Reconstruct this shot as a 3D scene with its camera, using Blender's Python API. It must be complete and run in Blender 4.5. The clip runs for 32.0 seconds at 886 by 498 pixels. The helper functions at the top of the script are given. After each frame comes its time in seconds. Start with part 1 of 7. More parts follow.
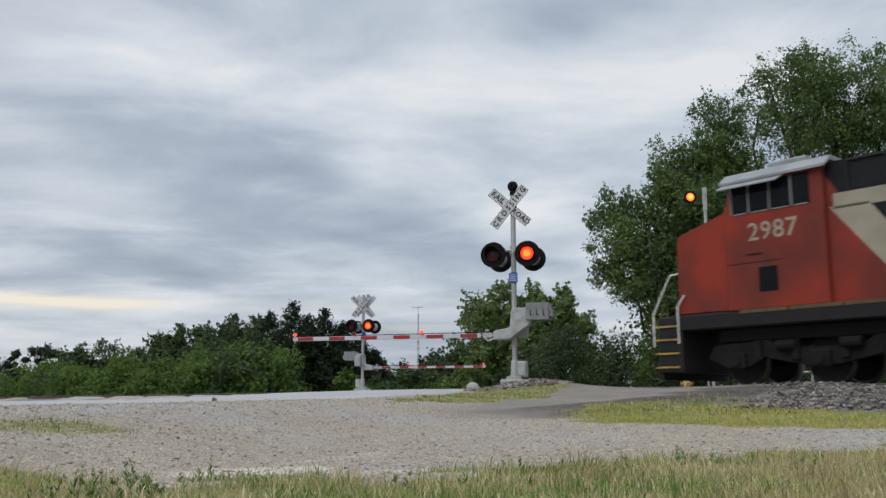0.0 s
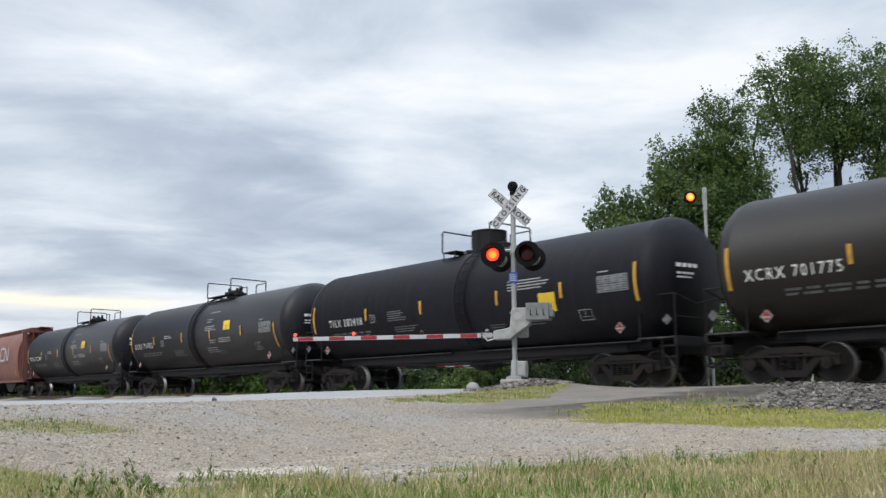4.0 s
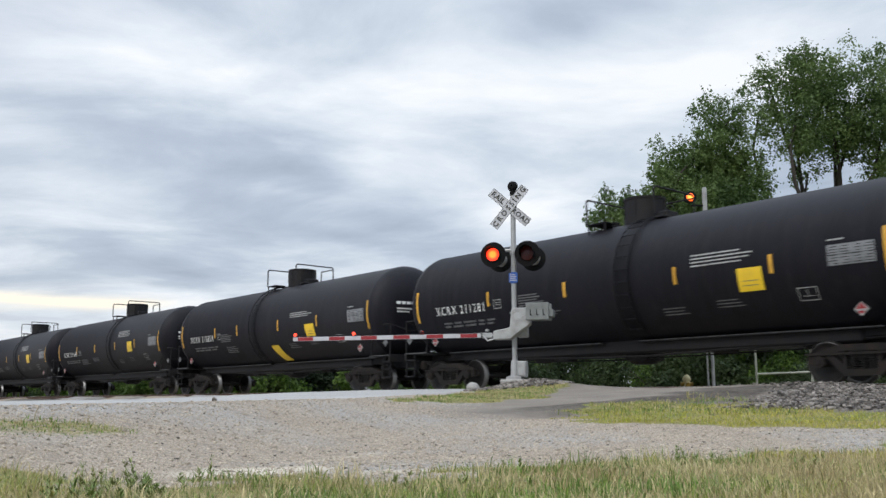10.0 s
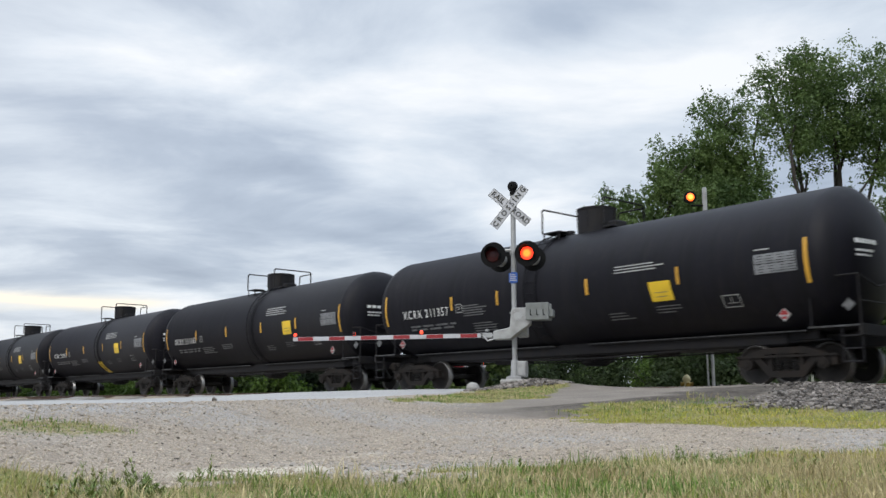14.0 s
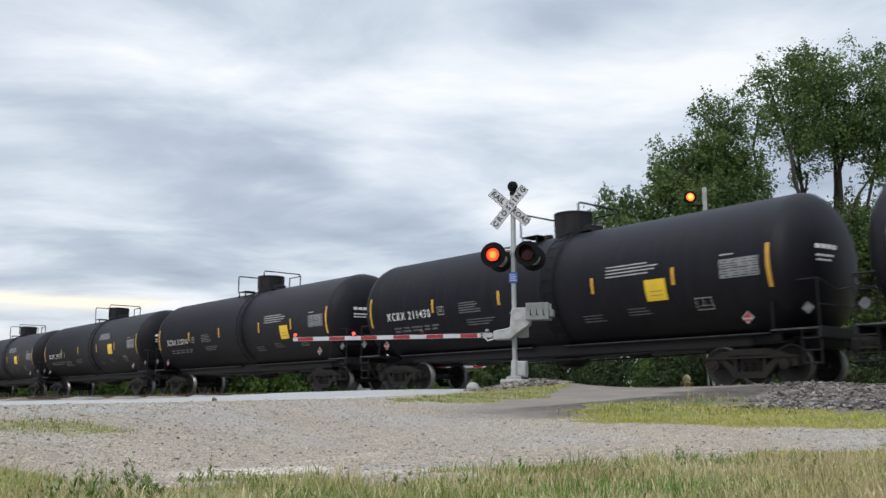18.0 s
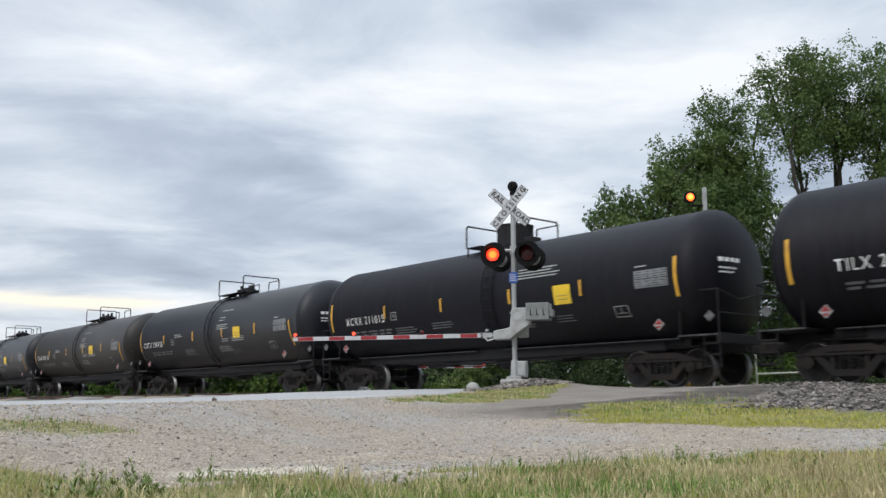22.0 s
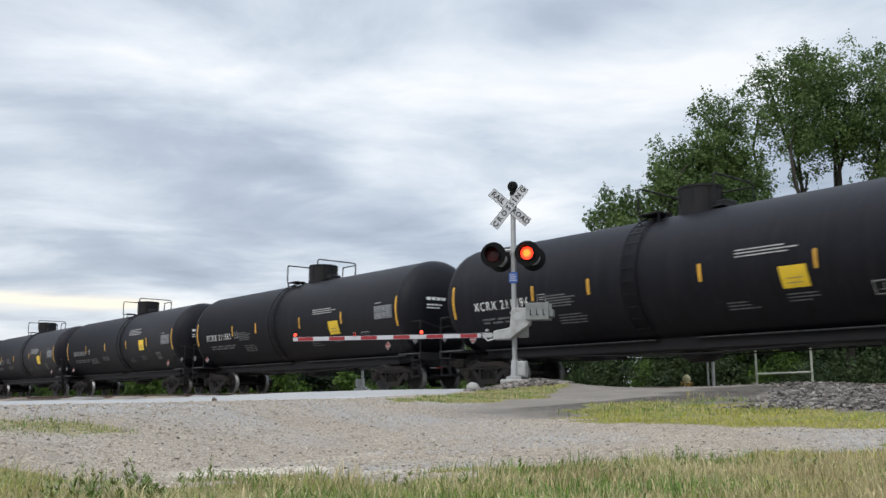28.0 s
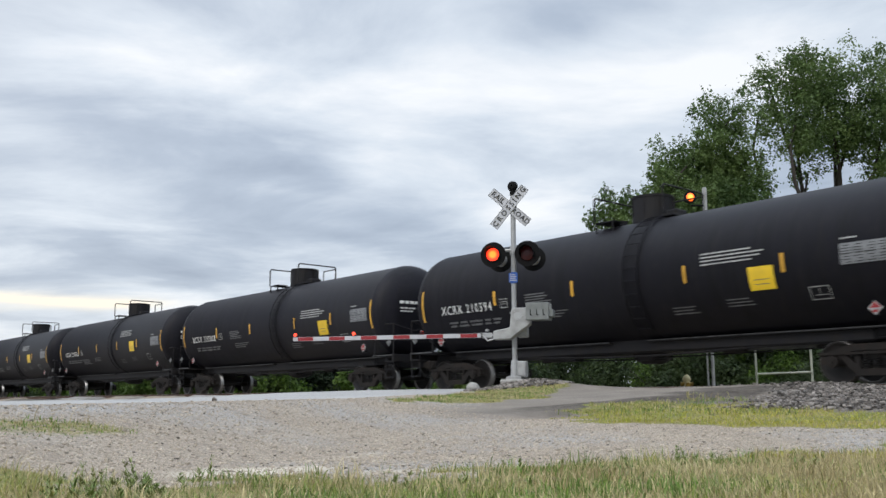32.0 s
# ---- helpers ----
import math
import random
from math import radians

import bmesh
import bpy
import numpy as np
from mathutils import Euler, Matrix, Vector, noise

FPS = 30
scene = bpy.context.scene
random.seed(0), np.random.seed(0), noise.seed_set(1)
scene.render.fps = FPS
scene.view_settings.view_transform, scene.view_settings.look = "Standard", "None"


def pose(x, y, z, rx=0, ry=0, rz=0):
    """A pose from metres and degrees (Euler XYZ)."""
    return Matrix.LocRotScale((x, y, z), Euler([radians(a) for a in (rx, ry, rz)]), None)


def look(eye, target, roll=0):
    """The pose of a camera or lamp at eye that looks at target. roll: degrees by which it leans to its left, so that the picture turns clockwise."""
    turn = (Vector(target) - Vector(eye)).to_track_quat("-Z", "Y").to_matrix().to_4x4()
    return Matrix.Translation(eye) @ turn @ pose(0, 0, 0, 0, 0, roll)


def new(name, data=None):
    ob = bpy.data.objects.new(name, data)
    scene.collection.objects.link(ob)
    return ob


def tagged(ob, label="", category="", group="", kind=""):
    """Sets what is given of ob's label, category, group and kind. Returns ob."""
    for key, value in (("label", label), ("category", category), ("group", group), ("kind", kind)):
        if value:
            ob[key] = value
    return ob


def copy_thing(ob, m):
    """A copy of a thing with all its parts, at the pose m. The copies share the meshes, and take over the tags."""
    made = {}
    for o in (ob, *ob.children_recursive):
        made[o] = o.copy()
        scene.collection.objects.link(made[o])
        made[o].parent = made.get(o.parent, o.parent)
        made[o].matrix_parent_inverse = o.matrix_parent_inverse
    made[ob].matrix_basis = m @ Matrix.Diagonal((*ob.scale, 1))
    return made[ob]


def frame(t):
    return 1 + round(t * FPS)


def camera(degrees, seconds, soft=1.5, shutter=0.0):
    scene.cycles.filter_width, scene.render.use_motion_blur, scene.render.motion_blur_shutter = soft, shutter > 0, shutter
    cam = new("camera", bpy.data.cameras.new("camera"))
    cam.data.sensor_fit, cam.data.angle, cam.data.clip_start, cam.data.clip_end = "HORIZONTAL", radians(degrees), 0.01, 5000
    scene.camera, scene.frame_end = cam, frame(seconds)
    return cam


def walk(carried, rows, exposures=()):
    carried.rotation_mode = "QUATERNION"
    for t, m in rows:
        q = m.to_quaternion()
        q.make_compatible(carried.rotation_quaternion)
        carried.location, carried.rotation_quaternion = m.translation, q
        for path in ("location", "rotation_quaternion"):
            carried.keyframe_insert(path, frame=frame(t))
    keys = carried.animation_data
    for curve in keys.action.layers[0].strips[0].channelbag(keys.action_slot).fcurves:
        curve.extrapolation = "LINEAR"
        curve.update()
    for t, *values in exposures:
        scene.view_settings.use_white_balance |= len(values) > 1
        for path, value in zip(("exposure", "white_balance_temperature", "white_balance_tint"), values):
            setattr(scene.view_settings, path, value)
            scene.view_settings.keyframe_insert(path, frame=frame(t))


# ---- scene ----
# One still camera on a low stand beside the gravel lot; rails are z = 0.78, the eye is z = 0.40.
EYE = 0.40
cam = camera(52.22, 32.0, soft=1.5, shutter=0.12)
HERE = pose(0, 0, EYE, 90 + 9.613, 0, 0)
walk(cam, [(0.0, HERE), (32.0, HERE)], [(0.0, -0.32), (0.8, -0.16), (1.8, 0.0), (32.0, 0.0)])

# Plan of the track: its direction, its foot point nearest the eye, its rail height.
TRACK_TURN = 130.255
TD = Vector((math.cos(radians(TRACK_TURN)), math.sin(radians(TRACK_TURN)), 0))
TN = Vector((TD.y, -TD.x, 0))
TRACK_FAR = 19.89
RAIL = EYE + 0.38
SPEED = 22.652
ROAD_DIR = Vector((0.271, 0.962, 0)).normalized()
ROAD_SIDE = Vector((ROAD_DIR.y, -ROAD_DIR.x, 0))
ROAD_EDGE = Vector((0.75, 21.5, 0))
ROAD_WIDTH = 8.6


def on_track(sigma, side=0.0, z=0.0):
    """A place along the track: metres ahead of the foot point, metres towards the eye, metres above the rails."""
    p = TN * (TRACK_FAR - side) + TD * sigma
    return (p.x, p.y, RAIL + z)


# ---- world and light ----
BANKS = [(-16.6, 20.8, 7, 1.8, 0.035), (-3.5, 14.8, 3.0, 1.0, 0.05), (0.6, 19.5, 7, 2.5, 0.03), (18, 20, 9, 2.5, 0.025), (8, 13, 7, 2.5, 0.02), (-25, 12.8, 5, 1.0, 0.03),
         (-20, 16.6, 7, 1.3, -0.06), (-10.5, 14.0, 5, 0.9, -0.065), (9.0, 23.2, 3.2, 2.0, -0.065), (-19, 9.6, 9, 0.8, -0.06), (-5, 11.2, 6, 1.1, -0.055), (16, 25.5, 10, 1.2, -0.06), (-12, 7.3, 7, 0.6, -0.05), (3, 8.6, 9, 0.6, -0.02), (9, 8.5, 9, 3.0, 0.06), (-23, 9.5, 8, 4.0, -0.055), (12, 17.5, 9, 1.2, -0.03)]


def build_world():
    w = bpy.data.worlds.new("overcast_sky")
    scene.world = w
    w.use_nodes = True
    nt = w.node_tree
    nt.nodes.clear()
    N, L = nt.nodes.new, nt.links.new
    out = N("ShaderNodeOutputWorld")
    bg = N("ShaderNodeBackground")
    sky = N("ShaderNodeTexSky")
    sky.sky_type, sky.sun_disc = "NISHITA", False
    sky.sun_elevation, sky.sun_rotation = radians(38), radians(-40)
    sky.air_density, sky.dust_density = 1.2, 2.0
    tc = N("ShaderNodeTexCoord")
    sep = N("ShaderNodeSeparateXYZ")
    L(tc.outputs["Generated"], sep.inputs[0])

    def m(op, a, b=None, c=None):
        n = N("ShaderNodeMath")
        n.operation = op
        for i, v in enumerate((a, b, c)):
            if v is None:
                continue
            if isinstance(v, (int, float)):
                n.inputs[i].default_value = v
            else:
                L(v, n.inputs[i])
        return n.outputs[0]

    # a cloud deck seen from below: direction over height, so that the clouds flatten towards the horizon
    h = m("MAXIMUM", sep.outputs[2], 0.0)
    den = m("ADD", h, 0.13)
    u, v = m("DIVIDE", sep.outputs[0], den), m("DIVIDE", sep.outputs[1], den)
    comb = N("ShaderNodeCombineXYZ")
    L(u, comb.inputs[0]), L(v, comb.inputs[1])

    def cloud(scale, detail, rough, squash, off, dist=0.6):
        mp = N("ShaderNodeMapping")
        mp.inputs["Scale"].default_value = (scale * squash, scale, 1)
        mp.inputs["Location"].default_value = off
        mp.inputs["Rotation"].default_value = (0, 0, radians(-14))
        L(comb.outputs[0], mp.inputs[0])
        n = N("ShaderNodeTexNoise")
        n.inputs["Scale"].default_value = 1.0
        n.inputs["Detail"].default_value, n.inputs["Roughness"].default_value = detail, rough
        n.inputs["Distortion"].default_value = dist
        L(mp.outputs[0], n.inputs["Vector"])
        return n.outputs["Fac"]

    big = cloud(0.62, 3.0, 0.5, 0.75, (1.7, 0.4, 0), 0.5)
    fine = cloud(1.7, 7.0, 0.58, 0.8, (4.1, 2.2, 0), 0.35)
    mix = m("ADD", m("MULTIPLY_ADD", big, 0.40, 0.075), m("MULTIPLY", fine, 0.46))
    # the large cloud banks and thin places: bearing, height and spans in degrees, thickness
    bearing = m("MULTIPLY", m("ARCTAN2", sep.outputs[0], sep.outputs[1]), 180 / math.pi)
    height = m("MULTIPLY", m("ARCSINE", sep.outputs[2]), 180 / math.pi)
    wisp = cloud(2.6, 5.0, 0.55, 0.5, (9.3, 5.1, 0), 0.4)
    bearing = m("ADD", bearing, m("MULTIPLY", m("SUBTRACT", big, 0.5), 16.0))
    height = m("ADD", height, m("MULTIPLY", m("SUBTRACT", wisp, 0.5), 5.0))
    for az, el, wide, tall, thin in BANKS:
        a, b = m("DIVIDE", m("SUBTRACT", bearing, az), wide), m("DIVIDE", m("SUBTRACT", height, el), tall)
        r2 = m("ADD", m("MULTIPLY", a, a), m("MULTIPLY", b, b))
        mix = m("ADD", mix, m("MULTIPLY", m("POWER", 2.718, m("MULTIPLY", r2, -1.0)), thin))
    ramp = N("ShaderNodeValToRGB")
    cr = ramp.color_ramp
    cr.elements[0].position, cr.elements[0].color = 0.34, (0.345, 0.415, 0.53, 1)
    cr.elements[1].position, cr.elements[1].color = 0.64, (0.99, 1.02, 1.06, 1)
    e = cr.elements.new(0.45)
    e.color = (0.485, 0.565, 0.685, 1)
    e = cr.elements.new(0.55)
    e.color = (0.73, 0.805, 0.90, 1)
    L(mix, ramp.inputs[0])
    # thin cloud near the horizon lets a paler, warmer light through
    low = m("SUBTRACT", 1.0, m("MULTIPLY", h, 7.0))
    lowc = m("MAXIMUM", low, 0.0)
    streak = cloud(3.2, 4.0, 0.5, 0.10, (0.3, 7.7, 0), 0.2)
    gap = m("MULTIPLY", m("MAXIMUM", m("MULTIPLY", m("SUBTRACT", streak, 0.56), 5.0), 0.0), lowc)
    warm = N("ShaderNodeMix")
    warm.data_type = "RGBA"
    L(m("MINIMUM", gap, 1.0), warm.inputs["Factor"])
    L(ramp.outputs[0], warm.inputs["A"])
    warm.inputs["B"].default_value = (1.05, 0.98, 0.80, 1)
    haze = N("ShaderNodeMix")
    haze.data_type = "RGBA"
    L(m("MULTIPLY", m("POWER", lowc, 2.0), 0.55), haze.inputs["Factor"])
    L(warm.outputs["Result"], haze.inputs["A"])
    haze.inputs["B"].default_value = (0.66, 0.73, 0.82, 1)
    # one long rift low on the left, where the light behind the clouds shows pale yellow
    el = m("DIVIDE", m("SUBTRACT", sep.outputs[2], m("ADD", 0.1015, m("MULTIPLY", m("SUBTRACT", fine, 0.5), 0.022))), 0.0060)
    across = N("ShaderNodeMapRange")
    across.interpolation_type = "SMOOTHSTEP"
    across.inputs["From Min"].default_value, across.inputs["From Max"].default_value = -0.27, -0.33
    L(sep.outputs[0], across.inputs["Value"])
    ahead = m("GREATER_THAN", sep.outputs[1], 0.0)
    rift = m("MULTIPLY", m("MULTIPLY", m("POWER", 2.718, m("MULTIPLY", m("MULTIPLY", el, el), -1.0)), across.outputs[0]), ahead)
    pale = N("ShaderNodeMix")
    pale.data_type = "RGBA"
    L(m("MINIMUM", m("MULTIPLY", rift, 1.2), 1.0), pale.inputs["Factor"])
    L(haze.outputs["Result"], pale.inputs["A"])
    pale.inputs["B"].default_value = (1.08, 1.01, 0.87, 1)
    # the deck hides nearly all of the clear sky
    deck = N("ShaderNodeMix")
    deck.data_type = "RGBA"
    deck.inputs["Factor"].default_value = 0.93
    dim = N("ShaderNodeMix")
    dim.data_type, dim.blend_type = "RGBA", "MULTIPLY"
    dim.inputs["Factor"].default_value = 1.0
    L(sky.outputs[0], dim.inputs["A"])
    dim.inputs["B"].default_value = (0.10, 0.10, 0.10, 1)
    L(dim.outputs["Result"], deck.inputs["A"])
    L(pale.outputs["Result"], deck.inputs["B"])
    L(deck.outputs["Result"], bg.inputs[0])
    # an overcast sky is brightest overhead
    zen = N("ShaderNodeMapRange")
    zen.interpolation_type = "SMOOTHSTEP"
    zen.inputs["From Min"].default_value, zen.inputs["From Max"].default_value = 0.40, 0.95
    zen.inputs["To Min"].default_value, zen.inputs["To Max"].default_value = 1.0, 2.6
    L(sep.outputs[2], zen.inputs["Value"])
    L(zen.outputs[0], bg.inputs[1])
    L(bg.outputs[0], out.inputs[0])


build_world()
sun = new("sun", bpy.data.lights.new("sun", "SUN"))
sun.data.energy, sun.data.angle, sun.data.color = 1.5, radians(40), (1.0, 0.96, 0.9)
sun.matrix_world = look((0, 0, 30), (18, 22, 4))
scene.view_settings.exposure = 0.0

# ---- materials ----
def material(name, base, rough=0.6, metal=0.0, spots=(), bump=0.0, bump_scale=20.0, coat=0.0, island=0.0, obj=0.0, shine=0.5):
    """A surface with colour variation at several scales. spots: (scale, colour, amount, low, high[, stretch])."""
    mt = bpy.data.materials.new(name)
    mt.use_nodes = True
    nt = mt.node_tree
    N, L = nt.nodes.new, nt.links.new
    bsdf = nt.nodes["Principled BSDF"]
    bsdf.inputs["Roughness"].default_value, bsdf.inputs["Metallic"].default_value = rough, metal
    bsdf.inputs["Coat Weight"].default_value, bsdf.inputs["Specular IOR Level"].default_value = coat, shine
    tc = N("ShaderNodeTexCoord")
    rgb = N("ShaderNodeRGB")
    rgb.outputs[0].default_value = (*base, 1)
    col = rgb.outputs[0]
    for s in spots:
        scale, colour, amount, lo, hi = s[:5]
        stretch = s[5] if len(s) > 5 else (1, 1, 1)
        mp = N("ShaderNodeMapping")
        mp.inputs["Scale"].default_value = stretch
        L(tc.outputs["Object"], mp.inputs[0])
        n = N("ShaderNodeTexNoise")
        n.inputs["Scale"].default_value, n.inputs["Detail"].default_value = scale, 5.0
        L(mp.outputs[0], n.inputs["Vector"])
        mr = N("ShaderNodeMapRange")
        mr.inputs["From Min"].default_value, mr.inputs["From Max"].default_value = lo, hi
        mr.inputs["To Max"].default_value = amount
        L(n.outputs["Fac"], mr.inputs["Value"])
        mx = N("ShaderNodeMix")
        mx.data_type = "RGBA"
        L(mr.outputs[0], mx.inputs["Factor"]), L(col, mx.inputs["A"])
        mx.inputs["B"].default_value = (*colour, 1)
        col = mx.outputs["Result"]
    for amount, src, sock in ((island, "ShaderNodeNewGeometry", "Random Per Island"), (obj, "ShaderNodeObjectInfo", "Random")):
        if amount:
            g = N(src)
            hs = N("ShaderNodeHueSaturation")
            mr = N("ShaderNodeMapRange")
            mr.inputs["To Min"].default_value, mr.inputs["To Max"].default_value = 1 - amount, 1 + amount
            L(g.outputs[sock], mr.inputs["Value"]), L(mr.outputs[0], hs.inputs["Value"])
            L(col, hs.inputs["Color"])
            col = hs.outputs[0]
    L(col, bsdf.inputs["Base Color"])
    if bump:
        n = N("ShaderNodeTexNoise")
        n.inputs["Scale"].default_value, n.inputs["Detail"].default_value = bump_scale, 4.0
        L(tc.outputs["Object"], n.inputs["Vector"])
        b = N("ShaderNodeBump")
        b.inputs["Strength"].default_value, b.inputs["Distance"].default_value = bump, 0.02
        L(n.outputs["Fac"], b.inputs["Height"]), L(b.outputs[0], bsdf.inputs["Normal"])
    return mt


def glow(name, colour, strength, rim=None, radius=0.15):
    """A lit lens: brighter in its middle than at its rim."""
    mt = bpy.data.materials.new(name)
    mt.use_nodes = True
    nt = mt.node_tree
    N, L = nt.nodes.new, nt.links.new
    bsdf = nt.nodes["Principled BSDF"]
    bsdf.inputs["Base Color"].default_value = (0.3, 0.02, 0.01, 1)
    bsdf.inputs["Emission Strength"].default_value = strength
    if rim is None:
        bsdf.inputs["Emission Color"].default_value = (*colour, 1)
        return mt
    tc, ln, rp = N("ShaderNodeTexCoord"), N("ShaderNodeVectorMath"), N("ShaderNodeValToRGB")
    ln.operation = "LENGTH"
    L(tc.outputs["Object"], ln.inputs[0])
    dv = N("ShaderNodeMath")
    dv.operation = "DIVIDE"
    dv.inputs[1].default_value = radius
    L(ln.outputs["Value"], dv.inputs[0]), L(dv.outputs[0], rp.inputs[0])
    rp.color_ramp.elements[0].position, rp.color_ramp.elements[0].color = 0.45, (*colour, 1)
    rp.color_ramp.elements[1].position, rp.color_ramp.elements[1].color = 0.72, (*rim, 1)
    L(rp.outputs[0], bsdf.inputs["Emission Color"])
    return mt


def leaf_material(name, dark, light, shine=0.35):
    mt = material(name, dark, 0.55, spots=((0.55, light, 0.8, 0.42, 0.62), (3.0, light, 0.5, 0.45, 0.7)), island=0.35)
    b = mt.node_tree.nodes["Principled BSDF"]
    b.inputs["Specular IOR Level"].default_value = shine
    nt = mt.node_tree
    out = nt.nodes["Material Output"]
    tr, mx = nt.nodes.new("ShaderNodeBsdfTranslucent"), nt.nodes.new("ShaderNodeMixShader")
    mx.inputs[0].default_value = 0.45
    src = b.inputs["Base Color"].links[0].from_socket
    nt.links.new(src, tr.inputs["Color"])
    nt.links.new(b.outputs[0], mx.inputs[1]), nt.links.new(tr.outputs[0], mx.inputs[2])
    nt.links.new(mx.outputs[0], out.inputs["Surface"])
    return mt


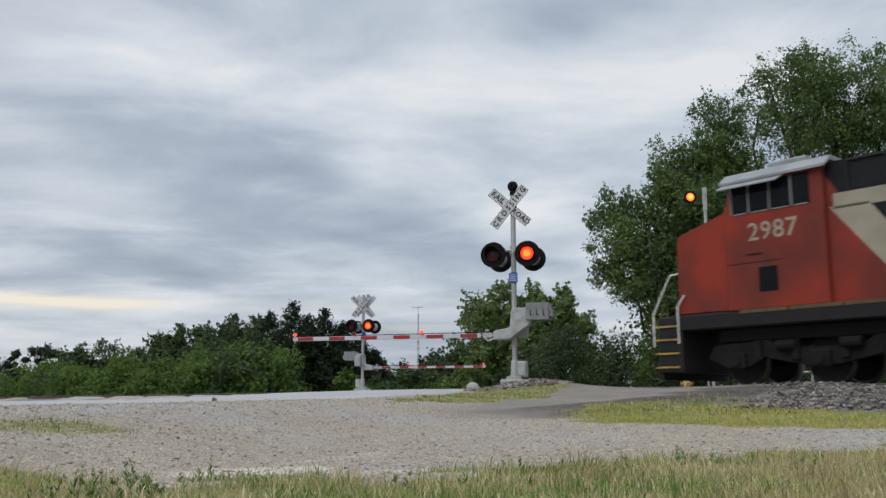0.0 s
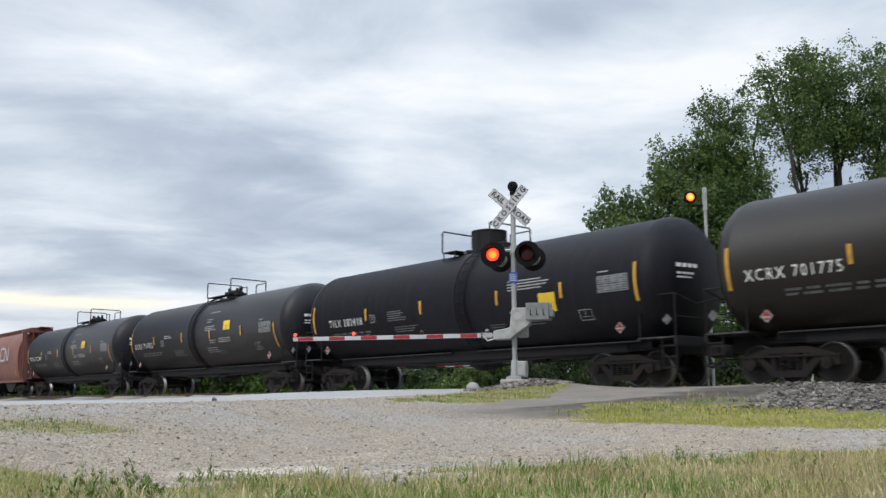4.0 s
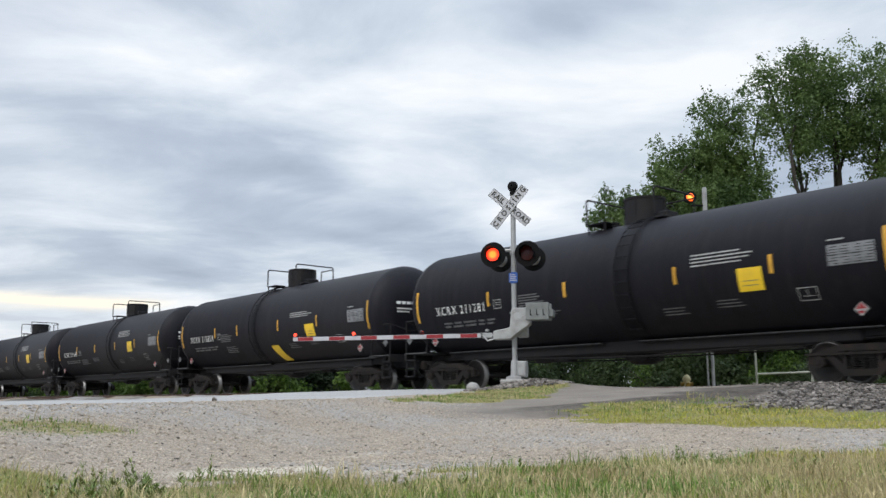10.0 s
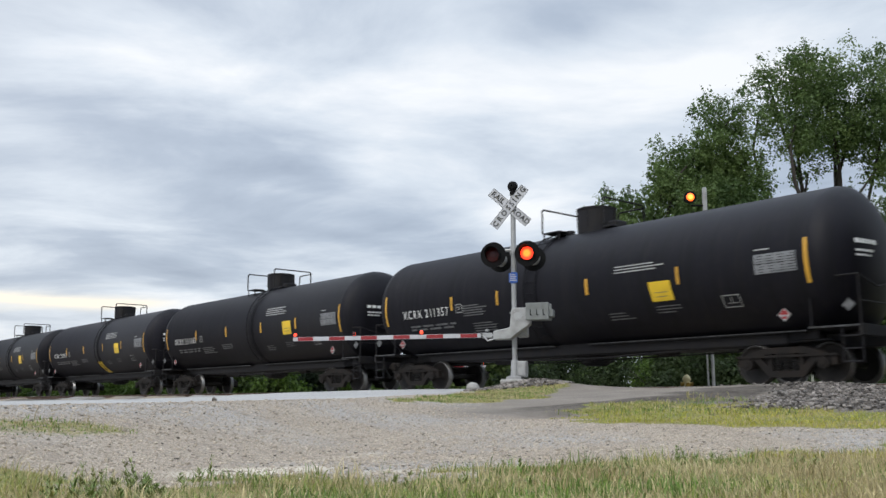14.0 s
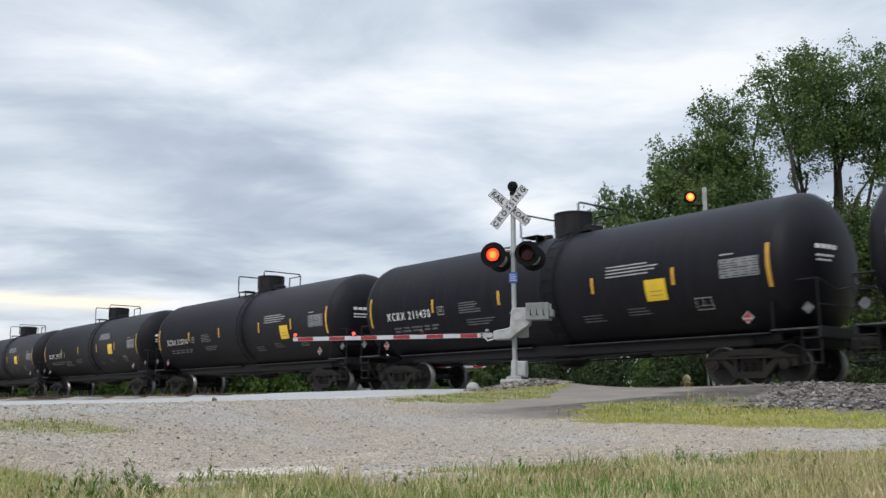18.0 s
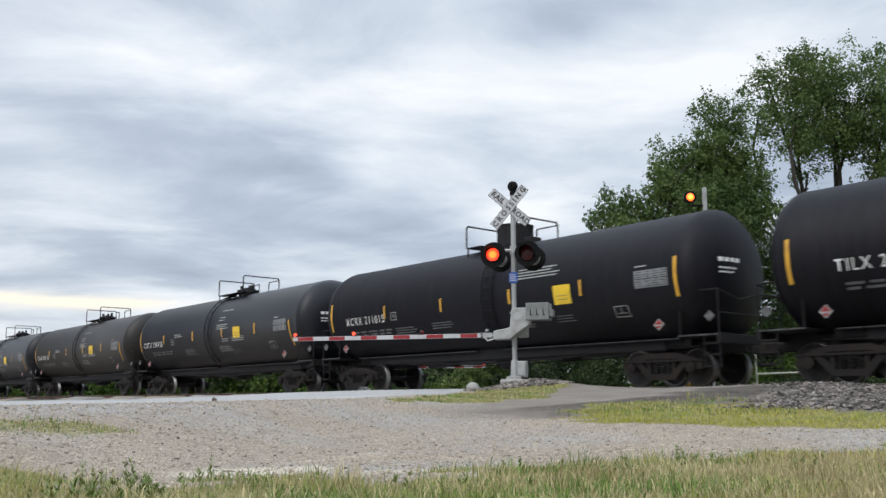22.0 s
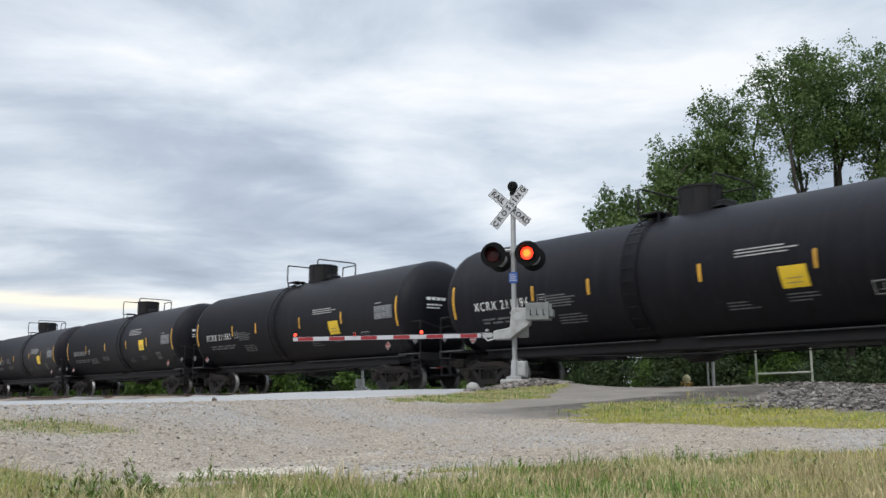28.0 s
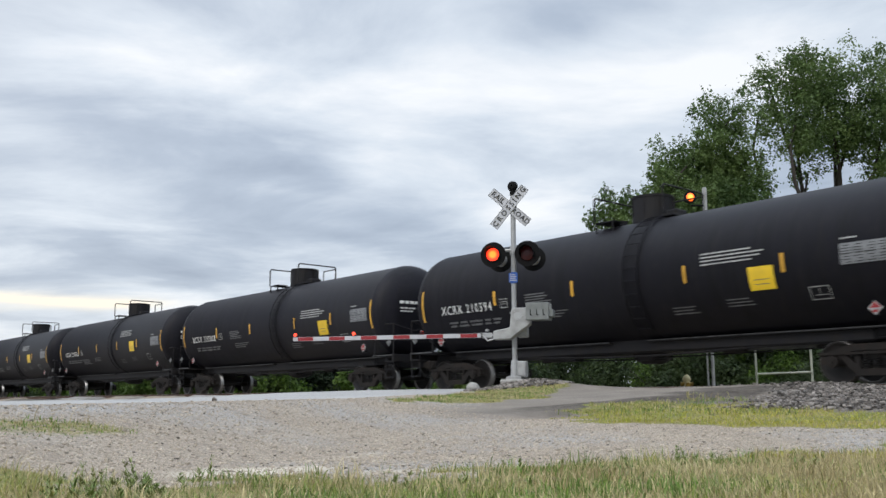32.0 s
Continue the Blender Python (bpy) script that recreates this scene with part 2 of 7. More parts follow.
M = dict(
    tank=material("black_tank_paint", (0.0064, 0.0059, 0.0095), 0.54, 0.0, ((0.35, (0.0100, 0.0093, 0.0136), 0.7, 0.4, 0.7), (5.0, (0.0135, 0.0125, 0.0135), 0.5, 0.5, 0.75), (1.3, (0.0048, 0.0046, 0.0062), 0.8, 0.48, 0.66, (3.0, 1, 0.12)), (2.2, (0.0155, 0.0143, 0.0150), 0.6, 0.56, 0.74, (3.5, 1, 0.10))), 0.10, 2.2, obj=0.22, shine=0.18),
    tank_gloss=material("glossy_black_tank_paint", (0.0066, 0.0066, 0.0110), 0.40, 0.0, ((0.35, (0.013, 0.0135, 0.017), 0.6, 0.4, 0.7), (6.0, (0.017, 0.017, 0.019), 0.4, 0.55, 0.75), (1.6, (0.005, 0.005, 0.007), 0.7, 0.5, 0.7, (3.0, 1, 0.12))), 0.06, 2.4, shine=0.33),
    # black of the ladder and of the shadow band behind it
    tank_band=material("ladder_and_shadow_black", (0.0070, 0.0066, 0.0095), 0.55, 0.0, ((3.0, (0.0095, 0.009, 0.0098), 0.6, 0.45, 0.7),), 0.05, 5, shine=0.15),
    tank_brown=material("brownish_black_tank_paint", (0.014, 0.0115, 0.010), 0.44, 0.0, ((0.4, (0.024, 0.019, 0.016), 0.7, 0.4, 0.7), (6.0, (0.025, 0.020, 0.016), 0.4, 0.55, 0.75)), 0.05, 3.0, shine=0.35),
    black=material("grimy_black_steel", (0.0145, 0.0138, 0.0160), 0.65, 0.0, ((3.0, (0.021, 0.0185, 0.016), 0.7, 0.45, 0.7),), 0.1, 30, shine=0.2),
    truck_dust=material("dusty_grey_casting", (0.013, 0.0125, 0.0125), 0.8, 0.0, ((3.0, (0.007, 0.0065, 0.0065), 0.8, 0.42, 0.7), (12.0, (0.022, 0.020, 0.018), 0.5, 0.5, 0.7)), 0.2, 25, shine=0.15),
    truck=material("rusty_black_casting", (0.0150, 0.0128, 0.0118), 0.78, 0.0, ((4.0, (0.024, 0.018, 0.0145), 0.8, 0.45, 0.7),), 0.2, 25, shine=0.2),
    wheel=material("worn_wheel_steel", (0.016, 0.013, 0.012), 0.6, 0.2, ((6.0, (0.009, 0.007, 0.006), 0.8, 0.4, 0.6),), 0.1, 20),
    tread=material("polished_wheel_tread", (0.22, 0.215, 0.21), 0.35, 1.0, ((8.0, (0.2, 0.19, 0.18), 0.5, 0.4, 0.7),)),
    silver=material("pale_edge_metal", (0.07, 0.07, 0.073), 0.55, 0.2, ((5.0, (0.02, 0.019, 0.018), 0.9, 0.42, 0.6),)),
    yellow=material("yellow_reflective_strip", (0.62, 0.33, 0.03), 0.45, 0.0, ((7.0, (0.35, 0.19, 0.03), 0.6, 0.45, 0.7),), obj=0.15),
    strip_dirty=material("grimed_yellow_stripe", (0.10, 0.062, 0.018), 0.7, 0.0, ((3.0, (0.03, 0.022, 0.014), 0.8, 0.42, 0.66),)),
    placard=material("yellow_placard_vinyl", (0.75, 0.50, 0.02), 0.45, 0.0, ((4.0, (0.55, 0.36, 0.03), 0.5, 0.45, 0.7),), obj=0.1),
    white=material("white_stencil_paint", (0.72, 0.72, 0.70), 0.6, 0.0, ((6.0, (0.45, 0.44, 0.42), 0.5, 0.45, 0.7),)),
    stencil_grey=material("worn_grey_stencil_paint", (0.36, 0.36, 0.35), 0.7, 0.0, ((8.0, (0.18, 0.18, 0.18), 0.7, 0.42, 0.66),)),
    panel_grey=material("faded_data_panel", (0.20, 0.205, 0.215), 0.6, 0.0, ((7.0, (0.11, 0.115, 0.12), 0.7, 0.42, 0.66),)),
    dull=material("dusty_grey_stencil", (0.125, 0.125, 0.127), 0.7, 0.0, ((9.0, (0.05, 0.05, 0.052), 0.8, 0.4, 0.65),)),
    red=material("red_reflective_tape", (0.25, 0.012, 0.016), 0.4, 0.0, ((9.0, (0.20, 0.012, 0.014), 0.5, 0.4, 0.7),)),
    tape_white=material("white_reflective_tape", (0.46, 0.46, 0.48), 0.4, 0.0, ((9.0, (0.36, 0.36, 0.38), 0.5, 0.4, 0.7),)),
    alu=material("weathered_aluminium", (0.38, 0.38, 0.38), 0.45, 0.5, ((4.0, (0.25, 0.245, 0.24), 0.6, 0.4, 0.7), (14.0, (0.46, 0.46, 0.46), 0.4, 0.5, 0.7)), 0.05, 40),
    weight_grey=material("dark_grey_steel_plate", (0.20, 0.21, 0.205), 0.55, 0.2, ((5.0, (0.12, 0.125, 0.12), 0.7, 0.42, 0.7),), 0.05, 40),
    grey=material("grey_enamel_casting", (0.35, 0.35, 0.345), 0.55, 0.1, ((6.0, (0.20, 0.195, 0.185), 0.6, 0.42, 0.7),), 0.05, 40),
    lamp_black=material("matte_black_lamp_housing", (0.004, 0.004, 0.0045), 0.75, 0.0, ((8.0, (0.010, 0.010, 0.010), 0.5, 0.45, 0.7),), shine=0.15),
    lens=material("dark_red_lens", (0.05, 0.005, 0.006), 0.3, 0.0, ((30.0, (0.02, 0.003, 0.003), 0.6, 0.4, 0.6),), coat=0.1, shine=0.25),
    blue=material("blue_notice_plate", (0.02, 0.10, 0.42), 0.4, 0.0, ((8.0, (0.03, 0.08, 0.3), 0.5, 0.4, 0.7),)),
    letter=material("black_sign_letter", (0.01, 0.01, 0.01), 0.5, 0.0, ((20.0, (0.03, 0.03, 0.03), 0.5, 0.4, 0.7),)),
    concrete=material("weathered_concrete", (0.36, 0.35, 0.33), 0.85, 0.0, ((3.0, (0.25, 0.24, 0.22), 0.7, 0.4, 0.7), (30.0, (0.42, 0.41, 0.39), 0.5, 0.5, 0.7)), 0.3, 40),
    loco_red=material("orange_red_loco_paint", (0.25, 0.025, 0.010), 0.5, 0.0, ((0.6, (0.115, 0.018, 0.011), 0.9, 0.40, 0.66), (5.0, (0.17, 0.030, 0.020), 0.5, 0.5, 0.75), (1.5, (0.055, 0.018, 0.013), 0.55, 0.48, 0.72, (0.8, 1, 0.5))), 0.03, 6, shine=0.3),
    loco_black=material("black_loco_paint", (0.0065, 0.0068, 0.0095), 0.55, 0.0, ((0.8, (0.012, 0.0115, 0.013), 0.7, 0.42, 0.7), (6.0, (0.016, 0.0145, 0.0135), 0.5, 0.5, 0.75)), 0.03, 6, shine=0.18),
    loco_cream=material("cream_loco_paint", (0.31, 0.27, 0.20), 0.5, 0.0, ((1.2, (0.18, 0.155, 0.118), 0.7, 0.4, 0.7),)),
    loco_grey=material("silver_grey_roof_paint", (0.24, 0.245, 0.245), 0.5, 0.1, ((2.0, (0.14, 0.14, 0.14), 0.6, 0.42, 0.7),)),
    glass=material("dark_cab_glass", (0.006, 0.007, 0.008), 0.10, 0.0, ((2.0, (0.012, 0.014, 0.016), 0.4, 0.4, 0.7),), shine=0.15),
    rail_white=material("white_handrail_paint", (0.68, 0.68, 0.66), 0.45, 0.0, ((9.0, (0.45, 0.44, 0.42), 0.5, 0.45, 0.7),)),
    hydrant_paint=material("faded_yellow_hydrant_paint", (0.72, 0.64, 0.36), 0.5, 0.0, ((9.0, (0.5, 0.42, 0.2), 0.5, 0.45, 0.7),)),
    barrier_paint=material("cream_pipe_paint", (0.52, 0.52, 0.42), 0.5, 0.0, ((9.0, (0.32, 0.32, 0.26), 0.5, 0.45, 0.7),)),
    step_yellow=material("yellow_step_edge", (0.36, 0.23, 0.035), 0.6, 0.0, ((4.0, (0.12, 0.085, 0.03), 0.8, 0.45, 0.7),)),
    hopper=material("faded_red_brown_hopper_paint", (0.185, 0.072, 0.054), 0.6, 0.0, ((0.5, (0.225, 0.098, 0.078), 0.8, 0.4, 0.65), (2.2, (0.125, 0.048, 0.036), 0.7, 0.48, 0.72, (2.5, 1, 0.3)), (9.0, (0.20, 0.08, 0.06), 0.4, 0.5, 0.7)), 0.05, 5),
    hopper_dark=material("shaded_red_brown_steel", (0.17, 0.06, 0.045), 0.65, 0.0, ((2.0, (0.09, 0.045, 0.035), 0.7, 0.42, 0.7),), 0.1, 12),
    asphalt=material("worn_grey_asphalt", (0.41, 0.402, 0.388), 0.88, 0.0, ((0.5, (0.33, 0.325, 0.315), 0.7, 0.4, 0.65), (12.0, (0.40, 0.40, 0.40), 0.5, 0.5, 0.7), (60.0, (0.22, 0.215, 0.21), 0.6, 0.5, 0.65)), 0.5, 90, shine=0.12),
    rubber=material("crossing_panel_rubber", (0.045, 0.045, 0.045), 0.8, 0.0, ((6.0, (0.10, 0.095, 0.09), 0.7, 0.45, 0.7),), 0.2, 40),
    rail=material("rusty_rail_steel", (0.10, 0.06, 0.042), 0.6, 0.6, ((9.0, (0.16, 0.085, 0.05), 0.6, 0.4, 0.7),), 0.1, 40),
    rail_top=material("polished_rail_head", (0.55, 0.54, 0.53), 0.3, 1.0, ((8.0, (0.4, 0.38, 0.36), 0.5, 0.4, 0.7),)),
    tie=material("weathered_timber_tie", (0.09, 0.075, 0.062), 0.85, 0.0, ((3.0, (0.15, 0.13, 0.11), 0.7, 0.42, 0.7, (1, 12, 1)),), 0.4, 30, obj=0.2),
    stone=material("limestone_gravel", (0.42, 0.36, 0.288), 0.9, 0.0, ((8.0, (0.32, 0.27, 0.215), 0.7, 0.42, 0.66),), island=0.38),
    ballast=material("grey_ballast_rock", (0.23, 0.208, 0.188), 0.9, 0.0, ((5.0, (0.09, 0.078, 0.07), 0.85, 0.40, 0.60),), island=0.75),
    blade=material("green_grass_blade", (0.105, 0.185, 0.026), 0.6, 0.0, ((0.9, (0.36, 0.31, 0.10), 0.85, 0.48, 0.62), (2.6, (0.06, 0.125, 0.018), 0.8, 0.5, 0.66), (7.0, (0.15, 0.22, 0.04), 0.5, 0.45, 0.65)), island=0.45),
    weed_leaf=material("olive_weed_leaf", (0.15, 0.21, 0.05), 0.6, 0.0, ((5.0, (0.24, 0.24, 0.09), 0.8, 0.45, 0.65),), island=0.35),
    strip_blade=material("yellow_green_grass_blade", (0.30, 0.30, 0.035), 0.6, 0.0, ((0.7, (0.42, 0.37, 0.06), 0.8, 0.42, 0.62), (6.0, (0.19, 0.24, 0.03), 0.5, 0.45, 0.65)), island=0.35),
    straw=material("dry_straw_blade", (0.45, 0.38, 0.21), 0.7, 0.0, ((1.2, (0.24, 0.19, 0.095), 0.7, 0.42, 0.62),), island=0.35),
    leaf_maple=leaf_material("maple_leaf", (0.072, 0.122, 0.044), (0.150, 0.212, 0.068), 0.22),
    leaf_light=leaf_material("light_green_leaf", (0.110, 0.165, 0.056), (0.200, 0.262, 0.092), 0.25),
    leaf_dark=leaf_material("dark_green_leaf", (0.048, 0.076, 0.030), (0.085, 0.122, 0.046), 0.25),
    # leaf for the shadowed shrubs near the rails, with the shade in its colour
    leaf_shade=leaf_material("shaded_green_leaf", (0.036, 0.056, 0.024), (0.072, 0.100, 0.038), 0.2),
    leaf_conifer=leaf_material("cedar_needle", (0.020, 0.034, 0.019), (0.040, 0.058, 0.029), 0.2),
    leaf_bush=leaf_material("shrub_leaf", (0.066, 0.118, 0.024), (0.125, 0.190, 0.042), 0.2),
    bark=material("grey_brown_bark", (0.045, 0.037, 0.030), 0.9, 0.0, ((6.0, (0.025, 0.021, 0.017), 0.8, 0.42, 0.66, (3, 3, 0.5)),), 0.6, 20),
    amber=glow("amber_signal_light", (1.0, 0.40, 0.05), 2.6, (0.85, 0.11, 0.01), 0.16),
    lit=glow("lit_red_flasher", (1.0, 0.20, 0.022), 2.6, (1.0, 0.035, 0.012), 0.155),
    arm_lit=glow("lit_red_arm_light", (1.0, 0.07, 0.03), 2.2),
)

# ---- mesh helpers ----
def part(name, bm, mat, parent=None, label="", smooth=False):
    me = bpy.data.meshes.new(name)
    bm.to_mesh(me)
    bm.free()
    return mesh_part(name, me, mat, parent, label, smooth)


def mesh_part(name, me, mat, parent=None, label="", smooth=False):
    for mt in mat if isinstance(mat, (list, tuple)) else [mat]:
        me.materials.append(mt)
    if smooth:
        me.polygons.foreach_set("use_smooth", [True] * len(me.polygons))
    ob = new(name, me)
    if parent is not None:
        ob.parent = parent
    if label:
        ob["label"] = label
    return ob


def thing(name, label, category, group="", kind="", m=None):
    ob = new(name)
    ob.empty_display_size = 0.2
    if m is not None:
        ob.matrix_basis = m
    return tagged(ob, label, category, group, kind)


def box(bm, x0, x1, y0, y1, z0, z1, bevel=0.0, m=None):
    v = [bm.verts.new(c) for c in ((x0, y0, z0), (x1, y0, z0), (x1, y1, z0), (x0, y1, z0), (x0, y0, z1), (x1, y0, z1), (x1, y1, z1), (x0, y1, z1))]
    f = [bm.faces.new([v[i] for i in q]) for q in ((3, 2, 1, 0), (4, 5, 6, 7), (0, 1, 5, 4), (1, 2, 6, 5), (2, 3, 7, 6), (3, 0, 4, 7))]
    if bevel:
        e = list({e for q in f for e in q.edges})
        v = list({w for q in bmesh.ops.bevel(bm, geom=e, offset=bevel, segments=1, affect="EDGES", clamp_overlap=True)["faces"] for w in q.verts} | {w for w in v if w.is_valid})
    if m is not None:
        bmesh.ops.transform(bm, matrix=m, verts=v)
    return bm


def rod(bm, a, b, r, seg=8, r2=None, cap=True):
    a, b = Vector(a), Vector(b)
    q = (b - a).to_track_quat("Z", "Y")
    rings = []
    for p, rr in ((a, r), (b, r if r2 is None else r2)):
        rings.append([bm.verts.new(p + q @ Vector((math.cos(2 * math.pi * i / seg) * rr, math.sin(2 * math.pi * i / seg) * rr, 0))) for i in range(seg)])
    for i in range(seg):
        j = (i + 1) % seg
        bm.faces.new((rings[0][i], rings[0][j], rings[1][j], rings[1][i]))
    if cap:
        bm.faces.new(rings[0][::-1]), bm.faces.new(rings[1])
    return bm


def tube(bm, pts, r, seg=6):
    """One bent pipe through the points."""
    pts = [Vector(p) for p in pts]
    ways = [(b - a).normalized() for a, b in zip(pts, pts[1:])]
    q = ways[0].to_track_quat("Z", "Y")
    rings = []
    for k, p in enumerate(pts):
        before, after = ways[max(k - 1, 0)], ways[min(k, len(ways) - 1)]
        lie = (before + after).normalized()
        q = (q @ Vector((0, 0, 1))).rotation_difference(lie) @ q
        wide = r / max(0.5, lie.dot(after))
        rings.append([bm.verts.new(p + q @ Vector((math.cos(2 * math.pi * i / seg) * wide, math.sin(2 * math.pi * i / seg) * wide, 0))) for i in range(seg)])
    for a, b in zip(rings, rings[1:]):
        for i in range(seg):
            j = (i + 1) % seg
            bm.faces.new((a[i], a[j], b[j], b[i]))
    bm.faces.new(rings[0][::-1]), bm.faces.new(rings[-1])
    return bm


def lathe(bm, profile, seg=24, axis="X", at=(0, 0, 0), cap=False):
    """Turns (along, radius) pairs round an axis."""
    rings = []
    for s, r in profile:
        ring = []
        for i in range(seg):
            c, d = math.cos(2 * math.pi * i / seg) * r, math.sin(2 * math.pi * i / seg) * r
            p = {"X": (s, c, d), "Y": (c, s, d), "Z": (c, d, s)}[axis]
            ring.append(bm.verts.new(Vector(p) + Vector(at)))
        rings.append(ring)
    for a, b in zip(rings, rings[1:]):
        for i in range(seg):
            j = (i + 1) % seg
            q = (a[i], a[j], b[j], b[i]) if axis != "Y" else (a[j], a[i], b[i], b[j])
            bm.faces.new(q)
    if cap:
        bm.faces.new(rings[0] if axis == "Y" else rings[0][::-1])
        bm.faces.new(rings[-1][::-1] if axis == "Y" else rings[-1])
    return bm


def prism(bm, outline, y0, y1, axis="Y"):
    """An outline of (x, z) pairs given thickness along y (or (x, y) pairs along z)."""
    def at(p, s):
        return (p[0], s, p[1]) if axis == "Y" else ((s, p[0], p[1]) if axis == "X" else (p[0], p[1], s))
    a = [bm.verts.new(at(p, y0)) for p in outline]
    b = [bm.verts.new(at(p, y1)) for p in outline]
    bm.faces.new(a), bm.faces.new(b[::-1])
    n = len(a)
    for i in range(n):
        j = (i + 1) % n
        bm.faces.new((a[j], a[i], b[i], b[j]))
    bmesh.ops.recalc_face_normals(bm, faces=bm.faces)
    return bm


def text_mesh(words, height, spacing=1.0, bold=0.0, extrude=0.0):
    cu = bpy.data.curves.new("letters", "FONT")
    cu.body, cu.size, cu.align_x, cu.align_y = words, height / 0.72, "CENTER", "CENTER"
    cu.space_character, cu.offset, cu.resolution_u, cu.extrude = spacing, bold, 2, extrude
    ob = bpy.data.objects.new("letters", cu)
    scene.collection.objects.link(ob)
    bpy.context.view_layer.update()
    me = bpy.data.meshes.new_from_object(ob.evaluated_get(bpy.context.evaluated_depsgraph_get()))
    bpy.data.objects.remove(ob)
    bpy.data.curves.remove(cu)
    me.materials.clear()
    return me


def big_mesh(name, verts, faces, mat, parent=None, label="", smooth=False):
    me = bpy.data.meshes.new(name)
    verts, faces = np.asarray(verts, np.float32), np.asarray(faces, np.int32)
    n = faces.shape[1]
    me.vertices.add(len(verts)), me.loops.add(faces.size), me.polygons.add(len(faces))
    me.vertices.foreach_set("co", verts.ravel())
    me.loops.foreach_set("vertex_index", faces.ravel())
    me.polygons.foreach_set("loop_start", np.arange(0, faces.size, n, dtype=np.int32))
    me.update(calc_edges=True)
    return mesh_part(name, me, mat, parent, label, smooth)


# ---- the lie of the land ----
def smooth_step(a, b, v):
    k = np.clip((v - a) / (b - a), 0, 1)
    return k * k * (3 - 2 * k)


def plan(X, Y):
    """Distance towards the track, distance right of the road's edge, distance along the road."""
    p = X * TN.x + Y * TN.y
    e = (X - ROAD_EDGE.x) * ROAD_SIDE.x + (Y - ROAD_EDGE.y) * ROAD_SIDE.y
    return p, e


def road_height(p):
    return EYE + np.interp(p, (-60, 2, 8, 12, 16, 18.2, 21.6, 26, 40, 90), (-0.25, -0.04, 0.04, 0.16, 0.31, 0.37, 0.37, 0.28, -0.1, -0.4))


def ground_height(X, Y):
    p, e = plan(X, Y)
    lot = EYE + np.interp(p, (-30, 2, 4, 6.5, 8.4, 10.8, 13, 16, 17.4, 22.4, 24.5, 40, 200), (-0.42, -0.40, -0.385, -0.35, -0.21, -0.02, 0.15, 0.29, 0.32, 0.28, -0.1, -0.5, -1.2))
    lot = lot - 0.7 * smooth_step(-ROAD_WIDTH + 0.5, -ROAD_WIDTH - 3.0, e) * smooth_step(18.0, 16.5, p)
    road = road_height(p) + 0.012 - 0.046 * smooth_step(-0.15, -0.6, e) * smooth_step(-ROAD_WIDTH - 0.5, -ROAD_WIDTH - 0.2, e)
    k = smooth_step(2.5, 0.0, e) * smooth_step(-ROAD_WIDTH - 3.0, -ROAD_WIDTH, e)
    h = lot * (1 - k) + road * k
    mound = 0.30 * np.exp(-(((X - 1.75) / 1.5) ** 2 + ((Y - 21.3) / 1.4) ** 2))
    s = X * TD.x + Y * TD.y
    h = h - 0.20 * smooth_step(9.0, 6.2, s) * smooth_step(11.5, 14.0, p) * smooth_step(24, 22, p)
    h = h + 0.035 * np.exp(-((s - 9.6) / 1.2) ** 2) * smooth_step(13, 15.5, p) * smooth_step(20, 18, p)
    # washed-out edge of the driven track
    h = h - 0.06 * smooth_step(9.0, 8.55, s + 0.25 * wobble(X, Y, 0.9)) * smooth_step(7.8, 9.5, p) * smooth_step(15.2, 13.5, p)
    return h + mound * (1 - k)


def surface_height(X, Y):
    """The ground with its small unevenness near the eye."""
    fade = smooth_step(60, 20, np.hypot(X, Y)) * smooth_step(0.1, 1.2, plan(X, Y)[1])
    return ground_height(X, Y) + fade * (0.009 * wobble(X, Y, 0.7) + 0.002 * wobble(X, Y, 0.2))


WAVES = [(random.uniform(0, 6.28), random.uniform(1.2, 4.2), random.uniform(0, 6.28)) for _ in range(14)]


def wobble(X, Y, s):
    """Uneven rise and fall of about one, over lengths of about s metres."""
    return sum(np.sin((X * math.cos(a) + Y * math.sin(a)) * f / s + q) for a, f, q in WAVES) / 4.5

# ---- ground, road, track ----
def axis_steps(lo, hi, fine, far):
    a = list(np.arange(lo, hi, fine))
    step, up, down = fine, [hi], [lo]
    while up[-1] < far:
        step *= 1.16
        up.append(up[-1] + step)
        down.append(down[-1] - step)
    return np.array(down[:0:-1] + a + up)


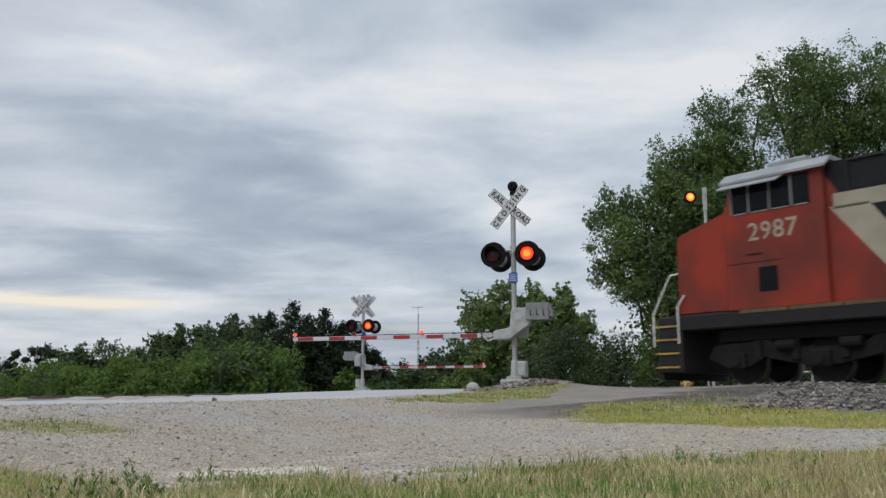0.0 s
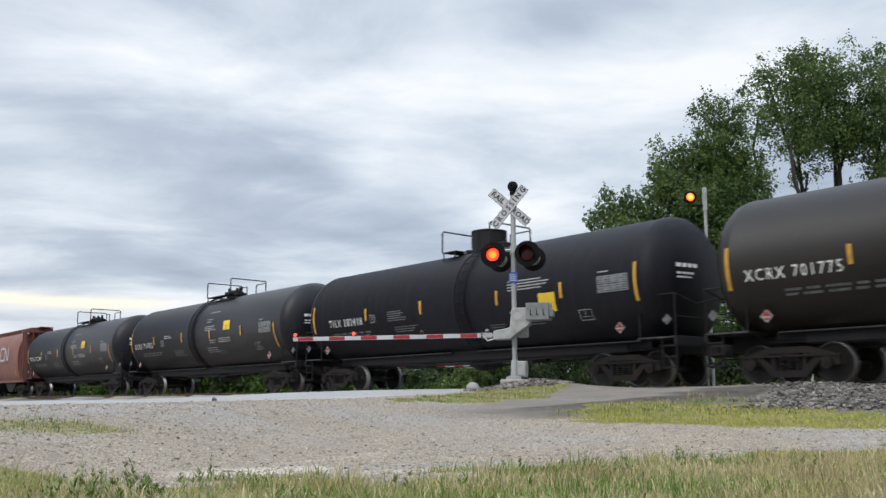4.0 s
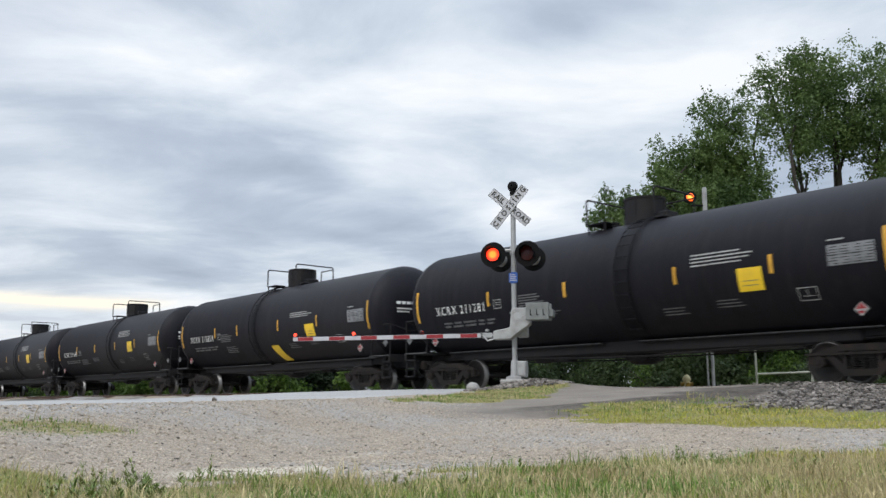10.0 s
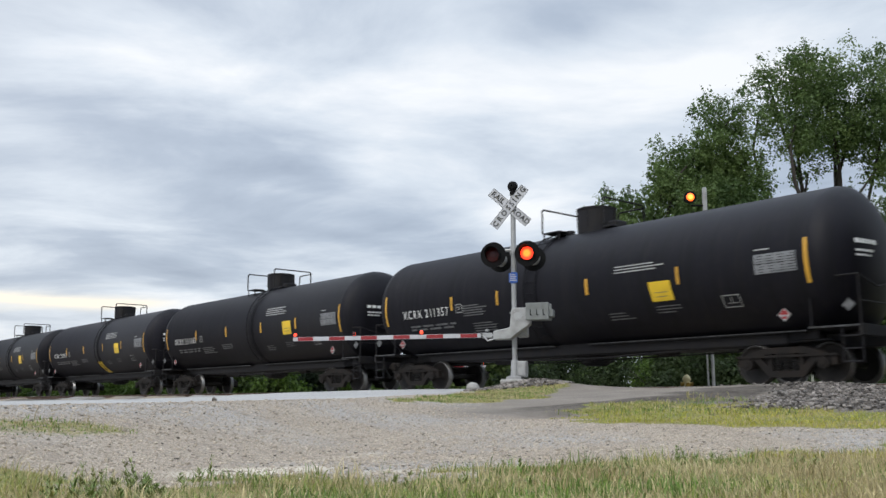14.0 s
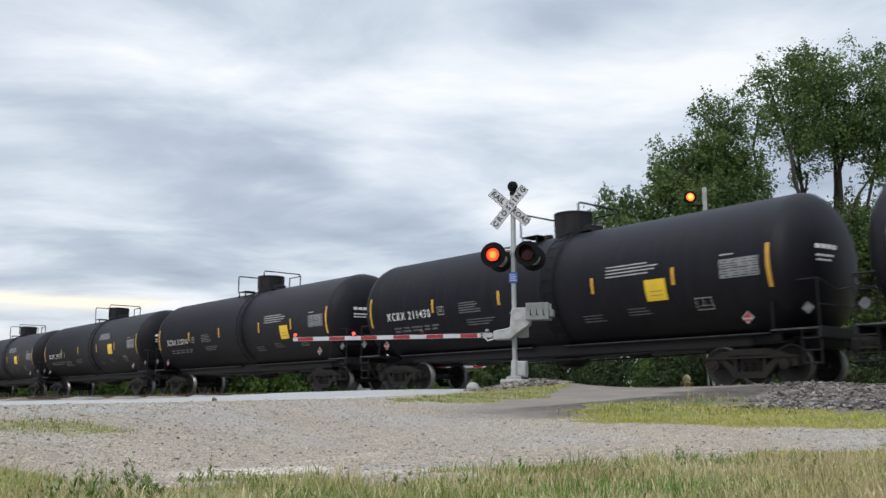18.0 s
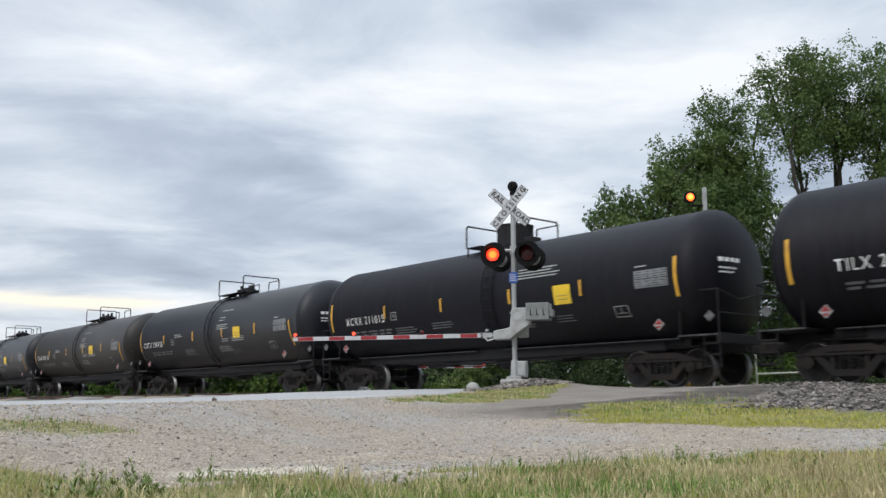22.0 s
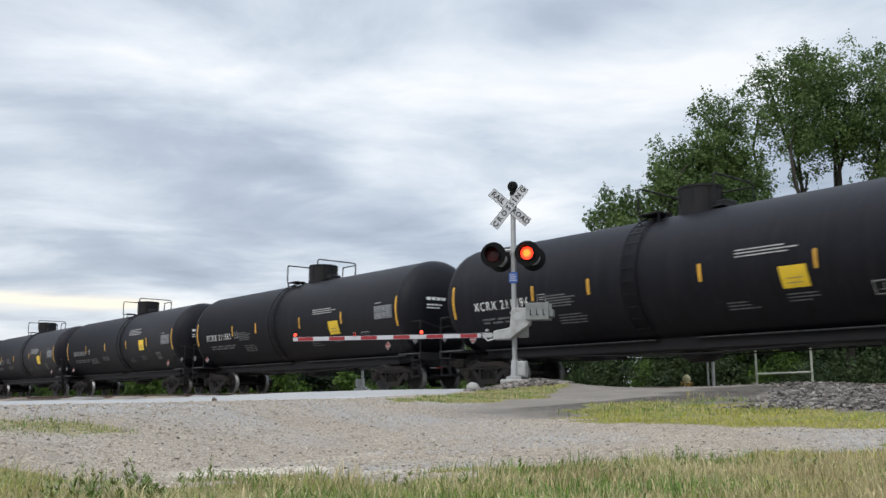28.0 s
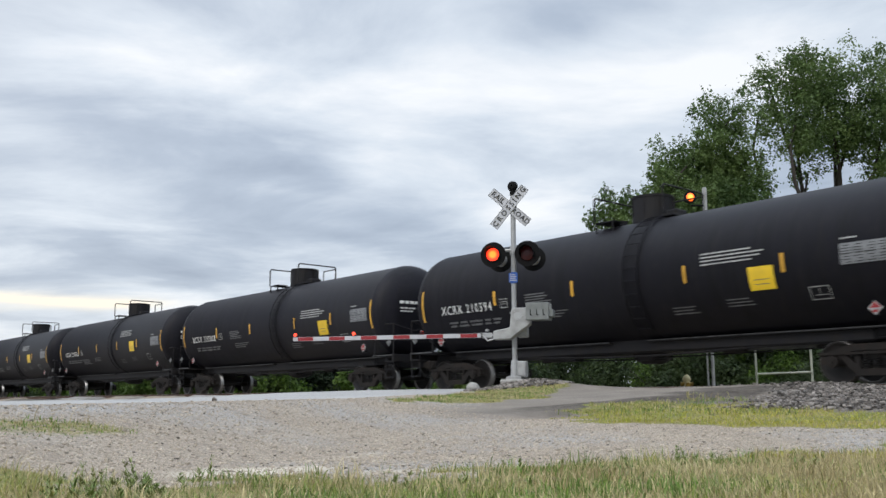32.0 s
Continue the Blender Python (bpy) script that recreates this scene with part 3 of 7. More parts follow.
def grass_cover(X, Y):
    """1 where grass grows, 0 on bare gravel and dirt."""
    p, e = plan(X, Y)
    w = wobble(X, Y, 0.8) * 0.30 + wobble(X, Y, 0.23) * 0.22
    edge = np.interp(X, (-4, -1.5, 0, 2.1, 3.3, 8, 14), (3.8, 4.6, 5.1, 6.4, 6.9, 8.6, 9.5))
    near = smooth_step(0.35, -0.35, Y - edge - w)
    s = X * TD.x + Y * TD.y
    back = np.interp(s, (4.0, 5.6, 7.0, 9.0), (10.3, 10.5, 11.5, 11.7))
    strip = smooth_step(8.0, 8.35, p + 0.4 * w) * smooth_step(0.35, -0.25, p - back + 0.6 * w) * smooth_step(1.4, 1.9, X + w) * smooth_step(9.3, 8.7, s + 0.6 * w)
    isle = smooth_step(0.3, -0.2, e - np.minimum(0.65 + 0.5 * (Y - 13.3), 2.15) + 0.6 * w) * smooth_step(21.8, 20.8, Y) * smooth_step(13.1, 13.9, Y + w) * smooth_step(0.3, 0.7, e + 0.4 * w)
    pu, pv = (X + 2.55) * 0.5 + (Y - 6.05) * 0.866, (Y - 6.05) * 0.5 - (X + 2.55) * 0.866
    patch = smooth_step(1.0, 0.3, np.hypot(pu / 1.0, pv / 0.40) + 0.5 * w) * 0.6
    far = smooth_step(23.5, 26, p)
    behind = smooth_step(3, 2, Y)
    return np.clip(near + strip + isle + patch + far + behind, 0, 1)


def dirt_cover(X, Y):
    """The driven track of bare earth between the lot and the ballast shoulder."""
    p, e = plan(X, Y)
    w = wobble(X, Y, 1.1) * 0.5
    s = X * TD.x + Y * TD.y + 0.5 * w
    return smooth_step(7.0, 9.0, p + w) * smooth_step(17.6, 16.6, p + w) * smooth_step(1.0, 2.0, e) * smooth_step(8.3, 8.9, s)


def sand_cover(X, Y):
    """Pale washed sand in flat tongues near the grass."""
    w = wobble(X, Y, 0.5) * 0.10
    a = smooth_step(1.1, 0.6, np.hypot((X + 1.10) / 0.42, (Y - 5.30 - 0.7 * (X + 1.1)) / 0.36) + 2.5 * w)
    b = smooth_step(1.1, 0.6, np.hypot((Y - 6.55) / 0.55, (X + 0.74 - 0.42 * (Y - 6.55)) / 0.07) + 3 * w)
    b = np.maximum(b, smooth_step(1.1, 0.6, np.hypot((X + 0.2) / 0.40, (Y - 5.42 - 0.5 * (X + 0.2)) / 0.13) + 3 * w))
    return np.clip(a + 0.8 * b, 0, 1)


def soil_cover(X, Y):
    """Dark earth bared along the washed-out edge; its colour also holds the bank's shade."""
    p, e = plan(X, Y)
    s = X * TD.x + Y * TD.y + 0.35 * wobble(X, Y, 0.9)
    edge = smooth_step(8.0, 8.4, s) * smooth_step(9.8, 9.2, s) * smooth_step(8.0, 10.5, p) * smooth_step(16.5, 15.5, p)
    return np.maximum(edge, 0.75 * smooth_step(8.9, 8.5, s) * smooth_step(9.8, 10.4, p) * smooth_step(16, 14, p) * smooth_step(3, 5, s))


def ground_material():
    mt = bpy.data.materials.new("gravel_grass_and_earth")
    mt.use_nodes = True
    nt = mt.node_tree
    N, L = nt.nodes.new, nt.links.new
    bsdf = nt.nodes["Principled BSDF"]
    bsdf.inputs["Roughness"].default_value = 0.92
    at, tc = N("ShaderNodeAttribute"), N("ShaderNodeTexCoord")
    at.attribute_name = "cover"
    sep = N("ShaderNodeSeparateColor")
    L(at.outputs["Color"], sep.inputs[0])

    def noise_tex(scale, detail=5):
        n = N("ShaderNodeTexNoise")
        n.inputs["Scale"].default_value, n.inputs["Detail"].default_value = scale, detail
        L(tc.outputs["Object"], n.inputs["Vector"])
        return n.outputs["Fac"]

    def blend(f, a, b):
        mx = N("ShaderNodeMix")
        mx.data_type = "RGBA"
        for key, v in (("Factor", f), ("A", a), ("B", b)):
            if isinstance(v, tuple):
                mx.inputs[key].default_value = (*v, 1)
            else:
                L(v, mx.inputs[key])
        return mx.outputs["Result"]

    def ranged(v, lo, hi):
        mr = N("ShaderNodeMapRange")
        mr.inputs["From Min"].default_value, mr.inputs["From Max"].default_value = lo, hi
        L(v, mr.inputs["Value"])
        return mr.outputs[0]

    vor = N("ShaderNodeTexVoronoi")
    vor.inputs["Scale"].default_value = 95.0
    L(tc.outputs["Object"], vor.inputs["Vector"])
    chips = N("ShaderNodeSeparateColor")
    L(vor.outputs["Color"], chips.inputs[0])
    gravel = blend(ranged(noise_tex(0.9), 0.35, 0.65), (0.42, 0.352, 0.272), (0.335, 0.278, 0.215))
    gravel = blend(ranged(chips.outputs[0], 0.0, 1.0), gravel, (0.18, 0.148, 0.115))
    gravel = blend(ranged(noise_tex(45.0), 0.5, 0.75), gravel, (0.48, 0.43, 0.365))
    gravel = blend(ranged(noise_tex(0.33, 3), 0.46, 0.62), gravel, blend(ranged(chips.outputs[1], 0.0, 1.0), (0.40, 0.385, 0.365), (0.21, 0.20, 0.19)))
    gravel = blend(ranged(noise_tex(5.0, 6), 0.56, 0.74), gravel, (0.215, 0.18, 0.145))
    dirt = blend(ranged(noise_tex(1.4), 0.35, 0.65), (0.225, 0.194, 0.161), (0.170, 0.145, 0.120))
    dirt = blend(ranged(noise_tex(22.0), 0.5, 0.7), dirt, (0.17, 0.15, 0.13))
    sod = blend(ranged(noise_tex(1.2), 0.38, 0.62), (0.135, 0.155, 0.030), (0.26, 0.225, 0.065))
    sod = blend(ranged(noise_tex(18.0), 0.45, 0.7), sod, (0.09, 0.085, 0.04))
    broken = N("ShaderNodeMath")
    broken.operation = "MULTIPLY_ADD"
    L(noise_tex(9.0), broken.inputs[0])
    broken.inputs[1].default_value = 0.7
    sub = N("ShaderNodeMath")
    sub.operation = "SUBTRACT"
    L(sep.outputs[0], sub.inputs[0])
    sub.inputs[1].default_value = 0.35
    L(sub.outputs[0], broken.inputs[2])
    col = blend(sep.outputs[1], gravel, dirt)
    col = blend(sep.outputs[2], col, (0.56, 0.50, 0.41))
    soil = blend(ranged(noise_tex(6.0), 0.4, 0.6), (0.050, 0.040, 0.031), (0.10, 0.083, 0.066))
    col = blend(at.outputs["Alpha"], col, soil)
    col = blend(ranged(broken.outputs[0], 0.35, 0.65), col, sod)
    L(col, bsdf.inputs["Base Color"])
    b = N("ShaderNodeBump")
    b.inputs["Strength"].default_value, b.inputs["Distance"].default_value = 0.55, 0.012
    L(vor.outputs["Distance"], b.inputs["Height"])
    L(b.outputs[0], bsdf.inputs["Normal"])
    return mt


def build_ground():
    xs, ys = axis_steps(-6.5, 12.5, 0.11, 2800), axis_steps(2.4, 21.0, 0.11, 2800)
    X, Y = np.meshgrid(xs, ys)
    Z = surface_height(X, Y)
    ny, nx = X.shape
    i = np.arange(ny * nx).reshape(ny, nx)
    faces = np.stack([i[:-1, :-1], i[:-1, 1:], i[1:, 1:], i[1:, :-1]], -1).reshape(-1, 4)
    ob = big_mesh("ground", np.stack([X, Y, Z], -1).reshape(-1, 3), faces, ground_material(), smooth=True)
    col = ob.data.color_attributes.new("cover", "FLOAT_COLOR", "POINT")
    c = np.stack([grass_cover(X, Y), np.clip(dirt_cover(X, Y), 0, 1), sand_cover(X, Y), soil_cover(X, Y)], -1)
    col.data.foreach_set("color", c.astype(np.float32).ravel())
    return tagged(ob, "grey gravel lot, bare earth and patchy grass", "ground", kind="structure")


def build_road():
    us = np.concatenate([np.arange(-40, 34, 0.35), np.arange(34, 130, 3.0)])
    ws = np.linspace(-ROAD_WIDTH, 0, 25)
    U, W = np.meshgrid(us, ws)
    edge = np.where(np.abs(W + ROAD_WIDTH / 2) > ROAD_WIDTH / 2 - 0.01, 0.16 * wobble(U, W, 0.7), 0) * np.sign(W + ROAD_WIDTH / 2)
    X = ROAD_EDGE.x + ROAD_DIR.x * U + ROAD_SIDE.x * (W + edge)
    Y = ROAD_EDGE.y + ROAD_DIR.y * U + ROAD_SIDE.y * (W + edge)
    p, e = plan(X, Y)
    Z = road_height(p) + 0.002 + 0.03 * (1 - ((W + ROAD_WIDTH / 2) / (ROAD_WIDTH / 2)) ** 2)
    ny, nx = X.shape
    i = np.arange(ny * nx).reshape(ny, nx)
    faces = np.stack([i[:-1, :-1], i[:-1, 1:], i[1:, 1:], i[1:, :-1]], -1).reshape(-1, 4)
    ob = big_mesh("road", np.stack([X, Y, Z], -1).reshape(-1, 3), faces, M["asphalt"], smooth=True)
    return tagged(ob, "worn pale grey asphalt road rising to the crossing", "road", kind="structure")


def build_track():
    track = thing("railway_track", "rusty rails on timber ties in ballast", "railway track", kind="structure", m=pose(*on_track(0), 0, 0, TRACK_TURN))
    for y in (-0.755, 0.755):
        bm = bmesh.new()
        prism(bm, [(y - 0.075, -0.18), (y + 0.075, -0.18), (y + 0.012, -0.145), (y + 0.012, -0.045), (y + 0.036, -0.035), (y + 0.036, -0.006), (y - 0.036, -0.006), (y - 0.036, -0.035), (y - 0.012, -0.045), (y - 0.012, -0.145)], -900, 900, "X")
        r = part("rail", bm, M["rail"], track)
        bm = bmesh.new()
        box(bm, -900, 900, y - 0.033, y + 0.033, -0.004, 0.0)
        part("rail_head", bm, M["rail_top"], r, "polished running surface")
    bm = bmesh.new()
    box(bm, -0.11, 0.11, -1.3, 1.3, -0.36, -0.185, 0.012)
    me = bpy.data.meshes.new("tie")
    bm.to_mesh(me), bm.free()
    me.materials.append(M["tie"])
    for k in range(150):
        ob = new("tie", me)
        ob.parent = track
        ob.location = (-42 + k * 0.52, random.uniform(-0.03, 0.03), random.uniform(-0.015, 0.0))
    bm = bmesh.new()
    prism(bm, [(-3.4, -1.1), (3.4, -0.7), (2.5, -0.30), (1.5, -0.20), (-1.5, -0.20), (-2.4, -0.30)], -900, 900, "X")
    part("ballast_bed", bm, M["ballast"], track, "bed of grey crushed rock")
    # panels between and beside the rails where the road crosses
    far = (TRACK_FAR - (ROAD_EDGE.x * TN.x + ROAD_EDGE.y * TN.y)) / ROAD_DIR.dot(TN)
    mid = ROAD_EDGE + ROAD_DIR * far - ROAD_SIDE * ROAD_WIDTH / 2
    c = Vector(mid).dot(TD)
    for y0, y1 in ((-1.45, -0.82), (-0.66, 0.66), (0.82, 1.45)):
        for k in range(6):
            bm = bmesh.new()
            box(bm, c - 7.2 + k * 2.4 + 0.01, c - 4.8 + k * 2.4 - 0.01, y0, y1, -0.15, -0.012, 0.01)
            part("crossing_panel", bm, M["rubber"], track)
    return track


ground = build_ground()
road = build_road()
track = build_track()

# ---- the train ----
TANK_R, TANK_Z = 1.68, 2.76


def skin(bm, x0, x1, z0, z1, lift=0.012, steps=6, slant=0.0):
    """A patch that follows the tank's near side, from height z0 to z1."""
    r = TANK_R + lift
    a0, a1 = math.asin((z0 - TANK_Z) / r), math.asin((z1 - TANK_Z) / r)
    rows = []
    for i in range(steps + 1):
        a = a0 + (a1 - a0) * i / steps
        s = slant * (i / steps - 0.5)
        rows.append([bm.verts.new((x + s, r * math.cos(a), TANK_Z + r * math.sin(a))) for x in (x0, x1)])
    for p, q in zip(rows, rows[1:]):
        bm.faces.new((p[0], q[0], q[1], p[1]))
    return bm


def wrapped_text(words, height, x, z, name, mat, parent, label="", lift=0.014, bold=0.001):
    """Letters laid on the tank's near side; forward is +x, so they read towards -x."""
    me = text_mesh(words, height, 1.27, bold)
    me.transform(Matrix.Diagonal((0.82, 1, 1, 1)))
    r = TANK_R + lift
    a0 = math.asin((z - TANK_Z) / r)
    for v in me.vertices:
        a = a0 + v.co.y / r
        v.co = (x - v.co.x, r * math.cos(a), TANK_Z + r * math.sin(a))
    return mesh_part(name, me, mat, parent, label)


def bars(bm, x0, x1, z_top, rows, pitch, height, rng, ragged=0.3, gaps=0.0):
    """Lines of small writing, as plain bars. x0 is the forward end."""
    for i in range(rows):
        z = z_top - i * pitch
        x = x0
        end = x1 + rng.uniform(0, ragged) * (x0 - x1)
        while x > end:
            w = min(rng.uniform(0.25, 0.6) if gaps else x - end, x - end)
            skin(bm, x - w, x, z - height, z, 0.012, 1)
            x -= w + gaps
    return bm


def small(name, bm, mat, parent, label=""):
    """Small repeated marks that stay one joined part."""
    return tagged(part(name, bm, mat, parent, label), kind="stuff")


def wheelset(bm, bm2, x, r=0.457):
    for y in (-0.76, 0.76):
        s = 1 if y > 0 else -1
        lathe(bm, [(y - 0.03 * s, 0.10), (y - 0.02 * s, 0.20), (y + 0.03 * s, 0.34), (y + 0.05 * s, r - 0.06), (y + 0.065 * s, r - 0.05), (y + 0.065 * s, r - 0.012)], 28, "Y", (x, 0, r))
        lathe(bm2[s], [(y + 0.065 * s, r - 0.012), (y + 0.06 * s, r), (y - 0.055 * s, r + 0.002), (y - 0.07 * s, r + 0.025), (y - 0.085 * s, r + 0.02), (y - 0.085 * s, r - 0.08)], 28, "Y", (x, 0, r))
        lathe(bm, [(y - 0.085 * s, r - 0.08), (y - 0.04 * s, 0.16), (y - 0.05 * s, 0.09)], 28, "Y", (x, 0, r))
    rod(bm, (x, -0.95, r), (x, 0.95, r), 0.085, 12)


def axle(parent, x, r):
    bm, near, far = bmesh.new(), bmesh.new(), bmesh.new()
    wheelset(bm, {1: near, -1: far}, x, r)
    w = part("wheelset", bm, M["wheel"], parent, "", True)
    for b in (near, far):
        part("wheel_tread", b, M["tread"], w, "bright worn wheel rim", True)


def freight_truck(parent, x):
    """Two wheelsets, two cast side frames with springs, a bolster."""
    for dx in (-0.89, 0.89):
        axle(parent, x + dx, 0.457)
    for s in (-1, 1):
        y0, y1 = s * 0.96, s * 1.12
        bm = bmesh.new()
        lo, hi = min(y0, y1), max(y0, y1)
        members = ([(-1.18, 0.42), (-1.16, 0.60), (-0.86, 0.70), (-0.45, 0.82), (0.45, 0.82), (0.86, 0.70), (1.16, 0.60), (1.18, 0.42), (1.04, 0.40), (1.02, 0.56), (0.76, 0.58), (0.42, 0.68), (-0.42, 0.68), (-0.76, 0.58), (-1.02, 0.56), (-1.04, 0.40)],
                   [(-0.80, 0.60), (-0.62, 0.62), (-0.30, 0.30), (0.30, 0.30), (0.62, 0.62), (0.80, 0.60), (0.40, 0.16), (-0.40, 0.16)],
                   [(-0.42, 0.70), (-0.33, 0.70), (-0.31, 0.28), (-0.40, 0.28)], [(0.33, 0.70), (0.42, 0.70), (0.40, 0.28), (0.31, 0.28)])
        for k, m in enumerate(members):
            prism(bm, [(x + a, b) for a, b in m], lo + 0.004 * k, hi - 0.004 * k)
        box(bm, x - 1.2, x + 1.2, *((1.12, 1.15) if s > 0 else (-1.15, -1.12)), 0.60, 0.65)
        f = part("side_frame", bm, M["truck"], parent)
        bm = bmesh.new()
        for dx in (-0.2, 0, 0.2):
            for k in range(5):
                rod(bm, (x + dx, s * 1.04, 0.31 + k * 0.05), (x + dx, s * 1.04, 0.34 + k * 0.05), 0.085, 10)
        ob = part("spring_pack", bm, M["truck_dust"], f)
        tagged(ob, kind="stuff")
        for dx in (-0.89, 0.89):
            bm = bmesh.new()
            rod(bm, (x + dx, s * 1.10, 0.457), (x + dx, s * 1.20, 0.457), 0.13, 12)
            rod(bm, (x + dx, s * 1.20, 0.457), (x + dx, s * 1.225, 0.457), 0.06, 8)
            part("bearing_cap", bm, M["truck"], f)
    bm = bmesh.new()
    box(bm, x - 0.25, x + 0.25, -1.1, 1.1, 0.52, 0.80, 0.03)
    part("bolster", bm, M["truck"], parent)


def coupler(parent, x, s):
    bm = bmesh.new()
    box(bm, min(x, x + s * 0.75), max(x, x + s * 0.75), -0.09, 0.09, 0.76, 0.96, 0.03)
    box(bm, min(x + s * 0.62, x + s * 0.88), max(x + s * 0.62, x + s * 0.88), -0.17, 0.17, 0.70, 1.02, 0.05)
    part("coupler", bm, M["truck"], parent)
    bm = bmesh.new()
    tube(bm, [(x + s * 0.2, 0.35, 0.85), (x + s * 0.45, 0.34, 0.55), (x + s * 0.7, 0.32, 0.45), (x + s * 0.85, 0.30, 0.5)], 0.025, 6)
    part("brake_hose", bm, M["lamp_black"], parent)


def tank_car(style):
    """style: plain, square, late (dull, round top housing), gloss, brown, high (shiny, low valve fittings, more stencils)."""
    rng = random.Random(5 if style == "plain" else 9)
    glossy = style in ("gloss", "brown", "high")
    square = style in ("square", "late")
    car = thing("tank_car", "", "tank car", "tank cars of the train")
    paint = M["tank_gloss"] if style in ("gloss", "high") else (M["tank_brown"] if style == "brown" else M["tank"])
    half = 7.62
    bm = bmesh.new()
    prof = []
    for i in range(9):
        a = math.pi / 2 * i / 8
        prof.append((half + 0.72 * math.cos(a), TANK_R * math.sin(a) + 0.001))
    prof += [(half - 0.03, TANK_R + 0.006), (half - 0.10, TANK_R + 0.006), (half - 0.11, TANK_R)]
    mid = {"gloss": 0.0, "brown": 0.0, "high": 0.45}.get(style, -0.85 if square else 0.70)
    prof += [(-half + 0.11, TANK_R), (-half + 0.10, TANK_R + 0.006), (-half + 0.03, TANK_R + 0.006)]
    for i in range(8, -1, -1):
        a = math.pi / 2 * i / 8
        prof.append((-half - 0.72 * math.cos(a), TANK_R * math.sin(a) + 0.001))
    lathe(bm, prof, 72, "X", (0, 0, TANK_Z))
    tank = part("tank", bm, paint, car, "", True)
    tank.data.set_sharp_from_angle(angle=radians(35))
    if style == "high" or not glossy:
        # added band: the ladder's dark strip of shadow, put into a colour
        bm = bmesh.new()
        wide = 0.30 if glossy else 0.24
        lathe(bm, [(mid + wide, TANK_R + 0.001), (mid + wide - 0.01, TANK_R + 0.004), (mid - wide + 0.01, TANK_R + 0.004), (mid - wide, TANK_R + 0.001)], 72, "X", (0, 0, TANK_Z))
        part("centre_band", bm, M["tank_band"], tank, "black band standing for the ladder's shadow", True).data.set_sharp_from_angle(angle=radians(35))
    bm = bmesh.new()
    for s in (-1, 1):
        a, b = sorted((s * 0.6, s * (half - 0.7)))
        box(bm, a, b, 0.66, 0.80, TANK_Z - 1.60, TANK_Z - 1.56)
        box(bm, a, b, -0.80, -0.66, TANK_Z - 1.60, TANK_Z - 1.56)
    skirt = part("jacket_flange", bm, M["black"], tank)
    # the light that the flange's edge reflects is put into this pale strip
    bm = bmesh.new()
    for s in (-1, 1):
        a, b = sorted((s * 0.62, s * (half - 0.7)))
        box(bm, a, b, 0.801, 0.806, TANK_Z - 1.585, TANK_Z - 1.562)
    part("flange_edge", bm, M["silver"], skirt, "thin pale edge")
    # added black box that makes the space under the tank dark
    bm = bmesh.new()
    box(bm, -6.4, 6.4, -0.62, 0.66, 0.88, 1.30, 0.05)
    part("bottom_skid", bm, M["black"], car)
    # belly: sump, outlet valve, brake gear
    bm = bmesh.new()
    lathe(bm, [(0.62, 0.28), (0.70, 0.42), (1.25, 0.5)], 20, "Z", (-0.2, 0, 0), True)
    box(bm, -0.55, 0.15, -0.42, 0.42, 0.72, 1.15, 0.04)
    part("outlet_sump", bm, M["black"], car)
    bm = bmesh.new()
    rod(bm, (2.6, 0.35, 0.93), (3.4, 0.35, 0.93), 0.19, 14)
    part("air_reservoir", bm, M["black"], car)
    bm = bmesh.new()
    box(bm, 2.0, 2.5, 0.2, 0.6, 0.75, 1.1, 0.03)
    part("control_valve", bm, M["black"], car)
    bm = bmesh.new()
    rod(bm, (-3.1, 0.2, 0.95), (-2.5, 0.2, 0.95), 0.15, 14)
    part("brake_cylinder", bm, M["black"], car)
    bm = bmesh.new()
    tube(bm, [(7.4, 0.55, 0.98), (4.6, 0.6, 0.92), (0.9, 0.62, 0.80), (-0.9, 0.62, 0.80), (-4.6, 0.6, 0.92), (-7.4, 0.55, 0.98)], 0.03, 6)
    part("brake_pipe", bm, M["black"], car)
    bm = bmesh.new()
    tube(bm, [(5.0, 0.15, 0.82), (0.6, 0.3, 0.74), (-4.8, 0.15, 0.82)], 0.02, 6)
    part("brake_rod", bm, M["black"], car)
    # stub sills with end platforms
    for s in (-1, 1):
        bm = bmesh.new()
        box(bm, min(s * 4.9, s * 8.45), max(s * 4.9, s * 8.45), -0.32, 0.32, 0.80, 1.16, 0.02)
        box(bm, min(s * 6.1, s * 7.1), max(s * 6.1, s * 7.1), -0.6, 0.6, 0.98, 1.32, 0.03)
        part("bolster_saddle", bm, M["black"], car)
        bm = bmesh.new()
        box(bm, min(s * 7.3, s * 8.45), max(s * 7.3, s * 8.45), -1.42, 1.42, 1.16, 1.21, 0.01)
        box(bm, min(s * 8.38, s * 8.46), max(s * 8.38, s * 8.46), -1.42, 1.42, 0.98, 1.22, 0.01)
        plat = part("end_platform", bm, M["black"], car)
        bm = bmesh.new()
        box(bm, min(s * 7.3, s * 8.4), max(s * 7.3, s * 8.4), 1.42, 1.432, 1.17, 1.205)
        part("platform_edge", bm, M["silver"], plat, "thin pale edge")
        for y in (-1.38, 1.38):
            bm = bmesh.new()
            tube(bm, [(s * 7.35, y, 1.2), (s * 7.35, y, 2.25), (s * 8.42, y, 2.25), (s * 8.42, y, 1.2)], 0.02, 6)
            part("side_handrail", bm, M["black"], plat)
        bm = bmesh.new()
        tube(bm, [(s * 8.42, -1.38, 2.25), (s * 8.42, -0.5, 2.25), (s * 8.42, 0.5, 2.05), (s * 8.42, 1.38, 2.25)], 0.02, 6)
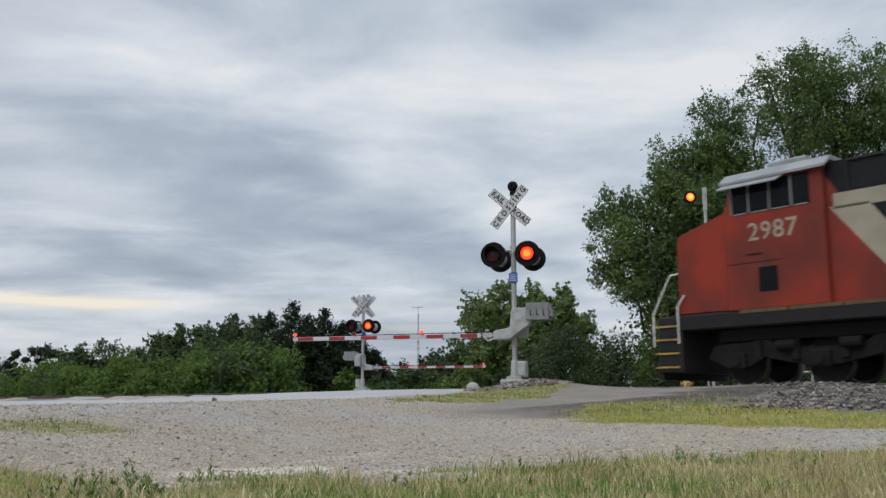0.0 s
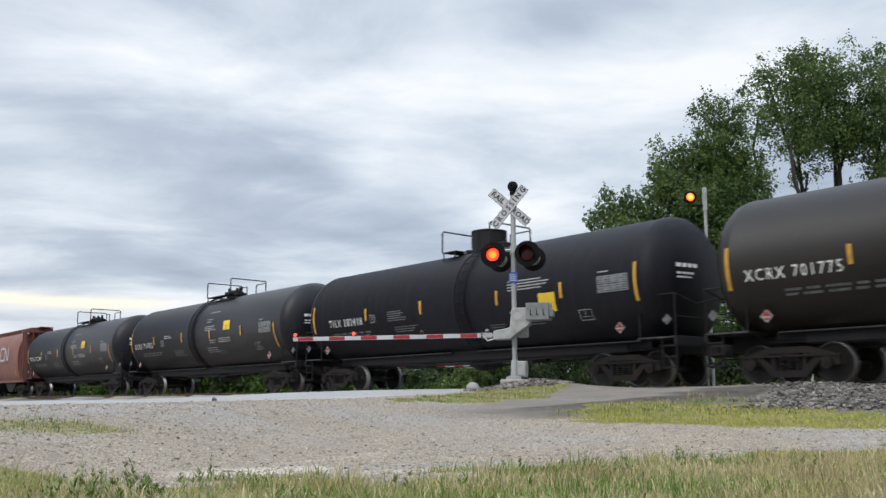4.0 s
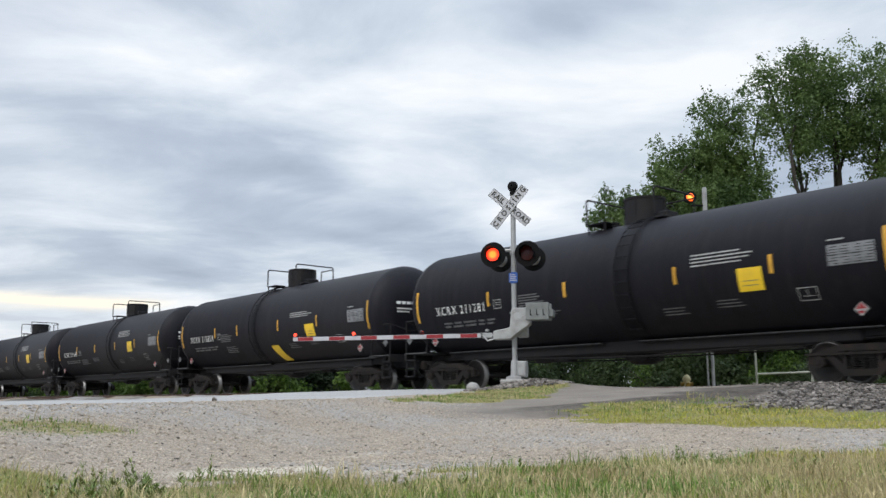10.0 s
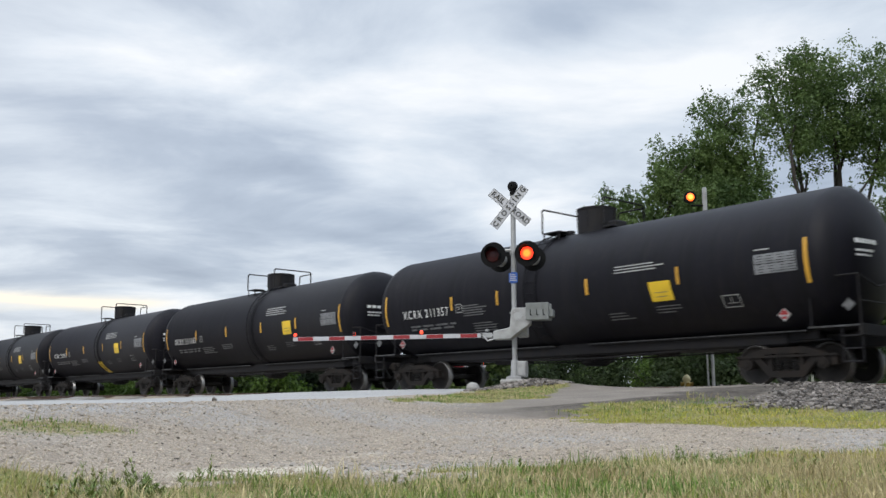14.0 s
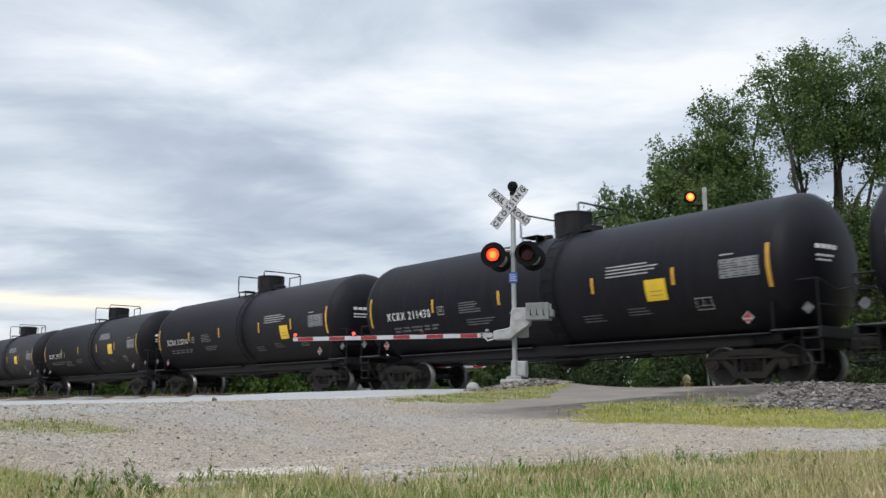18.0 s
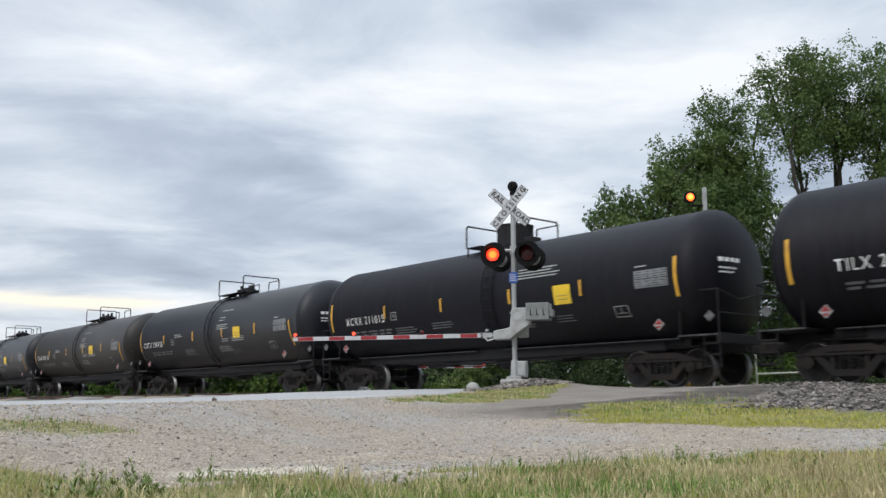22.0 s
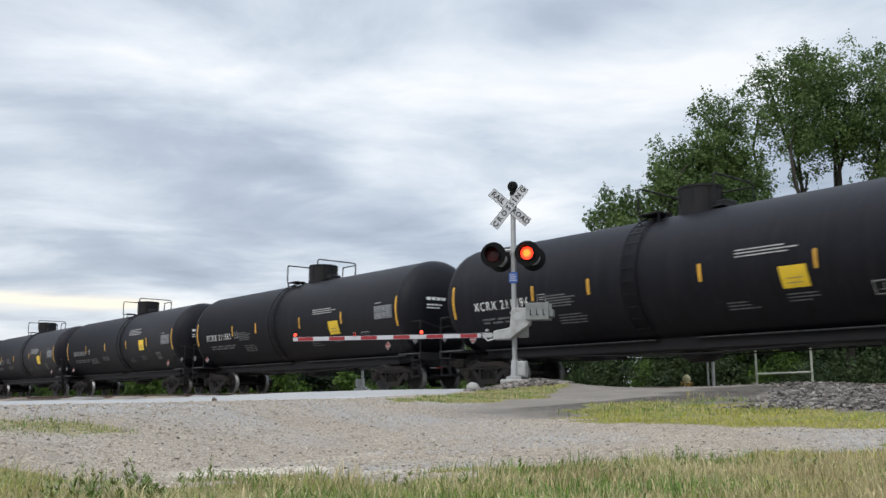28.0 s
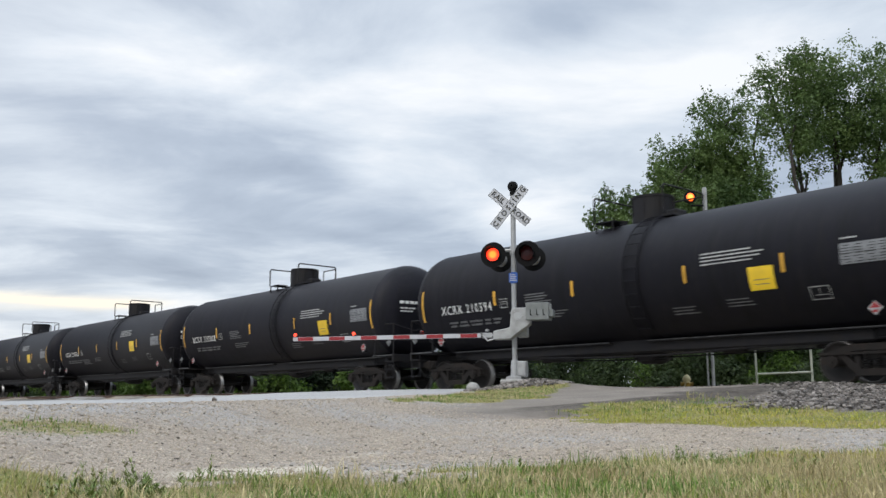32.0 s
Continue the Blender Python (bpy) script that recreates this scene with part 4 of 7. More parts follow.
        tube(bm, [(s * 8.42, -1.38, 1.7), (s * 8.42, 1.38, 1.7)], 0.016, 6)
        part("end_handrail", bm, M["black"], plat)
        for y in (-1.36, 1.36):
            bm = bmesh.new()
            for z in (0.45, 0.72, 0.98):
                box(bm, min(s * 8.0, s * 8.42), max(s * 8.0, s * 8.42), y - 0.05, y + 0.05, z - 0.015, z + 0.015)
            for dx in (8.0, 8.42):
                rod(bm, (s * dx, y, 0.42), (s * dx, y, 1.18), 0.02, 6)
            part("corner_steps", bm, M["black"], plat)
        coupler(car, s * 8.3, s)
        freight_truck(car, s * 6.55)
        # diamond hazard placards on the head ends
        hz = 6.45 if glossy and s < 0 else 6.8
        bm = bmesh.new()
        prism(bm, [(s * hz - 0.15, 1.50), (s * hz, 1.35), (s * hz + 0.15, 1.50), (s * hz, 1.65)], 1.47, 1.485)
        d = part("hazard_placard", bm, M["stencil_grey"], car, "white and red diamond placard")
        bm = bmesh.new()
        prism(bm, [(s * hz - 0.12, 1.50), (s * hz + 0.12, 1.50), (s * hz, 1.63)], 1.485, 1.490)
        box(bm, s * hz - 0.06, s * hz + 0.06, 1.485, 1.490, 1.41, 1.46)
        part("placard_face", bm, M["red"], d)
        bm = bmesh.new()
        ex = s * 8.2
        prism(bm, [(ex - 0.14, 1.62), (ex, 1.48), (ex + 0.14, 1.62), (ex, 1.76)], 1.405, 1.418)
        part("end_placard", bm, M["dull"], car, "worn white diamond placard")
        rods = bmesh.new()
        tube(rods, [(s * hz, 1.47, 1.4), (s * hz, 1.3, 1.35)], 0.02, 6)
        part("placard_bracket", rods, M["black"], car)
    # side ladder at the middle
    lx = mid
    for dx in (-0.22, 0.22):
        bm = bmesh.new()
        pts = []
        for i in range(9):
            a = radians(-52 + 128 * i / 8)
            pts.append((lx + dx, (TANK_R + 0.075) * math.cos(a), TANK_Z + (TANK_R + 0.075) * math.sin(a)))
        tube(bm, pts, 0.02, 6)
        part("ladder_stile", bm, M["tank_band"], car)
    for i in range(12):
        a = radians(-48 + 120 * i / 11)
        y, z = (TANK_R + 0.075) * math.cos(a), TANK_Z + (TANK_R + 0.075) * math.sin(a)
        bm = bmesh.new()
        rod(bm, (lx - 0.22, y, z), (lx + 0.22, y, z), 0.014, 6)
        part("ladder_rung", bm, M["tank_band"], car)
    # top platform, railing and fittings
    zt = TANK_Z + TANK_R
    hub, girth = (-0.5, 0.48) if glossy else (-0.38, 0.57)
    fwd, aft = (0.60, -1.72) if glossy else (0.92, -1.36)
    bm = bmesh.new()
    for x0, x1, y0, y1 in ((aft, fwd, 0.50, 0.92), (aft, fwd, -0.92, -0.50)) if glossy else ((0.25, fwd, 0.45, 0.90), (0.25, fwd, -0.90, -0.45)):
        box(bm, x0, x1, y0, y1, zt + 0.0, zt + 0.035, 0.008)
    if glossy:
        box(bm, aft, aft + 0.4, -0.5, 0.5, zt + 0.01, zt + 0.035)
    box(bm, fwd - 0.4, fwd, -0.5, 0.5, zt + 0.01, zt + 0.035)
    for x in (aft + 0.05, fwd - 0.05) if glossy else (0.30, fwd - 0.05):
        for y in (-0.88, 0.88):
            rod(bm, (x, y, zt - 0.35), (x, y, zt + 0.02), 0.025, 6)
    deck = part("top_platform", bm, M["black"], car)
    if not glossy:
        bm = bmesh.new()
        box(bm, aft, aft + 0.35, -0.5, 0.5, zt - 0.02, zt + 0.035, 0.008)
        part("rear_platform", bm, M["black"], car)
    hi, lo = zt + 0.74, zt + 0.02
    for x in (fwd, aft):
        bm = bmesh.new()
        tube(bm, [(x, -0.9, lo), (x, -0.9, hi - 0.06), (x, -0.84, hi), (x, 0.84, hi), (x, 0.9, hi - 0.06), (x, 0.9, lo)], 0.026, 6)
        part("end_railing", bm, M["black"], deck)
    bm = bmesh.new()
    tube(bm, [(fwd, -0.9, hi - 0.08), (fwd - 0.5, -0.9, hi - 0.08), (fwd - 0.5, -0.9, lo)], 0.022, 6)
    part("far_railing", bm, M["black"], deck)
    bm = bmesh.new()
    tube(bm, [(aft, -0.9, hi - 0.08), (aft + 0.9, -0.9, hi - 0.08), (aft + 0.95, -0.9, lo)], 0.022, 6)
    part("far_railing", bm, M["black"], deck)
    bm = bmesh.new()
    if glossy:
        lathe(bm, [(zt - 0.15, 0.42), (zt + 0.16, 0.42), (zt + 0.17, 0.5), (zt + 0.24, 0.5), (zt + 0.26, 0.4), (zt + 0.34, 0.3)], 24, "Z", (hub, 0, 0), True)
        for dx, dy, hgt in ((0.25, 0.2, 0.46), (-0.42, 0.15, 0.42), (-0.05, -0.2, 0.52), (0.4, -0.1, 0.40)):
            rod(bm, (dx + hub, dy, zt + 0.2), (dx + hub, dy, zt + hgt), 0.07, 8)
        rod(bm, (hub - 0.65, 0.2, zt - 0.02), (hub - 0.65, 0.2, zt + 0.26), 0.16, 12)
    else:
        lathe(bm, [(zt - 0.15, 0.56), (zt + 0.60, 0.56), (zt + 0.605, 0.58), (zt + 0.66, 0.58), (zt + 0.67, 0.52), (zt + 0.70, 0.10)], 28, "Z", (hub, 0, 0), True)
        box(bm, -1.30, -0.96, -0.25, 0.25, zt - 0.05, zt + 0.20, 0.03)
        rod(bm, (0.75, -0.15, zt - 0.05), (0.75, -0.15, zt + 0.20), 0.13, 12)
    dome = part("protective_housing", bm, M["black"], car, "round black valve housing")
    bm = bmesh.new()
    for i in range(8):
        a = math.pi * i / 4 + 0.2
        rod(bm, (hub + girth * math.cos(a), girth * math.sin(a), zt + 0.10), (hub + girth * math.cos(a), girth * math.sin(a), zt + (0.2 if glossy else 0.62)), 0.018, 5)
    small("housing_bolts", bm, M["black"], dome)
    # reflective strips on the near side
    strips = [(7.475, 0.98), (4.1, 0.42), (2.06, 0.42), (-1.36, 0.42), (-4.21, 0.42), (-7.475, 0.98)]
    if square:
        strips = [(7.475, 0.98), (4.25, 0.42), (1.30, 0.42), (-1.76, 0.42), (-4.46, 0.42), (-7.475, 0.98)]
    if style == "late":
        strips = [(7.475, 0.98), (4.14, 0.42), (1.12, 0.42), (-2.44, 0.42), (-4.96, 0.42), (-7.475, 0.98)]
    if glossy:
        strips = [(7.6, 0.98), (4.75, 0.42), (1.55, 0.42), (-1.36, 0.42), (-4.28, 0.42), (-7.08, 0.98)]
    for x, tall in strips:
        bm = bmesh.new()
        zc = 2.30 if glossy and x < -7 else 2.62
        skin(bm, x - 0.045, x + 0.045, zc - tall / 2, zc + tall / 2, 0.012, 8, 0.09 if glossy and x < -7 else 0.0)
        part("reflective_strip", bm, M["yellow"], car)
    px, pz, pw, ph, tilt = (-3.68, 2.30, 0.32, 0.24, 0.04)
    if square:
        px, pz, pw, ph, tilt = (-3.80 if style == "square" else -4.42, 2.50 if style == "square" else 2.34, 0.31, 0.26, 0.0)
    if glossy:
        px, pz, pw, ph, tilt = (-2.70, 2.57, 0.31, 0.23, 0.0) if style != "high" else (-3.0, 2.93, 0.30, 0.20, 0.0)
    bm = bmesh.new()
    skin(bm, px - pw, px + pw, pz - ph, pz + ph, 0.013, 6, tilt)
    pl = part("yellow_placard", bm, M["placard"], car, "yellow warning placard")
    bm = bmesh.new()
    for i in range(2):
        skin(bm, px - pw * 0.6, px + pw * 0.6, pz - 0.14 + i * 0.10, pz - 0.125 + i * 0.10, 0.016, 1)
    small("placard_writing", bm, M["dull"], pl)
    # stencilled data as bars
    bm = bmesh.new()
    bars(bm, 6.3, 3.9, 2.06, 2, 0.10, 0.055, rng, 0.1, 0.12)
    small("weight_stencil", bm, M["dull"], car, "small grey stencilled lines")
    bm = bmesh.new()
    if style == "late":
        bars(bm, 2.90, 1.85, 2.62, 5, 0.072, 0.034, rng, 0.4)
        bars(bm, 2.65, 1.35, 2.10, 3, 0.072, 0.030, rng, 0.3)
    elif square:
        bars(bm, 3.80, 2.45, 2.06, 4, 0.075, 0.035, rng, 0.4)
        bars(bm, 1.90, 0.85, 2.10, 3, 0.075, 0.030, rng, 0.3)
    elif glossy:
        bars(bm, 2.6, 1.3, 2.05, 4, 0.075, 0.035, rng, 0.4)
    else:
        bars(bm, 3.60, 2.50, 2.52, 5, 0.072, 0.034, rng, 0.4)
        bars(bm, 3.30, 2.30, 1.98, 4, 0.072, 0.030, rng, 0.3)
    bars(bm, -1.9, -2.75, 1.88, 3, 0.07, 0.028, rng, 0.4)
    small("service_stencil", bm, M["dull"], car, "small grey stencilled lines")
    bm = bmesh.new()
    if glossy:
        bars(bm, -1.0, -2.2, 3.62, 1, 0.16, 0.035, rng, 0.2)
        bars(bm, -1.0, -1.7, 3.30, 2, 0.12, 0.03, rng, 0.3)
        bars(bm, -0.9, -2.0, 2.98, 3, 0.085, 0.032, rng, 0.3)
        bars(bm, -1.3, -2.0, 2.35, 2, 0.09, 0.03, rng, 0.3)
        bars(bm, -0.9, -2.1, 2.02, 3, 0.085, 0.02, rng, 0.2)
        bars(bm, -2.2, -3.4, 2.40, 3, 0.075, 0.03, rng, 0.3)
        bars(bm, 3.5, 2.6, 2.78, 2, 0.09, 0.035, rng, 0.3)
    else:
        if square:
            bars(bm, -2.1 if style == "square" else -2.9, -3.75 if style == "square" else -4.58, 3.36 if style == "square" else 3.06, 4, 0.085, 0.034, rng, 0.3)
        else:
            bars(bm, -2.3, -3.9, 3.04, 3, 0.075, 0.03, rng, 0.3)
    small("warning_stencil", bm, M["stencil_grey"], car, "white stencilled lines")
    if not glossy:
        bm = bmesh.new()
        bars(bm, -3.42, -4.15, 1.95, 3, 0.07, 0.026, rng, 0.3)
        small("lower_stencil", bm, M["dull"], car, "small grey stencilled lines")
    bm = bmesh.new()
    q = 0.4 if glossy else 0.0
    skin(bm, -7.25 + q, -6.25 + q, 2.42, 2.86, 0.011, 6)
    cp = part("data_panel", bm, M["panel_grey"], car, "faded grey consolidated data panel")
    bm = bmesh.new()
    for i in range(7):
        for k in range(4):
            skin(bm, -7.22 + q + k * 0.25, -7.02 + q + k * 0.25 - rng.uniform(0, 0.12), 2.45 + i * 0.058, 2.468 + i * 0.058, 0.014, 1)
    skin(bm, -7.25 + q, -6.25 + q, 2.64, 2.65, 0.0145, 1)
    small("panel_writing", bm, M["letter"], cp)
    bm = bmesh.new()
    skin(bm, -6.62 + q, -6.27 + q, 2.95, 2.985, 0.012, 1)
    small("panel_heading", bm, M["stencil_grey"], car)
    bm = bmesh.new()
    q = 0.15 if not square else 0.0
    for a, b, c, d in ((-5.90, -5.88, 1.77, 2.05), (-5.47, -5.45, 1.77, 2.05), (-5.90, -5.45, 1.77, 1.79), (-5.90, -5.45, 2.03, 2.05), (-5.68, -5.66, 1.88, 2.0), (-5.82, -5.55, 1.86, 1.875)):
        skin(bm, a + q, b + q, c, d, 0.012, 2)
    for a, b, c, d in ((3.62, 3.64, 2.32, 2.58), (3.90, 3.92, 2.32, 2.58), (3.62, 3.92, 2.32, 2.34), (3.62, 3.92, 2.56, 2.58), (3.70, 3.84, 2.42, 2.44), (3.70, 3.84, 2.48, 2.50)):
        skin(bm, a, b, c, d, 0.012, 2)
    small("stencil_frame", bm, M["stencil_grey"], car)
    # writing on the rear head
    bm = bmesh.new()
    for z, w, hgt in ((2.98, 0.75, 0.10), (2.80, 0.6, 0.05), (2.70, 0.5, 0.04)):
        n = 4
        for i in range(n):
            y0 = 0.95 - w * i / n
            y1 = y0 - w / n * 0.8
            def hx(y, z):
                q = max(0.0, 1 - (y * y + (z - TANK_Z) ** 2) / TANK_R ** 2)
                return -half - 0.72 * math.sqrt(q) - 0.012
            v = [bm.verts.new((hx(y, zz), y, zz)) for y, zz in ((y0, z), (y0, z + hgt), (y1, z + hgt), (y1, z))]
            bm.faces.new(v)
    small("head_stencil", bm, M["white"], car)
    return car

def diagonal_panel(bm, pts, y):
    v = [bm.verts.new((a, y, b)) for a, b in pts]
    bm.faces.new(v)
    return bm


def flat_text(words, height, m, name, mat, parent, label="", bold=0.01):
    me = text_mesh(words, height, 1.05, bold)
    me.transform(m)
    return mesh_part(name, me, mat, parent, label)


def side_face(x, y, z):
    """Pose for letters on a side that faces +y, read from that side."""
    return Matrix.Translation((x, y, z)) @ Matrix(((-1, 0, 0, 0), (0, 0, 1, 0), (0, 1, 0, 0), (0, 0, 0, 1)))


def mark_shape(bm, x, y, z, w, h, t):
    """A looping ribbon mark of plain strokes: an open bracket joined to a zigzag."""
    def bar(a, b, tt=t):
        a, b = Vector((a[0], 0, a[1])), Vector((b[0], 0, b[1]))
        d = (b - a).normalized()
        n = Vector((-d.z, 0, d.x)) * tt / 2
        e = d * tt / 2
        pts = [a - n - e, b - n + e, b + n + e, a + n - e]
        vs = [bm.verts.new((x - q.x, y, z + q.z)) for q in pts]
        bm.faces.new(vs)
    s = w / 2
    bar((-0.06 * w, h / 2), (-0.82 * s, h / 2))
    bar((-s, h / 2 - 0.1 * h), (-s, -h / 2 + 0.1 * h))
    bar((-0.82 * s, -h / 2), (-0.02 * w, -h / 2))
    bar((0.02 * w, -h / 2 + 0.08 * h), (0.06 * w, h / 2 - 0.1 * h))
    bar((0.10 * w, h / 2 - 0.02 * h), (0.36 * w, -h / 2 + 0.04 * h))
    bar((0.42 * w, -h / 2 + 0.02 * h), (s, h / 2))
    return bm


def three_axle_truck(parent, x):
    for dx in (-2.0, 0, 2.0):
        axle(parent, x + dx, 0.53)
    for s in (-1, 1):
        a, b = sorted((s * 1.02, s * 1.20))
        bm = bmesh.new()
        prism(bm, [(x + p, q) for p, q in ((-2.75, 0.62), (-2.6, 0.92), (-1.2, 1.0), (-0.9, 0.80), (0.9, 0.80), (1.2, 1.0), (2.6, 0.92), (2.75, 0.62), (2.3, 0.42), (1.7, 0.42), (1.3, 0.62), (0.4, 0.42), (-0.4, 0.42), (-1.3, 0.62), (-1.7, 0.42), (-2.3, 0.42))], a, b)
        f = part("side_frame", bm, M["truck_dust"], parent)
        for dx in (-2.0, 0, 2.0):
            bm = bmesh.new()
            box(bm, x + dx - 0.24, x + dx + 0.24, *sorted((s * 1.18, s * 1.30)), 0.36, 0.74, 0.03)
            rod(bm, (x + dx, s * 1.28, 0.55), (x + dx, s * 1.36, 0.55), 0.13, 12)
            part("axle_box", bm, M["truck_dust"], f)
        for dx in (-1.45, -0.55, 0.55, 1.45):
            bm = bmesh.new()
            rod(bm, (x + dx, s * 1.22, 0.55), (x + dx, s * 1.22, 0.98), 0.10, 10)
            part("coil_spring", bm, M["truck_dust"], f)
        bm = bmesh.new()
        rod(bm, (x - 0.95, s * 1.28, 0.86), (x - 0.5, s * 1.28, 0.86), 0.12, 10)
        part("brake_cylinder", bm, M["truck_dust"], f)
        bm = bmesh.new()
        rod(bm, (x + 0.5, s * 1.28, 0.86), (x + 0.95, s * 1.28, 0.86), 0.12, 10)
        part("brake_cylinder", bm, M["truck_dust"], f)


def locomotive():
    lo = thing("locomotive", "orange-red, black and cream diesel locomotive hauling the train", "locomotive")
    R, B = M["loco_red"], M["loco_black"]
    bm = bmesh.new()
    box(bm, -9.4, 10.65, -1.52, 1.52, 1.30, 1.66, 0.03)
    fr = part("underframe", bm, M["black"], lo)
    for i in range(15):
        bm = bmesh.new()
        box(bm, -9.2 + i * 1.22, -9.2 + i * 1.22 + 1.16, 1.52, 1.53, 1.60, 1.68)
        part("sill_stripe", bm, M["step_yellow" if i < 8 else "strip_dirty"], fr, "yellow reflective sill stripe" if i < 8 else "grimed yellow sill stripe")
    bm = bmesh.new()
    prism(bm, [(8.8, 1.66), (10.75, 1.66), (10.75, 3.52), (10.70, 3.62), (9.30, 4.04), (8.8, 4.04)], -1.42, 1.42)
    bmesh.ops.bevel(bm, geom=bm.edges[:], offset=0.05, segments=2, affect="EDGES")
    nose = part("nose", bm, R, lo)
    bm = bmesh.new()
    prism(bm, [(6.9, 1.66), (9.32, 1.66), (9.32, 4.00), (9.10, 4.70), (6.9, 4.74)], -1.53, 1.53)
    bmesh.ops.bevel(bm, geom=bm.edges[:], offset=0.03, segments=1, affect="EDGES")
    cab = part("cab", bm, R, lo)
    bm = bmesh.new()
    prism(bm, [(-1.68, 4.58), (-1.45, 4.76), (1.45, 4.76), (1.68, 4.58), (1.68, 4.64), (1.4, 4.86), (-1.4, 4.86), (-1.68, 4.64)], 6.75, 9.32, "X")
    part("cab_roof", bm, M["loco_grey"], cab, "silver-grey cab roof with a sun visor")
    bm = bmesh.new()
    box(bm, 7.5, 8.45, -1.0, 1.0, 4.80, 5.10, 0.04)
    part("roof_unit", bm, M["loco_grey"], cab)
    # side windows and windshield
    bm = bmesh.new()
    box(bm, 7.2, 9.1, 1.531, 1.535, 3.86, 4.56)
    part("window_band", bm, M["lamp_black"], cab)
    for x0, x1 in ((8.72, 9.06), (8.2, 8.62), (7.68, 8.10), (7.25, 7.58)):
        bm = bmesh.new()
        box(bm, x0, x1, 1.537, 1.547, 3.90, 4.53, 0.004)
        wd = part("side_window", bm, M["glass"], cab)
        bm = bmesh.new()
        box(bm, x1 + 0.02, x1 + 0.055, 1.537, 1.56, 3.88, 4.56)
        box(bm, x0, x1, 1.537, 1.55, 3.86, 3.885)
        part("window_frame", bm, M["loco_grey"], wd)
    bm = bmesh.new()
    prism(bm, [(9.15, 4.62), (9.18, 4.62), (9.36, 4.08), (9.33, 4.08)], 0.1, 1.3)
    prism(bm, [(9.15, 4.62), (9.18, 4.62), (9.36, 4.08), (9.33, 4.08)], -1.3, -0.1)
    part("windshield", bm, M["glass"], cab)
    bm = bmesh.new()
    prism(bm, [(1.54, 4.60), (1.54, 4.63), (1.92, 4.44), (1.92, 4.41)], 7.75, 9.25, "X")
    part("sun_visor", bm, M["loco_grey"], cab)
    flat_text("2987", 0.42, side_face(8.12, 1.538, 3.40), "road_number", M["loco_cream"], cab, "cream road number 2987", 0.004)
    bm = bmesh.new()
    box(bm, 8.05, 8.5, 1.53, 1.545, 2.05, 2.60, 0.01)
    part("cab_vent", bm, M["lamp_black"], cab)
    bm = bmesh.new()
    box(bm, 7.9, 9.3, 1.53, 1.536, 2.72, 2.735)
    box(bm, 8.4, 8.8, 1.53, 1.55, 2.90, 2.93)
    part("cab_seam", bm, M["black"], cab)
    bm = bmesh.new()
    for y in (-0.35, 0.35):
        rod(bm, (10.74, y, 3.0), (10.80, y, 3.0), 0.11, 14)
    part("headlight", bm, M["tape_white"], nose)
    # equipment cab behind, then the long hood
    bm = bmesh.new()
    prism(bm, [(3.4, 1.66), (6.95, 1.66), (6.95, 4.70), (3.6, 4.74), (3.4, 4.6)], -1.40, 1.40)
    eq = part("equipment_cab", bm, B, lo)
    for pts, mat, nm in (([(6.95, 1.67), (6.95, 4.45), (6.9, 4.45), (5.2, 1.67)], R, "red_flash"), ([(5.2, 1.67), (6.85, 3.72), (6.0, 3.72), (4.5, 1.67)], M["loco_cream"], "cream_flash"), ([(6.75, 3.66), (6.75, 4.0), (5.5, 4.0), (5.5, 3.66)], M["loco_cream"], "cream_panel")):
        diag = bmesh.new()
        diagonal_panel(diag, pts, 1.404 + 0.003 * (nm != "red_flash"))
        part(nm, diag, mat, eq)
    bm = bmesh.new()
    for x in (6.4, 5.6, 4.8, 4.1):
        tube(bm, [(x, 1.42, 4.0), (x, 1.42, 4.66)], 0.03, 6)
    tube(bm, [(6.4, 1.42, 4.66), (4.1, 1.42, 4.66)], 0.03, 6)
    for x in (4.0, 4.9):
        box(bm, x, x + 0.75, 1.40, 1.43, 1.9, 3.6, 0.01)
    part("side_grab_frame", bm, M["black"], eq)
    bm = bmesh.new()
    prism(bm, [(-0.98, 1.66), (0.98, 1.66), (0.98, 4.4), (0.8, 4.66), (-0.8, 4.66), (-0.98, 4.4)], -8.2, 3.4, "X")
    hood = part("long_hood", bm, B, lo)
    bm = bmesh.new()
    prism(bm, [(1.3, 4.60), (1.5, 4.90), (3.5, 4.90), (3.7, 4.60)], -1.2, 1.2)
    part("blower_hump", bm, B, hood)
    bm = bmesh.new()
    rod(bm, (0.6, 0.0, 4.6), (0.6, 0.0, 4.95), 0.3, 14)
    for x in (0.1, -0.3, 1.0):
        rod(bm, (x, 0.5, 4.6), (x, 0.5, 4.86), 0.09, 8)
    tube(bm, [(-0.6, 0.3, 4.72), (0.6, 0.5, 4.80)], 0.05, 8)
    part("exhaust_stack", bm, M["black"], hood)
    for x in np.arange(-7.6, 3.0, 0.76):
        bm = bmesh.new()
        box(bm, x, x + 0.68, 0.98, 1.0, 1.85, 3.9 if x > -3 else 3.6, 0.008)
        dr = part("hood_door", bm, B, hood)
        bm = bmesh.new()
        box(bm, x + 0.06, x + 0.10, 1.0, 1.03, 2.6, 2.85)
        part("door_latch", bm, M["black"], dr)
    bm = bmesh.new()
    prism(bm, [(-1.54, 4.34), (-1.54, 4.84), (-1.1, 4.94), (1.1, 4.94), (1.54, 4.84), (1.54, 4.34), (0.98, 4.0), (-0.98, 4.0)], -8.4, -2.6, "X")
    wing = part("radiator_wing", bm, B, lo)
    bm = bmesh.new()
    for i in range(18):
        box(bm, -7.9 + i * 0.28, -7.74 + i * 0.28, 1.54, 1.56, 4.42, 4.78)
